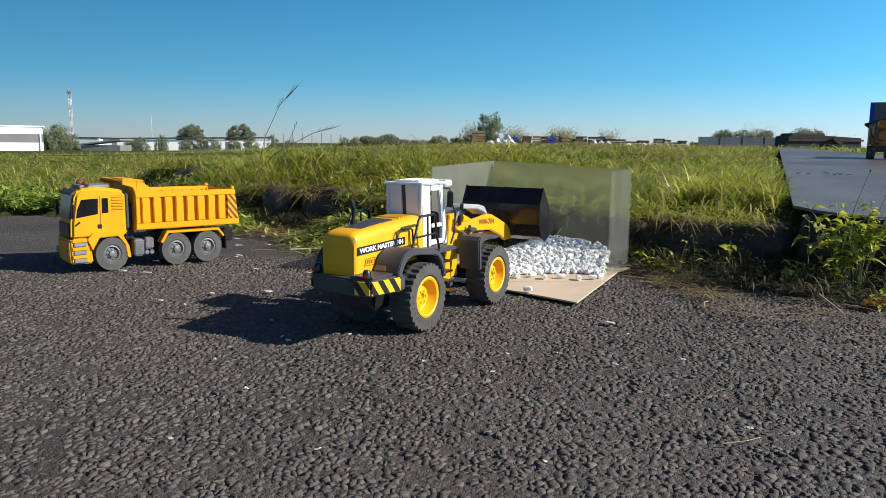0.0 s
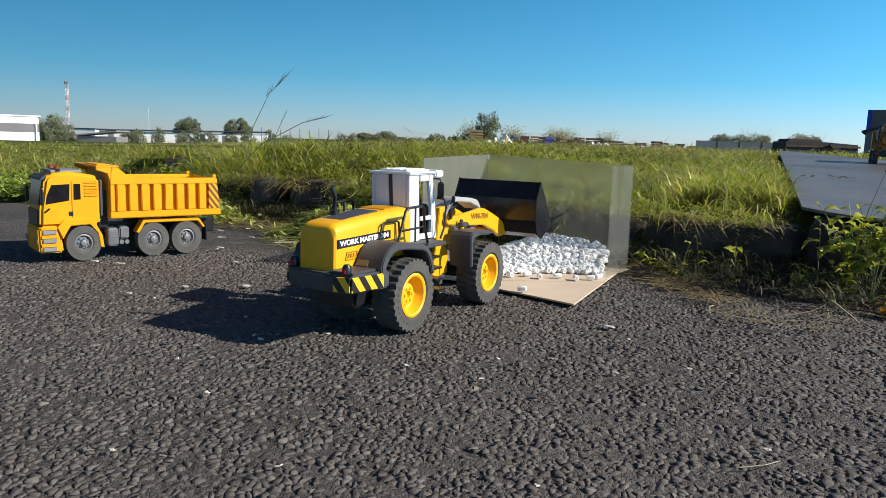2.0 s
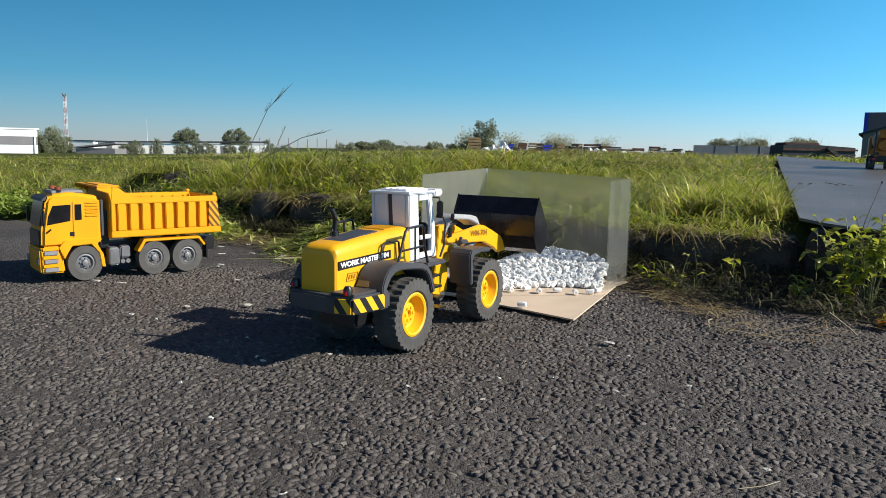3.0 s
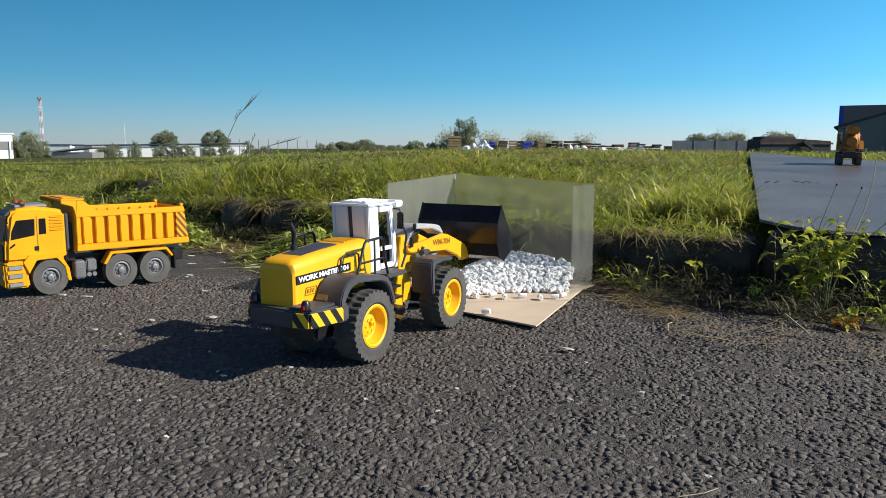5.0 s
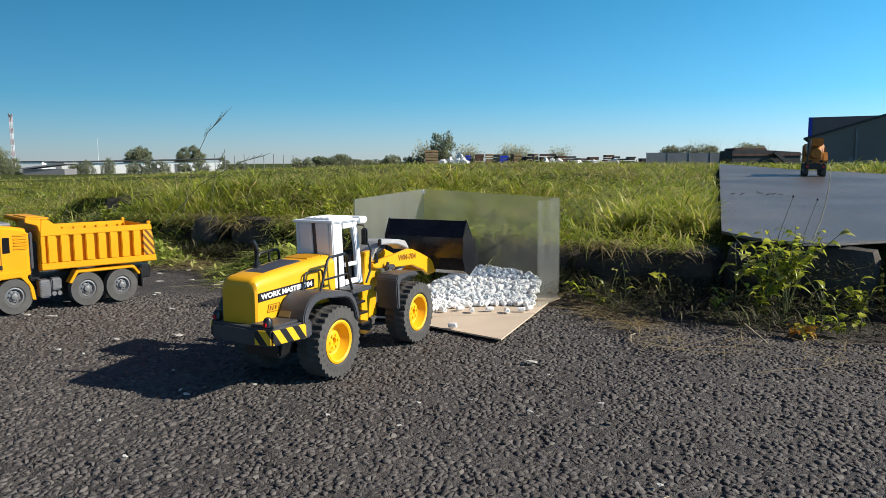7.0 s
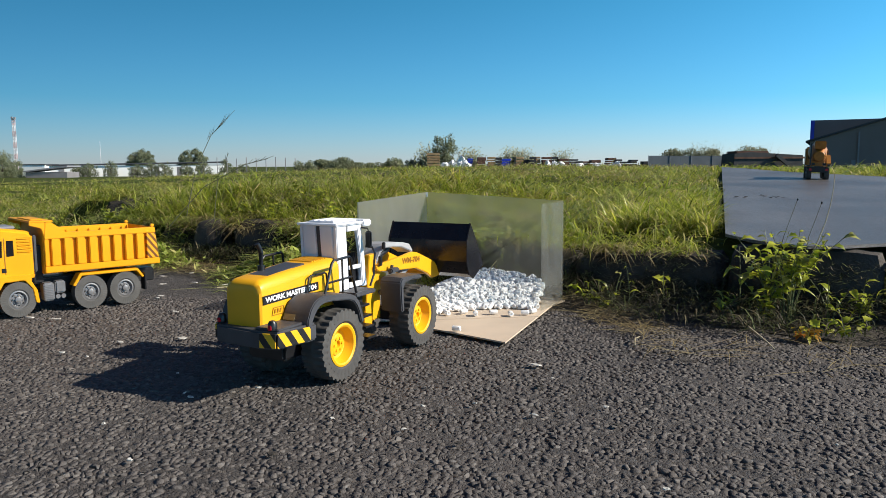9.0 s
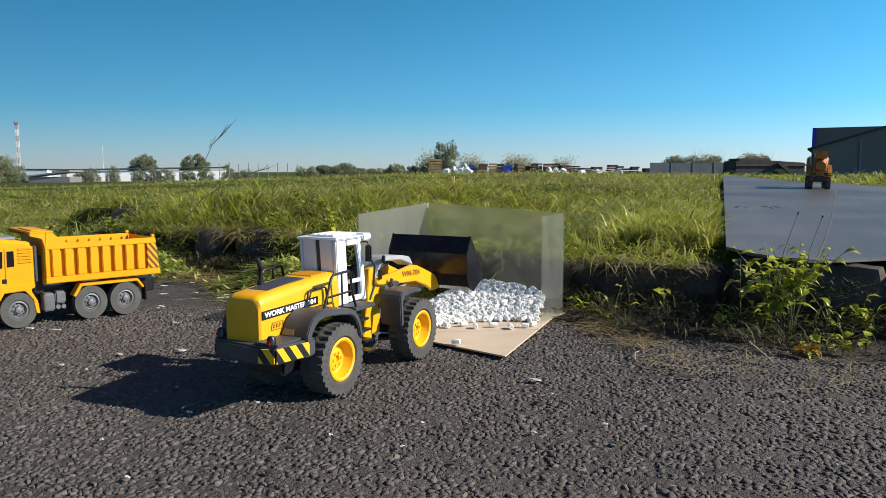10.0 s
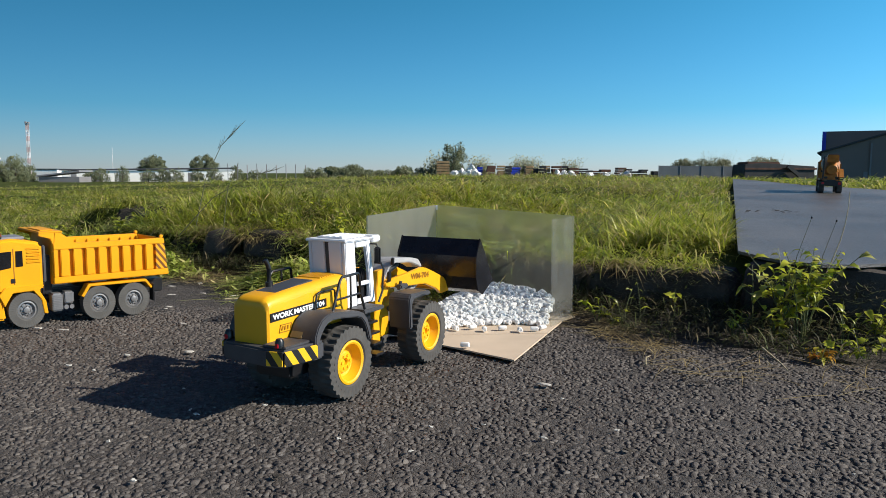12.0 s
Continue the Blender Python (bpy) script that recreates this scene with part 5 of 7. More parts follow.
    tree("tree", "round dark green tree beside the warehouse", -50.0, 150, gz, 5.4, 5.4, 15000, 0.21, 4, 0.25)
    tree("tree", "broad green tree near the white hall", -70.3, 119, gz, 6.0, 4.5, 15000, 0.18, 6, 0.0)
    for k, px in enumerate((-62.0, -60.0, -56.5, -52.0, -49.5, -47.2, -43.5, -40.6, -36.8, -33.8)):
        tree("young_tree", "small young green tree before the warehouse", px, 127, gz, 2.4 + 0.5 * (k % 2), 2.3 + 0.3 * (k % 3), 1800, 0.20, 30 + k, 0.0)
    hedge("bushes", "dense rounded bushes at the field's end", -11.7, -7.6, 70, gz, 2.75, 20000, 0.14, 8, M_treeleaf, 0.93)
    hedge("bushes", "loose brownish hedge at the field's end", -8.2, -4.6, 71, gz, 2.5, 12000, 0.14, 18, M_treeleaf, 0.88)
    hedge("bushes", "small loose bushes", -5.0, -3.7, 70, gz, 2.75, 6000, 0.14, 9, M_treeleaf, 0.9)
    hedge("bushes", "low far bushes", -14.1, -12.0, 72, gz, 2.45, 7000, 0.14, 10, M_treeleaf, 0.85)
    twiggy("twiggy_bush", "bare twiggy shrub", -3.4, -0.6, 66, gz, 3.9, 900, 2)
    hedge("bushes", "brownish shrub around the pallets", -3.2, -0.2, 66, gz, 3.2, 5000, 0.18, 12, M_twig)
    tree("tree", "pointed green tree at the field's end", 0.35, 65, gz, 2.8, 4.75, 9000, 0.13, 14, 0.1)
    hedge("bushes", "undergrowth below the tree", -1.0, 2.2, 66, gz, 3.4, 4000, 0.18, 15, M_treeleaf)
    twiggy("twiggy_bush", "bare twiggy bushes behind the stacked goods", 2.2, 11.5, 70, gz, 3.35, 3600, 5)
    twiggy("twiggy_bush", "grey green twiggy bushes behind the fence", 22.0, 33.5, 70, gz, 3.8, 1500, 7)
    hedge("bushes", "low grey green bushes behind the fence", 21.5, 31.0, 71, gz, 3.75, 24000, 0.15, 17, M_twig, 0.85)
    for k in range(9):
        ps = tagged(part("fence_post", tube([(0, 0, 0), (0, 0, 3.1 - 0.1 * (k % 3))], 0.06, 6), M_walldark), "thin dark fence post at the field's end", "post", "posts at the field's end")
        ps.matrix_basis = pose(-35.5 + 1.55 * k, 118, gz)
    # stacked goods
    rnd = random.Random(21)
    pal = thing("pallet_stack", pose(-0.55, 55, gz), "stack of light wooden pallets", "pallets")
    for k in range(13):
        bm = box(-0.47, 0.47, -0.5, 0.5, 0.2 * k, 0.2 * k + 0.15, 0.01, 1)
        part("pallet", bm, M_wood, pal)

    def bag(x, y, z, s):
        bm = bmesh.new()
        bmesh.ops.create_icosphere(bm, subdivisions=2, radius=s)
        for v in bm.verts:
            v.co.z *= 0.75
            v.co += noise.noise_vector(v.co * 6 + Vector((x * 5, z * 7, 0))) * 0.9 * s
        ob = part("sack", bm, M_bag, smooth=True)
        ob.matrix_basis = pose(x, y, z)
        tagged(ob, "bulging white sack in the goods yard", "sack", "sacks in the yard")

    for x, z in ((1.0, 0.55), (1.45, 0.85), (1.9, 0.5), (7.9, 0.45), (8.4, 0.5), (8.9, 0.4), (11.2, 0.2), (12.4, 0.25), (12.9, 0.35), (-0.1 + 0.45, 0.35), (10.05, 0.25)):
        level = z
        while level > gz - 0.4:
            bag(x + 0.12 * math.sin(level * 9), 54.2, level, 0.20 + 0.08 * (math.sin(13 * x + 7 * level) > 0))
            level -= 0.22

    # columns of crates and pallets, dark for the most part
    x = 2.05
    while x < 16.5:
        w = rnd.uniform(0.34, 0.75)
        blue = 2.05 <= x < 2.75 or 4.3 <= x < 5.5
        m, lab = (M_blue, "stack of blue plastic crates") if blue else rnd.choice(((M_darkjunk, "stack of dark crates"), (M_darkjunk, "stack of dark crates"), (M_rust, "stack of rusty brown boxes"), (M_wood, "stack of weathered wooden pallets")) if x < 9 else ((M_darkjunk, "stack of dark crates"), (M_darkjunk, "stack of dark crates"), (M_rust, "stack of rusty brown boxes")))
        st = thing("crate_stack", pose(x + w / 2, 57 + rnd.uniform(-0.6, 0.6), gz), lab, "crates", "crates in the yard")
        zt = rnd.uniform(0.72, 1.02) if x < 9.5 else rnd.uniform(0.58, 0.86)
        nlev = rnd.choice((9, 11, 13))
        h = (zt - gz) / nlev
        for k in range(nlev):
            off = rnd.uniform(-0.05, 0.05)
            part("crate", box(-w / 2 + off, w / 2 + off, -0.5, 0.5, k * h, (k + rnd.choice((0.72, 0.8, 0.99))) * h, 0.015, 1), m, st)
        x += w + (rnd.uniform(0.0, 0.08) if rnd.random() < 0.75 else rnd.uniform(0.15, 0.45))
    # fence, dark container and halls
    fence = thing("sheet_fence", pose(14.0, 50, -0.4), "long grey sheet metal fence", "fence")
    for k in range(8):
        part("fence_panel", box(0.72 * k, 0.72 * k + 0.715, 0, 0.04, 0, 1.32 - 0.006 * k), M_fence, fence)
        if k % 2 == 0:
            part("post", box(0.72 * k - 0.02, 0.72 * k + 0.02, -0.03, -0.002, 0, 1.34), M_midgrey, fence)
    cont = thing("open_container", pose(17.6, 45, -0.8), "dark open skip container with a lowered ramp", "container")
    part("container_wall", prism([(0.1, 0), (4.4, 0), (4.4, 1.65), (1.2, 1.85), (0.2, 1.75)], 0, 2, 0.03), M_darkjunk, cont)
    part("top_edge", box(0.2, 4.5, -0.06, 0, 1.45, 1.56), M_rust, cont)
    part("ramp", prism([(2.6, 1.6), (4.2, 0.3), (4.35, 0.4), (2.75, 1.75)], -0.3, -0.1), M_darkjunk, cont)
    part("load", box(0.4, 2.4, 0.2, 1.8, 1.75, 1.92, 0.05), M_rust, cont)
    hall = thing("grey_hall", pose(29.8, 60, gz, 0, 0, -28), "dark grey gabled hall with a drainpipe", "building")
    part("wall", prism([(0, 0), (18, 0), (18, 5.8), (11, 6.75), (5.3, 5.05), (0, 3.40)], 0, 14), M_hallgrey, hall)
    part("roof", prism([(-0.3, 3.33), (5.3, 5.07), (11, 6.80), (11, 6.92), (5.3, 5.2), (-0.3, 3.46)], -0.3, 14.2), M_roof, hall)
    part("downpipe", box(3.4, 3.52, -0.12, -0.01, 0, 4.1), M_midgrey, hall)
    part("door", box(3.0, 3.3, -0.05, 0.0, 0.3, 1.9), M_midgrey, hall)
    for k in range(4):
        part("slat", box(1.9, 2.9, -0.06, -0.01, 0.5 + 0.25 * k, 0.62 + 0.25 * k), M_midgrey, hall)
    hall2 = thing("tall_hall", pose(37.3, 75, gz, 0, 0, -28), "tall dark hall with a bright blue corner", "building")
    part("wall", box(0, 16, 0, 10, 0, 5.95), M_hallgrey, hall2)
    part("corner_strip", box(-0.05, 0.30, -0.06, -0.01, 0, 5.95), M_blue, hall2, "bright blue corner cladding")


build_distance()


# ---- the mixer truck on the raised road ----
def build_mixer():
    x0, y0 = 2.29, 4.50
    z = float(slab_z(x0, y0)) + 0.003
    top = thing("mixer_truck", pose(x0, y0, z, 1.5, 0, 67) @ Matrix.Scale(0.93, 4), "ochre toy concrete mixer truck seen from behind", "toy truck")
    meshes = None
    for x in (0.04, 0.125, 0.30):
        for y in (0.052, -0.052):
            meshes = add_wheel(top, meshes, (x, y, 0.0405), y > 0, 0.0405, 0.030, 0.0215, 24, 0.001, "truck", M_tyre, M_silver, M_black)
    part("chassis", box(-0.01, 0.36, -0.03, 0.03, 0.045, 0.085, 0.004), M_black, top)
    part("rear_bumper", box(-0.012, 0.0, -0.060, 0.060, 0.045, 0.078, 0.003), M_darkjunk, top)
    drum = lathe([(0.0, -0.05), (0.030, -0.05), (0.036, -0.04), (0.056, 0.06), (0.059, 0.10), (0.055, 0.17), (0.036, 0.22), (0.0, 0.225)], 28, None, Matrix.Translation((0.03, 0, 0.158)) @ Matrix.Rotation(radians(-10), 4, "Y") @ Matrix.Rotation(radians(-90), 4, "Z"))
    part("drum", drum, M_mixer, top, smooth=True)
    part("hopper", prism([(-0.026, 0.196), (0.028, 0.200), (0.030, 0.246), (-0.044, 0.246)], -0.034, 0.034, 0.005), M_mixer, top)
    part("hopper_mouth", box(-0.037, 0.024, -0.028, 0.028, 0.2445, 0.2475, 0.001), M_black, top)
    part("chute", prism([(-0.03, 0.150), (-0.018, 0.158), (-0.075, 0.098), (-0.085, 0.104)], -0.064, -0.038, 0.002), M_mixer, top, "ochre pouring chute swung aside")
    for s in (-1, 1):
        part("drum_stand", prism([(-0.005, 0.08), (0.02, 0.08), (0.01, 0.19), (-0.01, 0.19)], *sorted((s * 0.043, s * 0.051)), 0.002), M_mixer, top)
        part("mudguard", box(-0.005, 0.17, *sorted((s * 0.04, s * 0.068)), 0.084, 0.092, 0.002), M_black, top)
    part("cab", box(0.27, 0.39, -0.064, 0.064, 0.07, 0.215, 0.01, 3), M_mixer, top)
    part("rear_window", box(0.2665, 0.2695, -0.048, 0.048, 0.135, 0.195, 0.001), M_black, top)
    for s in (-1, 1):
        part("tail_light", box(-0.016, -0.0125, *sorted((s * 0.040, s * 0.056)), 0.056, 0.070, 0.001), M_red, top, "red tail light")
        part("drum_roller", box(0.0, 0.012, *sorted((s * 0.022, s * 0.042)), 0.092, 0.106, 0.002), M_black, top)
    part("ladder", box(-0.018, -0.012, 0.046, 0.055, 0.09, 0.235, 0.001), M_black, top)


build_mixer()


# ---- plants ----
def arching(rng, x, y, z, length, width, way, rise, drop, reach):
    """Blades that rise, bow over and hang: seven corners each."""
    n = len(x)
    dx, dy = np.cos(way), np.sin(way)
    wx, wy = -dy * width / 2, dx * width / 2
    v = np.empty((n, 7, 3))
    side = rng.normal(0, 0.12, n) * length
    for k, (f, w) in enumerate(((0.0, 0.8), (0.38, 1.0), (0.74, 0.75), (1.0, 0.0))):
        h = length * reach * f ** 1.25
        px, py = x + dx * h - dy * side * f * f, y + dy * h + dx * side * f * f
        pz = z + length * rise * (f - drop * f * f)
        if k < 3:
            v[:, 2 * k] = np.stack([px - wx * w, py - wy * w, pz], 1)
            v[:, 2 * k + 1] = np.stack([px + wx * w, py + wy * w, pz], 1)
        else:
            v[:, 6] = np.stack([px, py, pz], 1)
    b = np.arange(n)[:, None] * 7
    t = np.concatenate([b + [0, 1, 3], b + [0, 3, 2], b + [2, 3, 5], b + [2, 5, 4], b + [4, 5, 6]], 0)
    return v.reshape(-1, 3), t


def patchy(x, y, k=1.0):
    return 0.5 + 0.5 * np.sin(2.1 * k * x + 1.3 * np.sin(1.7 * k * y)) * np.sin(1.9 * k * y + 1.1 * np.sin(2.3 * k * x))


def build_grass():
    rng = np.random.default_rng(4)
    sets = []
    # near bank, middle field, far field: blades grow in tufts and lean out of them
    for n, s0, s1, lmin, lmax, w0, spread in ((165000, 1.80, 3.4, 0.05, 0.15, 0.0032, 0.030), (115000, 3.0, 7.0, 0.06, 0.17, 0.0060, 0.055), (90000, 6.5, 32.0, 0.08, 0.16, 0.011, 0.14)):
        m = n // 16
        s = s0 + (s1 - s0) * rng.random(m) ** 1.1
        az = rng.uniform(-0.95, 0.80, m)
        # tufts spread evenly over azimuth, at distance s from the kerb line
        r = s / np.maximum(0.18, NX * np.sin(az) + NY * np.cos(az))
        tx, ty = r * np.sin(az), r * np.cos(az)
        cx, cy = np.repeat(tx, 16), np.repeat(ty, 16)
        tall = np.repeat(rng.uniform(0.4, 1.55, m), 16)
        # neighbouring tufts are laid down the same way
        flow = 2.6 * patchy(tx * 1.3, ty * 1.3, 2.2) + 2.2 * patchy(tx + 7, ty, 4.1) + rng.normal(0, 0.7, m)
        slant = np.repeat(flow + 3.3, 16)
        n = len(cx)
        off = rng.normal(0, spread, (n, 2))
        x, y = cx + off[:, 0], cy + off[:, 1]
        s, v = NX * x + NY * y, -NY * x + NX * y
        e = slab_edge(x, y)
        keep = (e < -0.012 + 0.006 * rng.standard_normal(n)) | (y > road_far(x) + 0.03)
        keep &= (np.hypot(x, y) < s1 * 3.2) & (y > 0.3)
        edge = np.where(v < KERB_END, KERB_S + 0.02, np.maximum(1.3, KERB_S - 0.6 * (v - KERB_END)))
        keep &= s > edge
        bare = (v > 2.84) & (v < 3.55) & (s < 2.27) & (s > 1.6)
        keep &= ~bare | (rng.random(n) < 0.12)
        # thin hollows between the mats
        keep &= (patchy(x * 2.1 + 1, y * 2.1, 3.3) > np.where(s < 3.2, 0.26, 0.16)) | (rng.random(n) < 0.25)
        # deep shaded hollows low in the bank beside the road
        gap = (s < 2.16 + 0.10 * patchy(x * 3, y * 3, 2.5)) & (v > 0.1) & (v < 0.85) & (patchy(x * 6 + 2, y * 6, 2.4) > 0.36)
        keep &= ~gap | (rng.random(n) < 0.06)
        x, y, e, off, tall, slant = x[keep], y[keep], e[keep], off[keep], tall[keep], slant[keep]
        n = len(x)
        p = patchy(x, y) * 0.3 + patchy(x + 3, y - 5, 2.7) * 0.3 + patchy(x - 1, y + 2, 8.0) * 0.4
        length = (lmin + (lmax - lmin) * rng.random(n)) * (0.25 + 1.35 * p) * tall
        width = w0 * rng.uniform(0.55, 1.5, n)
        way = np.where(rng.random(n) < 0.35, np.arctan2(off[:, 1], off[:, 0]), slant) + rng.normal(0, 0.45, n)
        reach = rng.uniform(0.45, 0.95, n)
        by_road = (e > -0.10) & (y < road_far(x))
        reach = np.where(by_road, reach * 0.25, reach)
        length = np.where(by_road, length * 0.75, length)
        sets.append(arching(rng, x, y, field_z(x, y) - 0.006, length, width, way, rng.uniform(0.35, 0.95, n), rng.uniform(0.45, 1.0, n), reach))
    vv, tt, base = [], [], 0
    for v, t in sets:
        vv.append(v)
        tt.append(t + base)
        base += len(v)
    np_mesh("grass", np.concatenate(vv), np.concatenate(tt), M_grass, "dense uneven green meadow grass with dry blades", "grass")
    # overhang of dry stalks along the kerb's top edge and heaps at its foot
    n = 2600
    v = rng.uniform(0.15, 3.6, n)
    v = v + 0.05 * np.sin(23 * v)
    s = KERB_S + 0.03 + rng.normal(0, 0.035, n)
    x, y = plan(s, v)
    keep = slab_edge(x, y) < -0.03
    x, y, s, v = x[keep], y[keep], s[keep], v[keep]
    n = len(x)
    z = field_z(x, y) + rng.uniform(0, 0.02, n)
    a = arching(rng, x, y, z, rng.uniform(0.03, 0.14, n) * (0.4 + patchy(5 * x, 5 * y)), rng.uniform(0.0010, 0.0028, n), math.atan2(-NY, -NX) + rng.normal(0, 1.1, n), rng.uniform(0.05, 0.45, n), rng.uniform(0.9, 2.2, n), rng.uniform(0.5, 0.95, n))
    n2 = 8000
    v = np.concatenate([rng.normal(1.6, 0.45, n2 // 2), rng.uniform(-0.7, 0.30, n2 // 4), rng.normal(0.54, 0.10, n2 // 4)])
    s = np.concatenate([KERB_S - 0.16 + rng.normal(0, 0.07, n2 // 2), 1.40 + rng.normal(0, 0.05, n2 // 4), 1.02 + 0.90 * v[-(n2 // 4):] + rng.normal(0, 0.03, n2 // 4)])
    lie = (patchy(s * 8, v * 8, 1.7) > 0.45) & ((v > 0.75) | (rng.random(n2) < np.where(v > 0.38, 0.30, 0.18)))
    s, v = s[lie], v[lie]
    n2 = len(s)
    x, y = plan(s, v)
    b = arching(rng, x, y, 0.006 + 0.03 * smooth(1.58, 1.84, s) + rng.uniform(0, 0.008, n2), rng.uniform(0.02, 0.13, n2), rng.uniform(0.0007, 0.0021, n2) * np.where(v > 0.9, 1.4, 1.0), rng.uniform(0, 6.28, n2), rng.uniform(0.0, 0.22, n2), rng.uniform(0.7, 1.1, n2), rng.uniform(0.8, 1.0, n2))
    np_mesh("straw", np.concatenate([a[0], b[0]]), np.concatenate([a[1], b[1] + len(a[0])]), M_straw, "dry straw lying along the kerb", "straw")
    n = 15000
    sd = 1.95 + 13.0 * rng.random(n) ** 1.7
    az = rng.uniform(-0.8, 0.5, n)
    r = sd / (NX * np.sin(az) + NY * np.cos(az)).clip(0.18)
    x, y = r * np.sin(az), r * np.cos(az)
    keep = (patchy(x - 2, y + 1, 1.8) > 0.50) & (slab_edge(x, y) < -0.02)
    x, y = x[keep], y[keep]
    n = len(x)
    d = arching(rng, x, y, field_z(x, y) + rng.uniform(0.02, 0.07, n), rng.uniform(0.06, 0.2, n), 0.0009 * np.hypot(x, y) * rng.uniform(0.5, 1.3, n), rng.normal(2.6, 1.0, n), rng.uniform(0.1, 0.45, n), rng.uniform(0.7, 1.3, n), rng.uniform(0.7, 1.0, n))
    np_mesh("dry_grass", d[0], d[1], M_straw, "flattened dry blades among the meadow grass", "grass")
    # matted stems and small leaves before the kerb, coloured dark to hold its shade
    n = 19000
    v = np.concatenate([rng.uniform(-0.9, 0.66, n // 2), rng.uniform(0.7, 2.7, n // 2)])
    s = np.where(v < 0.7, 1.86 - 0.34 * rng.random(n) ** 1.3, rng.uniform(1.66, 1.80, n))
    s = np.where((v > 0.35) & (v < 0.7), np.maximum(s, 1.02 + 0.95 * v), s)
    # dark litter spread below the road edge in place of the shade there
    s = np.where((v < 0.16) & (rng.random(n) < 0.6), rng.uniform(1.7, 2.3, n), s)
    x, y = plan(s, v)
    keep = (patchy(x * 6, y * 6, 2.0) > 0.3) | (rng.random(n) < 0.3)
    x, y, s = x[keep], y[keep], s[keep]
    n = len(x)
    lt = arching(rng, x, y, 0.004 + 0.03 * smooth(1.55, 1.84, s) + rng.uniform(0, 0.03, n), rng.uniform(0.015, 0.09, n), rng.uniform(0.0008, 0.0036, n), rng.uniform(0, 6.28, n), rng.uniform(0.0, 1.0, n), rng.uniform(0.4, 1.3, n), rng.uniform(0.3, 1.0, n))
    np_mesh("leaf_litter", lt[0], lt[1], M_litter, "matted leaves and stems on the soil, coloured dark for shade", "litter")
    # single taller blades standing out of the meadow
    n = 9000
    sd = 1.95 + 14 * rng.random(n) ** 2.0
    az = rng.uniform(-0.85, 0.5, n)
    r = sd / (NX * np.sin(az) + NY * np.cos(az)).clip(0.18)
    x, y = r * np.sin(az), r * np.cos(az)
    keep = (slab_edge(x, y) < -0.12) & (patchy(x, y, 3.1) > 0.25)
    x, y, r = x[keep], y[keep], r[keep]
    n = len(x)
    tb = arching(rng, x, y, field_z(x, y), rng.uniform(0.07, 0.19, n) * (0.6 + 0.5 * patchy(x + 2, y, 2.0)), (0.0012 + 0.0005 * r) * rng.uniform(0.7, 1.6, n), rng.uniform(0, 6.28, n), rng.uniform(0.6, 1.1, n), rng.uniform(0.2, 0.8, n), rng.uniform(0.25, 0.9, n))
    np_mesh("tall_grass", tb[0], tb[1], M_tallgrass, "scattered taller pale green grass blades", "grass")
    # coarser green tufts hanging over the kerb and in front of it
    n = 9000
    v = np.concatenate([rng.uniform(-0.3, 3.2, n // 2), rng.normal(1.25, 0.15, n // 8), rng.normal(2.85, 0.2, n // 8)])
    s = np.concatenate([KERB_S + 0.05 + rng.normal(0, 0.04, n // 2), KERB_S - 0.06 + rng.normal(0, 0.05, n // 8), KERB_S - 0.05 + rng.normal(0, 0.08, n // 8)])
    x, y = plan(s, v)
    keep = (slab_edge(x, y) < -0.05) & ((v > 0.9) | (rng.random(len(x)) < 0.45)) & ((np.abs(v - 2.08) > 0.24) | (rng.random(len(x)) < 0.25))
    x, y, s, v = x[keep], y[keep], s[keep], v[keep]
    z = np.where(s > KERB_S, field_z(x, y), 0.01)
    toward = np.where(s > KERB_S, math.atan2(-NY, -NX) + rng.normal(0, 0.8, len(x)), rng.uniform(0, 6.28, len(x)))
    n = len(x)
    c = arching(rng, x, y, z, rng.uniform(0.05, 0.17, n), rng.uniform(0.002, 0.0048, n), toward, rng.uniform(0.25, 0.85, n), rng.uniform(0.5, 1.25, n), rng.uniform(0.3, 0.95, n))
    np_mesh("grass_tufts", c[0], c[1], M_grass, "long grass tufts hanging over the kerb", "grass")


def scattered_leaves(rng, x, y, z, size):
    """Small four-cornered leaves turned every way, mostly facing up."""
    n = len(x)
    a, tilt = rng.uniform(0, 6.28, n), rng.normal(0, 0.55, n)
    u = np.stack([np.cos(a) * np.cos(tilt), np.sin(a) * np.cos(tilt), np.sin(tilt)], 1) * size[:, None]
    w = np.stack([-np.sin(a), np.cos(a), rng.normal(0, 0.4, n)], 1) * size[:, None] * 0.42
    c = np.stack([x, y, z], 1)
    v = np.stack([c - 0.5 * u, c + 0.5 * w, c + 0.62 * u, c - 0.5 * w], 1)
    b = np.arange(n)[:, None] * 4
    return v.reshape(-1, 3), np.concatenate([b + [0, 3, 2], b + [0, 2, 1]], 0)


def joined(*sets):
    vv, tt, base = [], [], 0
    for v, t in sets:
        vv.append(v)
        tt.append(t + base)
        base += len(v)
    return np.concatenate(vv), np.concatenate(tt)


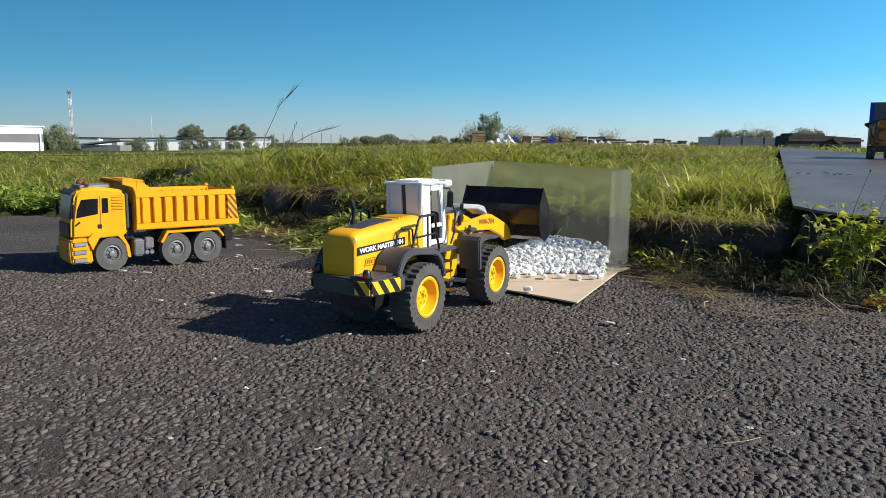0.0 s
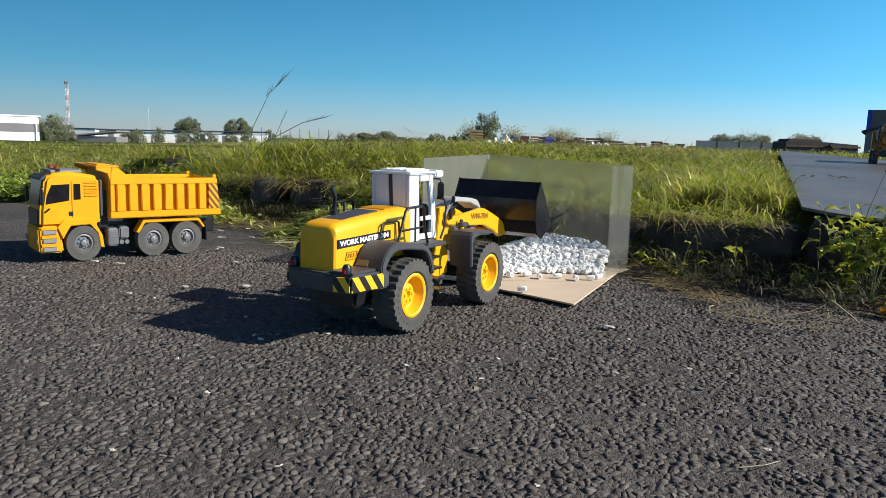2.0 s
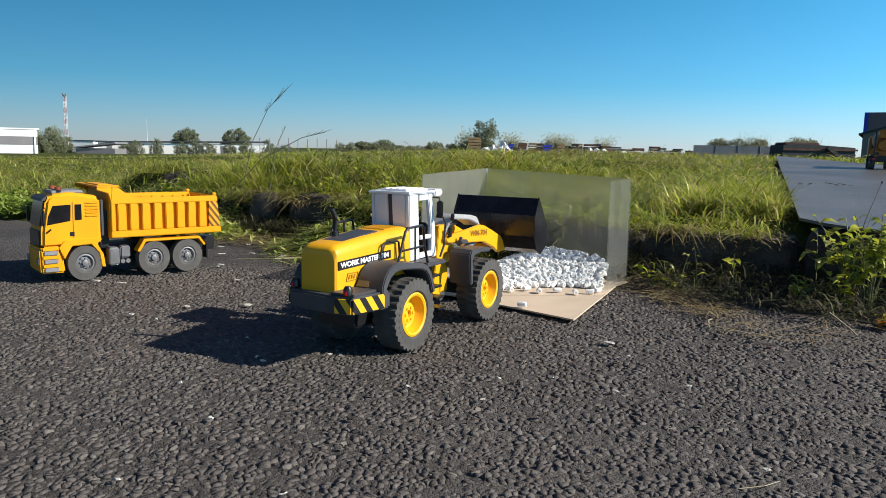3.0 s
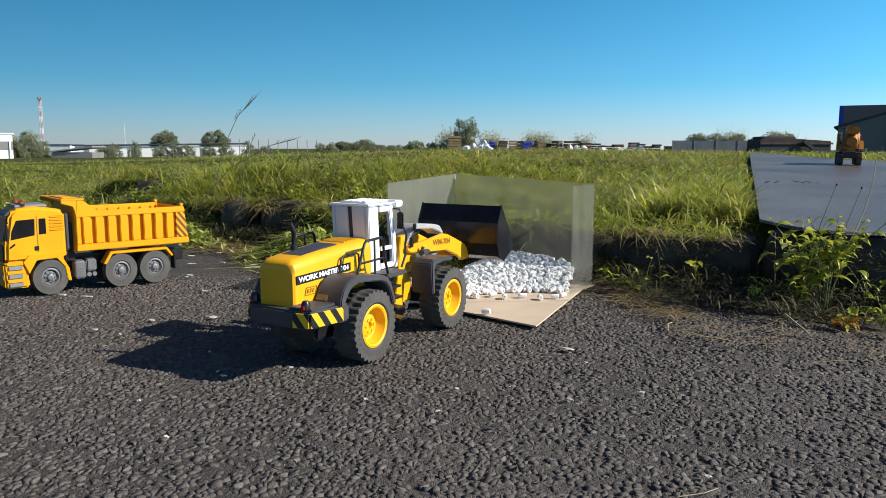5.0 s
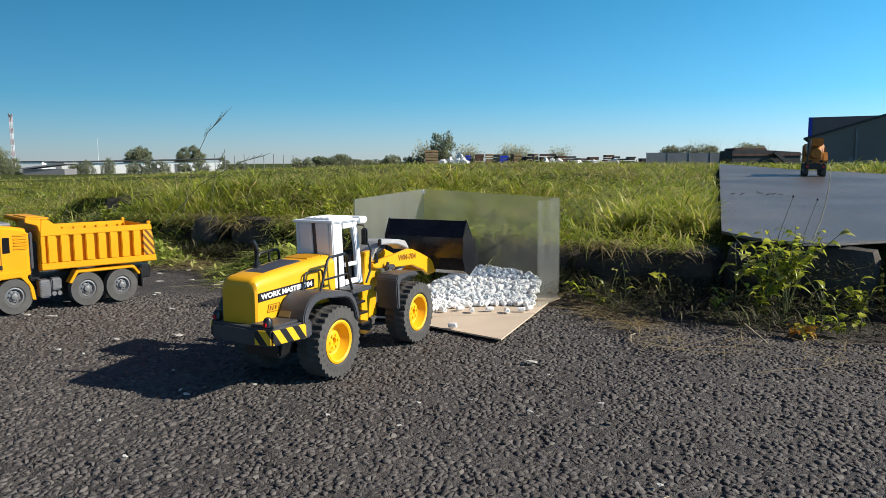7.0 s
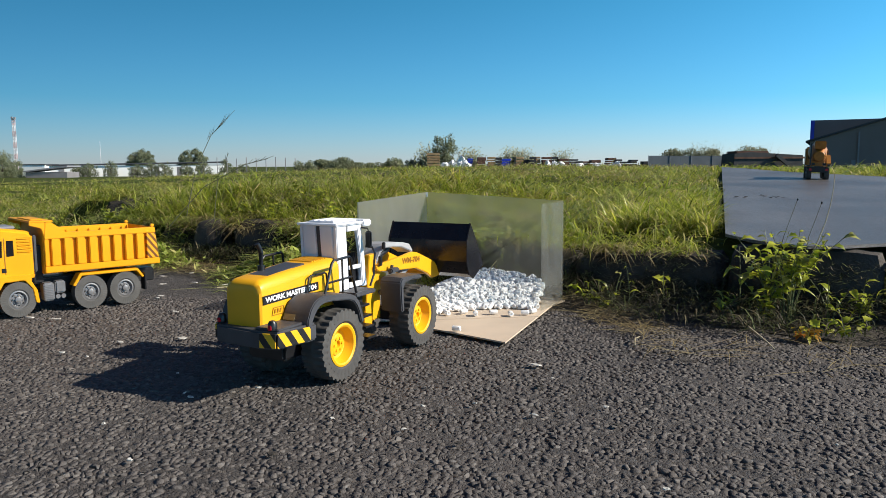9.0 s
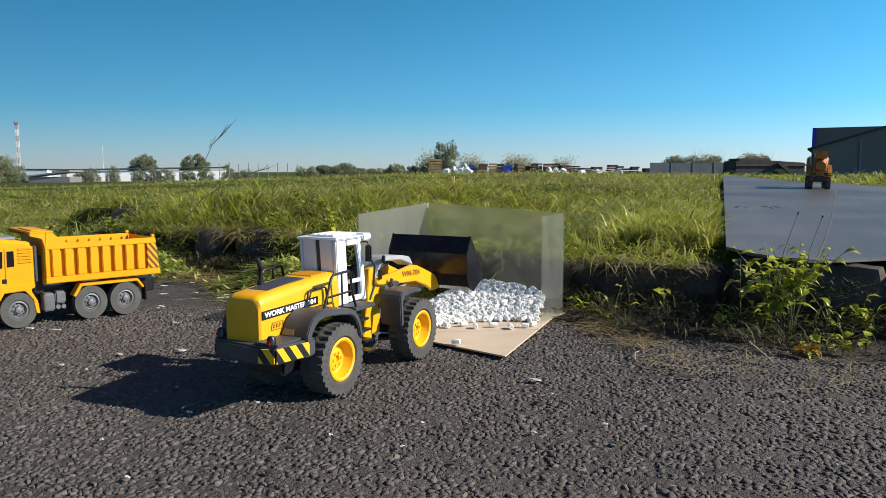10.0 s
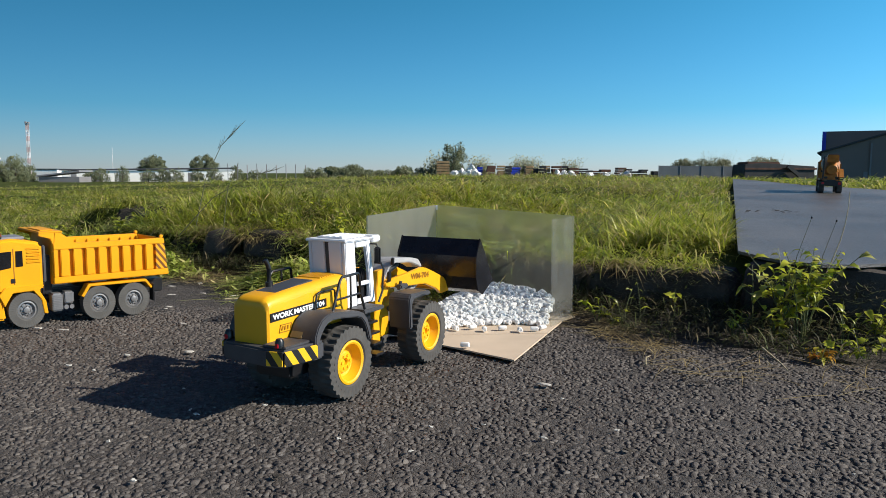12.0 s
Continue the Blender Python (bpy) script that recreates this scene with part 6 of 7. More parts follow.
def build_undergrowth():
    rng = np.random.default_rng(17)
    # pulled greens thrown down before the stone blocks
    for s0, v0, rs, rv, n, hgt, lab in ((1.605, 2.36, 0.05, 0.13, 2200, 0.085, "heap of pulled green weeds by the truck"), (1.595, 1.62, 0.06, 0.10, 2200, 0.09, "heap of pulled weeds and stems before the kerb"), (1.50, 1.52, 0.07, 0.07, 420, 0.02, "loose pulled stems trailing over the asphalt")):
        s, v = s0 + rng.normal(0, rs, n), v0 + rng.normal(0, rv, n)
        d2 = ((s - s0) / rs) ** 2 + ((v - v0) / rv) ** 2
        x, y = plan(s, v)
        z = 0.004 + 0.02 * smooth(1.6, 1.8, s) + hgt * np.exp(-0.5 * d2) * rng.random(n)
        blades = arching(rng, x, y, z, rng.uniform(0.03, 0.16, n), rng.uniform(0.0016, 0.0042, n), rng.normal(2.6, 1.3, n), rng.uniform(0.0, 0.35, n), rng.uniform(0.7, 1.4, n), rng.uniform(0.8, 1.0, n))
        k = n // 2
        leaves = scattered_leaves(rng, x[:k], y[:k], z[:k] + 0.012, rng.uniform(0.010, 0.034, k))
        np_mesh("pulled_greens", *joined(blades, leaves), M_cut, lab, "weeds")
    # stems and dry runners tangled over the bank's face
    n = 3600
    v = np.concatenate([rng.uniform(0.95, 1.85, n * 2 // 3), rng.uniform(2.26, 3.0, n // 3)])
    s = KERB_S + rng.normal(0.02, 0.05, n)
    x, y = plan(s, v)
    z = 0.02 + 0.13 * rng.random(n)
    t = arching(rng, x, y, z, rng.uniform(0.04, 0.17, n), rng.uniform(0.0012, 0.0034, n), math.atan2(-NY, -NX) + rng.normal(0, 1.3, n), rng.uniform(-0.35, 0.7, n), rng.uniform(0.3, 1.5, n), rng.uniform(0.35, 0.9, n))
    k = 1500
    lv = scattered_leaves(rng, x[:k], y[:k], z[:k] + 0.01, rng.uniform(0.008, 0.026, k))
    np_mesh("tangled_stems", *joined(t, lv), M_cut, "tangled half-dry stems over the bank's face", "weeds")
    # dark roots and dry stems hanging over the long kerb stones
    n = 1300
    v = rng.uniform(0.02, 0.95, n)
    x, y = plan(KERB_S + rng.normal(0.0, 0.025, n), v)
    keep = patchy(x * 9, y * 9, 2.0) > 0.35
    x, y = x[keep], y[keep]
    n = len(x)
    t = arching(rng, x, y, 0.055 + 0.075 * rng.random(n), rng.uniform(0.02, 0.10, n), rng.uniform(0.0010, 0.0026, n), math.atan2(-NY, -NX) + rng.normal(0, 1.0, n), rng.uniform(-0.5, 0.2, n), rng.uniform(0.5, 1.6, n), rng.uniform(0.25, 0.8, n))
    k = n // 3
    lv = scattered_leaves(rng, x[:k], y[:k], 0.05 + 0.07 * rng.random(k), rng.uniform(0.005, 0.014, k))
    np_mesh("hanging_roots", *joined(t, lv), M_litter, "dark roots and withered stems hanging over the kerb", "roots")
    # thin thatch of dry grass over the top of the blocks
    n = 1500
    v, s = rng.uniform(1.70, 2.40, n), KERB_S + 0.03 + np.abs(rng.normal(0.05, 0.07, n))
    x, y = plan(s, v)
    keep = patchy(x * 7, y * 7, 2.0) > 0.35
    x, y, s = x[keep], y[keep], s[keep]
    n = len(x)
    t = arching(rng, x, y, np.maximum(0.13, field_z(x, y)) + 0.02 * rng.random(n), rng.uniform(0.03, 0.16, n), rng.uniform(0.0010, 0.0026, n), math.atan2(-NY, -NX) + rng.normal(0.2, 1.2, n), rng.uniform(0.0, 0.5, n), rng.uniform(0.7, 1.9, n), rng.uniform(0.5, 1.0, n))
    np_mesh("dry_thatch", *t, M_straw, "thin thatch of dry grass over the stone blocks", "straw")
    # brown litter before the blocks
    n = 1500
    s, v = rng.normal(1.61, 0.06, n), rng.uniform(1.55, 2.3, n)
    x, y = plan(s, v)
    t = arching(rng, x, y, 0.003 + 0.03 * smooth(1.58, 1.84, s) + 0.006 * rng.random(n), rng.uniform(0.02, 0.11, n), rng.uniform(0.0008, 0.0024, n), rng.normal(2.55, 0.9, n), rng.uniform(0, 0.1, n), rng.uniform(0.7, 1.1, n), rng.uniform(0.8, 1.0, n))
    np_mesh("brown_straw", *t, M_straw, "brown straw trodden into the yard's edge", "straw")
    # low leafy cover along the yard's far edge
    n = 9000
    v = rng.uniform(2.9, 5.6, n)
    edge = np.maximum(1.27, KERB_S - 0.6 * (v - KERB_END))
    s = edge + 0.02 + 0.42 * rng.random(n) ** 1.4 + 0.03 * np.sin(9 * v)
    x, y = plan(s, v)
    lump = patchy(x * 3, y * 3, 2.0)
    z = np.where(v < 3.6, field_z(x, y), np.maximum(0.0, field_z(x, y) * 0.7)) + (0.015 + 0.065 * lump) * rng.random(n) ** 0.7
    lv = scattered_leaves(rng, x, y, z, rng.uniform(0.015, 0.045, n))
    np_mesh("ground_cover", *lv, M_cover, "low leafy weeds along the edge of the yard", "weeds")
    # tussocks: rank grass left of the screen, by the road and over the shaded hollow
    rank = []
    for n, sa, sb, va, vb, l0, l1 in ((4500, 2.10, 2.6, 0.42, 0.80, 0.06, 0.15), (4500, 1.88, 2.3, 2.35, 2.85, 0.08, 0.20), (5000, 1.9, 2.8, 0.8, 2.3, 0.06, 0.16)):
        m = n // 14
        ts, tv = rng.uniform(sa, sb, m), rng.uniform(va, vb, m)
        s, v = np.repeat(ts, 14) + rng.normal(0, 0.02, m * 14), np.repeat(tv, 14) + rng.normal(0, 0.02, m * 14)
        x, y = plan(s, v)
        keep = slab_edge(x, y) < -0.03
        x, y = x[keep], y[keep]
        k = len(x)
        way = (np.repeat(rng.uniform(0, 6.28, m), 14)[keep]) + rng.normal(0, 0.9, k)
        rank.append(arching(rng, x, y, field_z(x, y), rng.uniform(l0, l1, k), rng.uniform(0.0022, 0.0046, k), way, rng.uniform(0.55, 1.0, k), rng.uniform(0.3, 0.9, k), rng.uniform(0.3, 0.8, k)))
    np_mesh("rank_grass", *joined(*rank), M_grass, "rank bright green tussocks on the bank", "grass")
    # raked dry swathes further out
    dry = []
    for cx, cy, rx, n in ((0.45, 4.6, 0.15, 420), (1.08, 4.5, 0.15, 420), (0.92, 5.0, 0.10, 120), (-0.40, 3.0, 0.20, 320)):
        x, y = cx + rng.normal(0, rx, n), cy + rng.normal(0, rx * 0.9, n)
        dry.append(arching(rng, x, y, field_z(x, y) + rng.uniform(0.06, 0.12, n), rng.uniform(0.10, 0.30, n), 0.0008 * y * rng.uniform(0.6, 1.4, n), rng.normal(0.3, 0.5, n) + 3.14 * (rng.random(n) < 0.5), rng.uniform(0.05, 0.3, n), rng.uniform(0.7, 1.2, n), rng.uniform(0.8, 1.0, n)))
    np_mesh("dry_swathe", *joined(*dry), M_straw, "raked dry grass lying on the meadow", "grass")


def leaf_mesh(name, l, w, curl, teeth=0, material=None):
    """A folded pointed leaf along x."""
    bm = bmesh.new()
    n = 6
    mid = [bm.verts.new((l * k / n, 0, curl * l * math.sin(math.pi * k / n) - 0.25 * l * (k / n) ** 2)) for k in range(n + 1)]
    for side in (-1, 1):
        rim = []
        for k in range(1, n):
            f = k / n
            ww = w * math.sin(math.pi * f ** 0.8) * (1 + (0.25 * (-1) ** k if teeth else 0))
            p = mid[k].co
            rim.append(bm.verts.new((p.x, side * ww / 2, p.z + 0.18 * ww)))
        chain = [mid[0]] + rim + [mid[n]]
        for k in range(n):
            quad = [mid[k], chain[k], chain[k + 1], mid[k + 1]]
            uniq = []
            for q in quad:
                if q not in uniq:
                    uniq.append(q)
            if len(uniq) > 2:
                bm.faces.new(uniq if side > 0 else uniq[::-1])
    me = bpy.data.meshes.new(name)
    bm.to_mesh(me)
    bm.free()
    me.shade_smooth()
    me.materials.append(material or M_leaf)
    return me


def build_weeds():
    leaves = [leaf_mesh("leaf_broad", 0.042, 0.022, 0.15), leaf_mesh("leaf_toothed", 0.036, 0.024, 0.1, 1), leaf_mesh("leaf_narrow", 0.055, 0.010, 0.2), leaf_mesh("leaf_reddish", 0.034, 0.015, 0.15, 0, M_redleaf)]

    def weed(x, y, z, h, stems, n_leaf, kind, seed, label, spread=0.5, big=0.85, bare=0.2):
        rnd = random.Random(seed)
        top = thing("weed", pose(x, y, z), label, "plant", "weeds along the kerb")
        for k in range(stems):
            a, l = rnd.uniform(0, 6.28), h * rnd.uniform(0.55, 1.0)
            sp = spread * rnd.uniform(0.2, 1.0)
            pts = [Vector((sp * l * f * f * math.cos(a) + 0.008 * math.cos(a), sp * l * f * f * math.sin(a), l * f * (1 - 0.25 * sp * f))) for f in (0, 0.25, 0.5, 0.75, 1.0)]
            part("stem", tube(pts, 0.0013, 5, None, 0.4), M_stem, top)
            per = int(n_leaf * 1.15)
            for j in range(per):
                f = bare + (1 - bare) * (j + rnd.random()) / per
                i = min(3, int(f * 4))
                p = pts[i].lerp(pts[i + 1], f * 4 - i)
                m = Matrix.Translation(p) @ Euler((rnd.uniform(-0.5, 0.5), rnd.uniform(-0.9, 0.4), rnd.uniform(0, 6.28))).to_matrix().to_4x4() @ Matrix.Scale(rnd.uniform(0.35, 1.05) * big * (1.15 - 0.4 * f), 4)
                shared("leaf", leaves[3 if kind == 3 else (kind + (rnd.random() < 0.25)) % 3], m, top)

    # the large clump at the road's nose
    weed(0.700, 1.545, 0.01, 0.220, 8, 8, 1, 1, "bushy green weed with broad toothed leaves at the kerb", 0.50, 1.10, 0.42)
    weed(0.735, 1.53, 0.01, 0.240, 9, 9, 0, 21, "tall tangled weed with many pointed leaves", 0.55, 0.95, 0.45)
    weed(0.675, 1.52, 0.01, 0.135, 5, 6, 1, 22, "leafy weed with pale lower leaves beside the kerb", 0.8, 1.0)
    weed(0.655, 1.60, 0.03, 0.165, 1, 4, 0, 3, "single upright stem with large bright leaves", 0.25, 1.35)
    weed(0.80, 1.50, 0.01, 0.13, 4, 4, 2, 4, "narrow-leaved weed against the kerb", 0.9, 0.9)
    weed(0.865, 1.50, 0.01, 0.115, 5, 5, 1, 24, "loose green weed below the road edge", 0.9, 0.9)
    weed(0.72, 1.515, 0.01, 0.200, 7, 8, 1, 43, "upright leafy weed crowding the road's nose", 0.6, 0.95, 0.4)
    weed(0.60, 1.56, 0.01, 0.075, 5, 5, 2, 23, "thin dark weed on the shaded soil", 1.1, 0.7)
    weed(0.745, 1.41, 0.005, 0.035, 4, 3, 1, 5, "low rosette of yellow green leaves on the soil", 1.2, 0.9)
    weed(0.700, 1.385, 0.004, 0.028, 8, 4, 3, 31, "low yellow and red rosette at the soil edge", 1.4)
    weed(0.79, 1.40, 0.005, 0.05, 4, 4, 1, 6, "low rosette of bright green leaves on the soil", 1.2, 0.9)
    weed(0.405, 1.735, 0.01, 0.085, 2, 3, 1, 7, "small pale weed growing from the kerb joint", 0.5, 1.0)
    weed(0.515, 1.695, 0.02, 0.075, 1, 4, 1, 8, "small bright weed against the dark kerb", 0.3, 0.95)
    weed(0.350, 1.73, 0.008, 0.055, 5, 4, 2, 9, "spiky small weed at the screen's corner", 1.2, 0.9)
    weed(0.385, 1.69, 0.008, 0.04, 3, 3, 1, 10, "low broad-leaved seedling on the soil", 1.0, 1.1)
    weed(0.455, 1.74, 0.01, 0.105, 1, 4, 2, 25, "thin upright weed before the kerb stones", 0.15, 0.6)
    # by the dug-out blocks
    weed(-1.06, 2.84, 0.01, 0.10, 7, 8, 1, 11, "leafy weed at the kerb's end", 0.9)
    weed(-0.98, 2.80, 0.02, 0.17, 2, 9, 2, 12, "upright pale weed beside the stone block", 0.25, 0.8)
    weed(-0.68, 2.66, 0.02, 0.10, 4, 7, 1, 16, "pale green weed between the stone blocks", 0.7, 0.8)
    weed(-0.47, 2.42, 0.01, 0.07, 6, 7, 2, 13, "pulled weeds wilting against the kerb", 1.2)
    weed(-0.40, 2.27, 0.01, 0.06, 7, 7, 1, 15, "pulled pale green weeds heaped before the kerb", 1.4)
    for k, v in enumerate((1.04, 1.2, 1.5, 2.5)):
        rnd = random.Random(150 + k)
        x, y = plan(KERB_S - rnd.uniform(0.02, 0.12), v)
        weed(x, y, 0.01, rnd.uniform(0.06, 0.11), rnd.randint(3, 6), 5, (2, 1, 2)[k % 3], 200 + k, "tangled weed growing against the dark kerb stones", rnd.uniform(0.4, 0.9))
    for k in range(14):
        rnd = random.Random(350 + k)
        x, y = plan(KERB_S + rnd.uniform(0.03, 0.4), rnd.uniform(0.9, 3.0))
        weed(x, y, float(field_z(x, y)), rnd.uniform(0.07, 0.15), rnd.randint(4, 8), 7, (2, 0)[k % 2], 400 + k, "leafy weed among the grass of the bank", rnd.uniform(0.5, 1.0))
    for k in range(12):
        rnd = random.Random(50 + k)
        v = 2.75 + 0.16 * k
        x, y = plan(max(1.34, KERB_S - 0.6 * (v - KERB_END)) + rnd.uniform(-0.02, 0.15), v)
        weed(x, y, float(field_z(x, y)) if v < 3.05 else 0.015, rnd.uniform(0.06, 0.12), 7, 6, k % 2, 60 + k, "low leafy weed at the edge of the yard", 0.9)


def stalk(points, r, seed, label, head=0.12, branches=9, material=None):
    rnd = random.Random(seed)
    top = thing("grass_stalk", Matrix.Translation(points[0]), label, "grass stalk")
    pts = [Vector(p) - Vector(points[0]) for p in points]
    part("stem", tube(pts, r, 6, None, 0.5), material or M_drystem, top)
    bm = bmesh.new()
    if head:
        a, d = pts[-1], (pts[-1] - pts[-2]).normalized()
        for k in range(branches):
            p = a - d * head * (1 - k / branches)
            q = Vector((rnd.uniform(-0.7, 0.7), rnd.uniform(-0.4, 0.4), rnd.uniform(0.2, 0.7)))
            tube([p, p + (d + q * 0.6) * head * 0.12, p + (d * 1.4 + q) * head * 0.2], r * 0.65, 5, bm, 0.4)
        part("seed_head", bm, material or M_drystem, top)
        if head < 0.01:
            bud = bmesh.new()
            bmesh.ops.create_icosphere(bud, subdivisions=2, radius=0.0021, matrix=Matrix.Translation(a) @ Matrix.Diagonal((1, 1, 1.35, 1)))
            part("bud", bud, M_black, top, "dark seed bud", smooth=True)


build_grass()
build_undergrowth()
build_weeds()
stalk([(-0.93, 2.7, 0.16), (-0.89, 2.7, 0.33), (-0.83, 2.7, 0.45), (-0.765, 2.7, 0.515)], 0.0016, 1, "tall leaning grass stalk with a seed head", 0.11, 13, M_darkstem)
stalk([(-0.92, 2.5, 0.14), (-0.80, 2.5, 0.27), (-0.66, 2.5, 0.345), (-0.58, 2.5, 0.365)], 0.0018, 2, "bent grass stalk with a thin seed head", 0.08, 6, M_darkstem)
stalk([(-0.80, 2.6, 0.15), (-0.78, 2.6, 0.30), (-0.74, 2.6, 0.385)], 0.0014, 3, "upright thin grass stalk", 0.05, 4, M_darkstem)
stalk([(0.73, 1.60, 0.10), (0.745, 1.60, 0.18), (0.772, 1.60, 0.262)], 0.0009, 4, "thin dry stem with a small seed head", 0.008, 4, M_darkstem)
stalk([(0.795, 1.60, 0.10), (0.80, 1.60, 0.18), (0.825, 1.60, 0.255)], 0.0009, 5, "thin dry stem with a small seed head", 0.008, 4, M_darkstem)
stalk([(0.778, 1.58, 0.10), (0.797, 1.58, 0.140), (0.812, 1.58, 0.178), (0.825, 1.58, 0.215), (0.833, 1.58, 0.25), (0.838, 1.58, 0.286), (0.839, 1.58, 0.318)], 0.0013, 6, "pale bare curved stem", 0)


# ---- small things on the asphalt ----
def build_debris():
    rng = np.random.default_rng(9)
    # rough binder with worn-down stones, narrow joints and pits
    ny, nx = 440, 440
    yy = 0.40 * (1.95 / 0.40) ** (np.arange(ny) / (ny - 1))
    uu = np.linspace(-0.80, 0.74, nx)
    y = np.repeat(yy[:, None], nx, 1)
    x = uu[None] * (y + 0.15)
    x, y = x + rng.normal(0, 0.0004, x.shape), y + rng.normal(0, 0.0004, x.shape)
    table = rng.random((1024, 1024, 6)).astype(np.float32)

    def cells(x, y, size):
        wx, wy = x + 0.22 * size * np.sin(1.17 / size * y + 4 * x), y + 0.22 * size * np.sin(1.1 / size * x)
        gx, gy = np.floor(wx / size).astype(int), np.floor(wy / size).astype(int)
        f1, f2 = np.full(x.shape, 9.0), np.full(x.shape, 9.0)
        pick = np.zeros(x.shape + (6,), np.float32)
        ox, oy = np.zeros(x.shape), np.zeros(x.shape)
        for i in (-1, 0, 1):
            for j in (-1, 0, 1):
                c = table[(gx + i) % 1024, (gy + j) % 1024]
                rx, ry = wx / size - (gx + i + c[..., 0]), wy / size - (gy + j + c[..., 1])
                d = np.hypot(rx * (0.8 + 0.4 * c[..., 5]), ry) - 0.30 * c[..., 2]
                closer = d < f1
                f2 = np.where(closer, f1, np.minimum(f2, d))
                f1 = np.where(closer, d, f1)
                pick[closer] = c[closer]
                ox, oy = np.where(closer, rx, ox), np.where(closer, ry, oy)
        return f2 - f1, pick, ox, oy

    gap, c, ox, oy = cells(x, y, 0.0088)
    gap2, c2, ox2, oy2 = cells(x + 3.1, y + 1.7, 0.0044)
    worn = patchy(x * 9, y * 9, 2.3)
    stone = smooth(0.0, 0.13, gap) * (0.72 + 0.28 * c[..., 3]) + 0.26 * (c[..., 4] - 0.5) * ox + 0.26 * (c[..., 2] - 0.5) * oy
    grit = smooth(0.02, 0.3, gap2) * (0.2 + 0.55 * c2[..., 3])
    h = np.where(c[..., 5] < 0.20, 0.5 * grit, np.maximum(stone, 0.25 * grit))
    h = h * (0.75 + 0.25 * worn) + rng.normal(0, 0.07, h.shape)
    s = NX * x + NY * y
    fade = (1 - smooth(1.56, 1.66, s)) * (1 - smooth(1.6, 1.94, y)) * smooth(0.40, 0.42, y)
    z = -0.0066 + fade * (0.0026 + 0.0034 * np.clip(h, 0, 1.2) * (0.4 + 0.6 * patchy(x * 14, y * 14, 2.0)))
    idx = np.arange(ny * nx).reshape(ny, nx)
    q = np.stack([idx[:-1, :-1], idx[:-1, 1:], idx[1:, 1:], idx[1:, :-1]], -1)[s[1:, 1:] < 1.68]
    used = np.unique(q)
    remap = np.full(ny * nx, -1)
    remap[used] = np.arange(len(used))
    q = remap[q]
    v = np.stack([x.ravel(), y.ravel(), z.ravel()], 1)[used]
    np_mesh("asphalt_crust", v, np.concatenate([q[:, [0, 1, 2]], q[:, [0, 2, 3]]]), M_crust, "rough dark binder of the worn asphalt", "asphalt")
    # angular worn stones, fitted side by side with narrow sunken joints
    cell = 0.0061
    sites = {}
    for gy in range(int(0.38 / cell), int(2.06 / cell)):
        jit = rng.random((int(2.9 / cell), 4))
        for gx in range(int(-1.80 / cell), int(1.02 / cell)):
            a, b, c, d = jit[gx - int(-1.80 / cell)]
            x, y = (gx + 0.5 + 0.94 * (a - 0.5)) * cell, (gy + 0.5 + 0.94 * (b - 0.5)) * cell
            if c > 0.42 and NX * x + NY * y < 1.67 and -0.80 * (y + 0.15) < x < 0.74 * (y + 0.15):
                sites[gx, gy] = (x, y, 0.25 * cell * cell * d)
    ring = sorted(((i, j) for i in range(-3, 4) for j in range(-3, 4) if (i or j) and i * i + j * j < 11), key=lambda q: q[0] ** 2 + q[1] ** 2)
    verts, tris = [], []
    rs = random.Random(77)
    for (gx, gy), (x, y, w) in sites.items():
        big = 1.15 * cell
        poly = [(-big, -big * 0.5), (-big * 0.4, -big), (big * 0.5, -big), (big, -big * 0.3), (big, big * 0.6), (big * 0.3, big), (-big * 0.6, big), (-big, big * 0.4)]
        joint = rs.uniform(0.0, 0.0005)
        for i, j in ring:
            other = sites.get((gx + i, gy + j))
            if other is None:
                continue
            dx, dy = other[0] - x, other[1] - y
            d = math.hypot(dx, dy)
            nx_, ny_ = dx / d, dy / d
            lim = d / 2 + (w - other[2]) / (2 * d) - joint
            side = [px * nx_ + py * ny_ - lim for px, py in poly]
            if max(side) <= 0:
                continue
            cut = []
            for k in range(len(poly)):
                p, q, a, b = poly[k - 1], poly[k], side[k - 1], side[k]
                if (a <= 0) != (b <= 0):
                    f = a / (a - b)
                    cut.append((p[0] + (q[0] - p[0]) * f, p[1] + (q[1] - p[1]) * f))
                if b <= 0:
                    cut.append(q)
            poly = cut
            if len(poly) < 3:
                break
        if len(poly) < 3:
            continue
        if rs.random() < 0.24:
            continue
        poly = [(px + rs.uniform(-0.0006, 0.0006), py + rs.uniform(-0.0006, 0.0006)) for px, py in poly]
        s1 = NX * x + NY * y
        fade = min(1.0, max(0.0, (1.66 - s1) / 0.10)) * min(1.0, max(0.0, (2.03 - y) / 0.25))
        level = rs.uniform(-0.0022, -0.0009) - (0.0016 if rs.random() < 0.14 else 0.0) + 0.0008 * math.sin(31 * x + 5 * math.sin(23 * y)) * math.sin(29 * y)
        level = -0.0066 + (level + 0.0066) * fade
        tx, ty = rs.gauss(0, 0.12), rs.gauss(0, 0.12)
        inset = rs.uniform(0.76, 0.97)
        base, k = len(verts), len(poly)
        verts += [(x + px, y + py, -0.0062) for px, py in poly]
        verts += [(x + px * inset, y + py * inset, level + tx * px + ty * py + rs.uniform(-0.0006, 0.0004)) for px, py in poly]
        verts.append((x + rs.uniform(-0.0015, 0.0015), y + rs.uniform(-0.0015, 0.0015), level + rs.uniform(-0.0006, 0.0006)))
        for a in range(k):
            b = (a + 1) % k
            tris += [(base + a, base + b, base + k + b), (base + a, base + k + b, base + k + a), (base + k + a, base + k + b, base + 2 * k)]
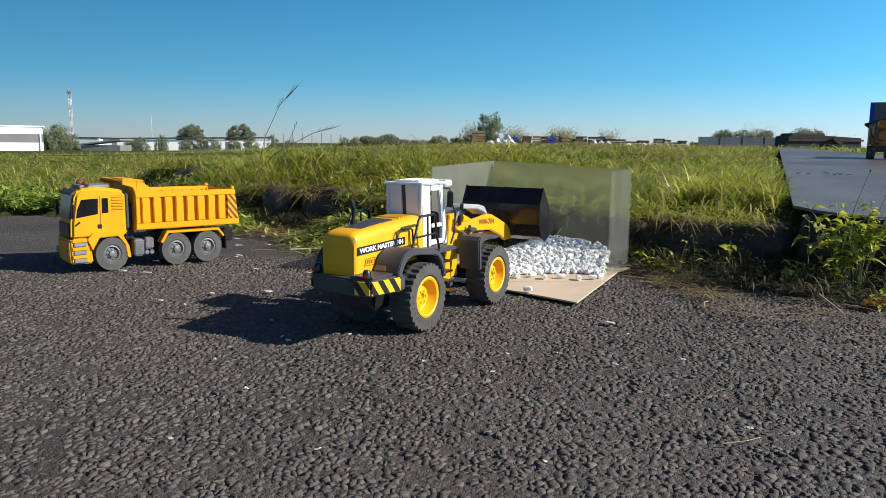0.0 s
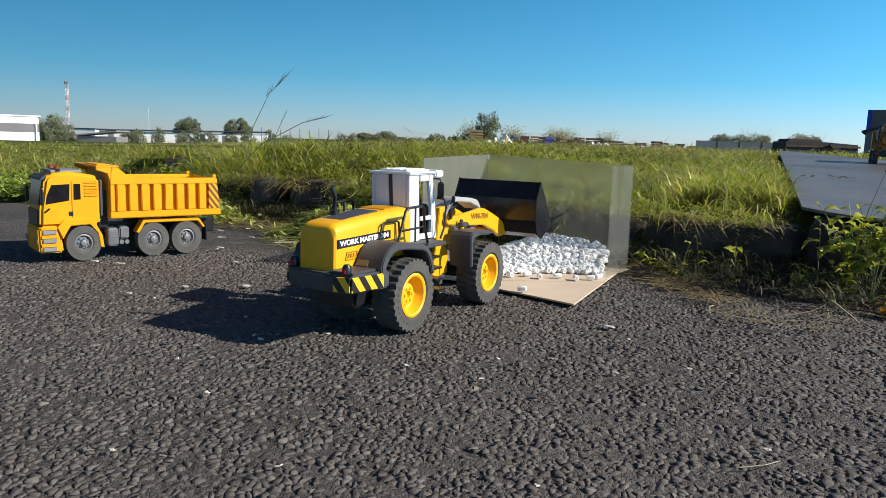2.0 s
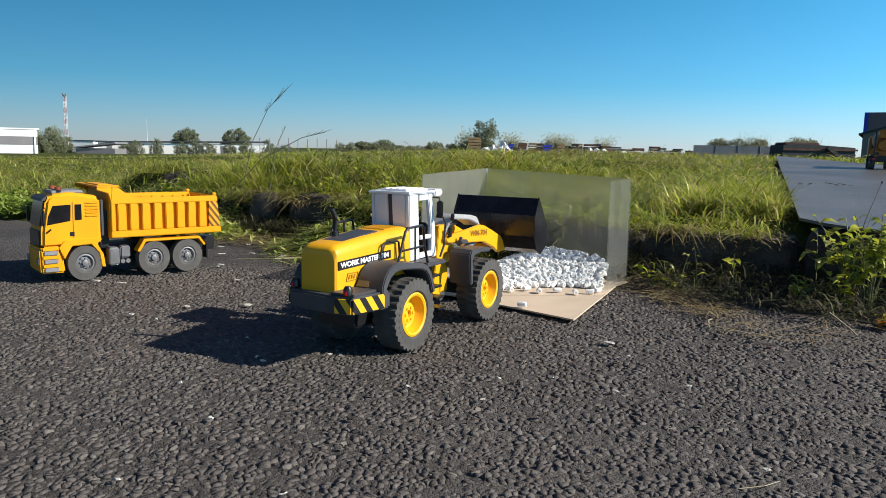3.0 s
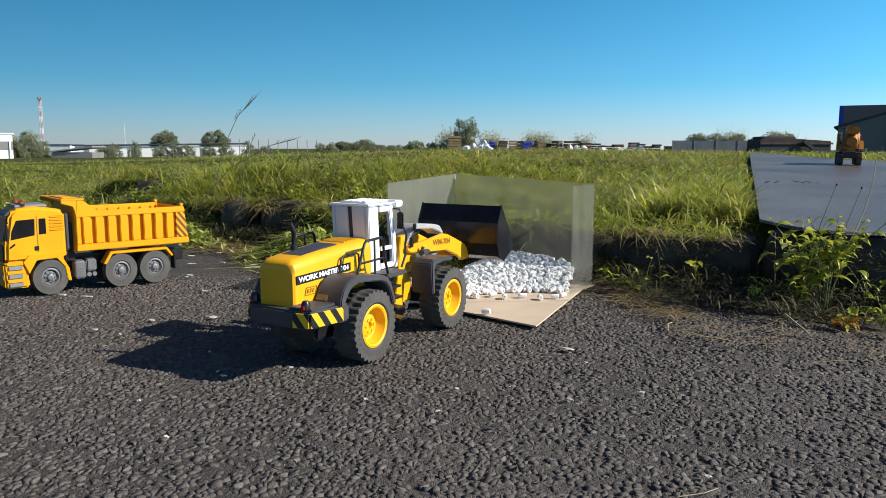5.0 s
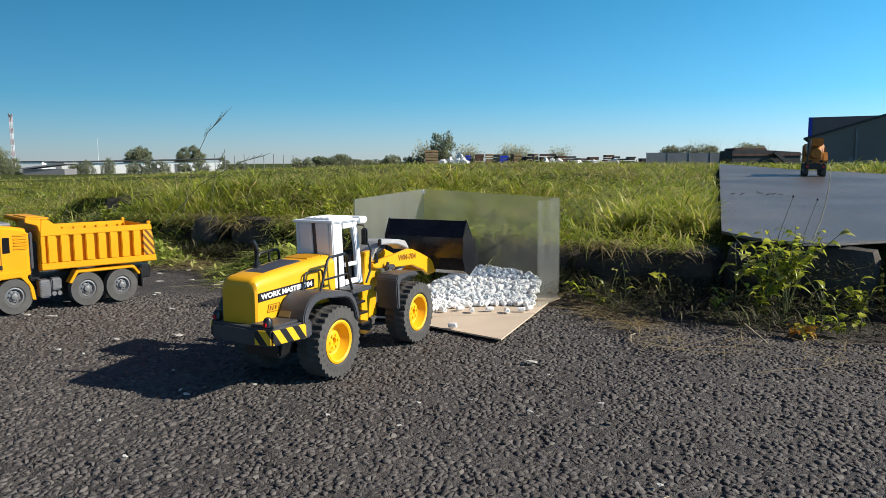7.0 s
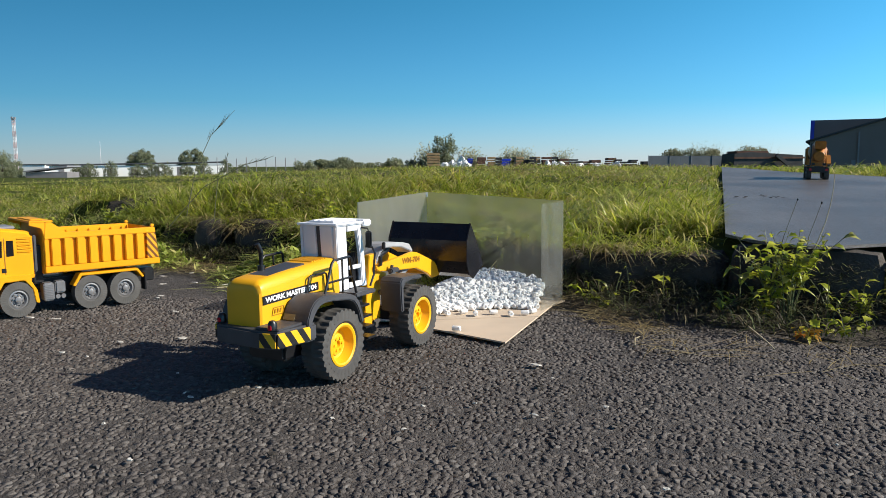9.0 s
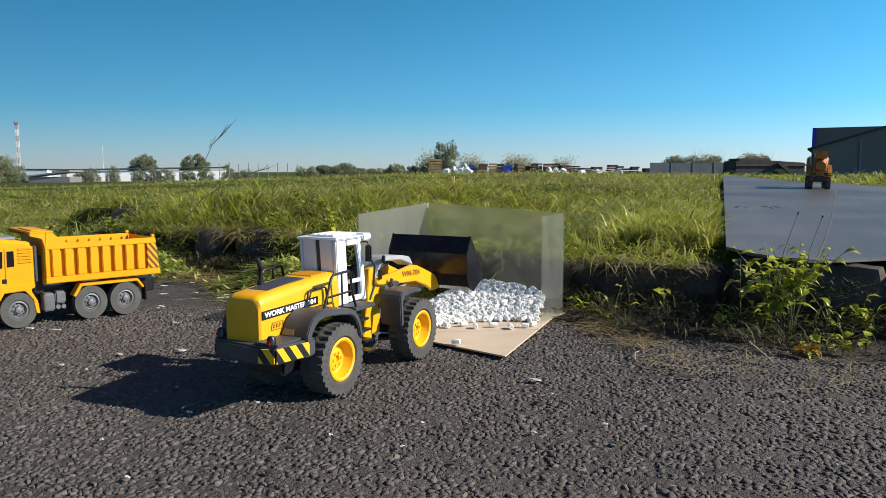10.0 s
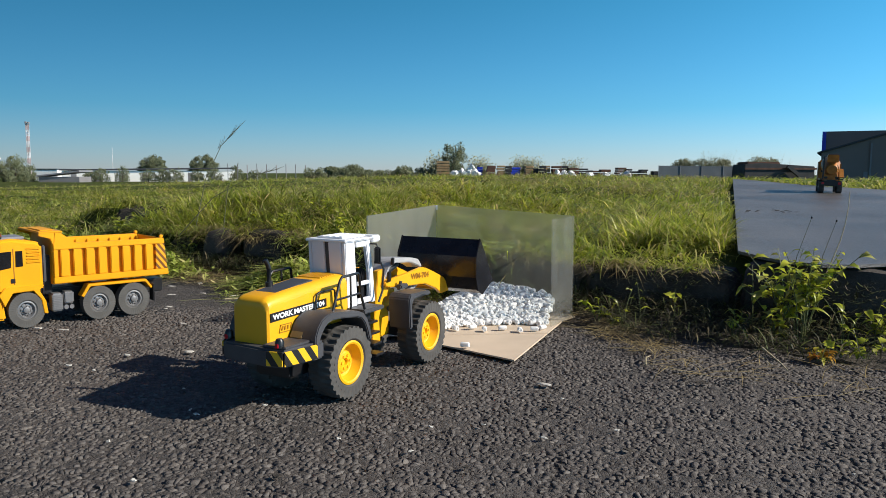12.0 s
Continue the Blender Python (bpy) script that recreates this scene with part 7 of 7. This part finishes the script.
    np_mesh("aggregate", verts, tris, M_aggregate, "coarse worn stones of the dark asphalt surface", "asphalt")

    rnd = random.Random(3)

    def chip(x, y, l, w, name="paper_scrap", label="small white scrap lying on the asphalt", material=None, z=0.004):
        bm = bmesh.new()
        m = 7
        ring = [bm.verts.new((l / 2 * math.cos(6.283 * k / m) * rnd.uniform(0.7, 1.2), w / 2 * math.sin(6.283 * k / m) * rnd.uniform(0.7, 1.2), rnd.uniform(-0.001, 0.001))) for k in range(m)]
        fc = bm.faces.new(ring)
        out = bmesh.ops.extrude_face_region(bm, geom=[fc])
        for q in out["geom"]:
            if isinstance(q, bmesh.types.BMVert):
                q.co.z += 0.0012
                q.co.x *= 0.85
                q.co.y *= 0.85
        ob = part(name, bm, material or M_paper)
        ob.matrix_basis = pose(x, y, z, 0, 0, rnd.uniform(-30, 30))
        tagged(ob, label, "litter", "scraps on the asphalt")

    for x, y, l in ((0.159, 1.219, 0.026), (-0.368, 1.054, 0.011), (-0.692, 1.322, 0.014), (0.124, 0.969, 0.013), (-0.51, 1.43, 0.024), (0.228, 1.0, 0.008), (-0.62, 1.40, 0.016), (-0.28, 1.10, 0.010)):
        chip(x, y, l, l * 0.55)
    for k in range(26):
        x, y = rnd.uniform(-1.0, -0.20), rnd.uniform(1.55, 2.45)
        if NX * x + NY * y < 1.62:
            chip(x, y, rnd.uniform(0.012, 0.034), rnd.uniform(0.006, 0.014))
    for k in range(16):
        y = rnd.uniform(0.6, 1.5)
        x = rnd.uniform(-0.6, 0.6) * y
        chip(x, y, rnd.uniform(0.004, 0.009), rnd.uniform(0.003, 0.006))
    chip(0.424, 1.234, 0.030, 0.012, "soil_crumb", "dry brown crumpled leaf on the asphalt", M_soil, 0.004)
    for x, y in ((0.227, 0.93), (0.02, 0.87), (0.15, 1.1), (-0.2, 0.84)):
        chip(x, y, 0.014, 0.010, "soil_crumb", "small brown lump of soil on the asphalt", M_soil, 0.003)

    for k in range(16):
        x, y = 1.17 + 0.22 * rnd.random(), 2.96 + 0.20 * rnd.random()
        if slab_edge(x, y) > 0.05:
            chip(x, y, rnd.uniform(0.008, 0.028), rnd.uniform(0.006, 0.016), "soil_crumb", "dark crumb of soil on the smooth road", M_soil, float(slab_z(x, y)) + 0.004)

    def twig(points, r, label, material=None):
        ob = part("twig", tube(points, r, 6, None, 0.5), material or M_drystem)
        tagged(ob, label, "twig", "twigs on the asphalt")

    twig([(0.36, 1.35, 0.004), (0.37, 1.385, 0.009), (0.385, 1.41, 0.006)], 0.0018, "short pale twig on the asphalt")
    twig([(0.40, 1.26, 0.004), (0.46, 1.31, 0.010), (0.54, 1.36, 0.012), (0.585, 1.40, 0.018)], 0.0012, "dark thin twig at the verge", M_bark)
    twig([(0.585, 1.38, 0.03), (0.60, 1.33, 0.012), (0.605, 1.315, 0.004)], 0.0020, "short pale twig leaning on the soil")
    twig([(0.19, 0.692, 0.004), (0.215, 0.696, 0.006), (0.235, 0.712, 0.004)], 0.0006, "curled dry grass stem on the asphalt")
    twig([(-0.62, 2.02, 0.006), (-0.52, 2.04, 0.009), (-0.40, 2.09, 0.012)], 0.0030, "long pale stick on the asphalt")
    twig([(-0.42, 1.86, 0.005), (-0.34, 1.93, 0.02), (-0.27, 2.0, 0.03)], 0.0022, "pulled green stem on the asphalt")
    twig([(-0.52, 2.36, 0.02), (-0.47, 2.28, 0.07), (-0.42, 2.26, 0.115)], 0.0016, "pale straw leaning on the kerb")


build_debris()
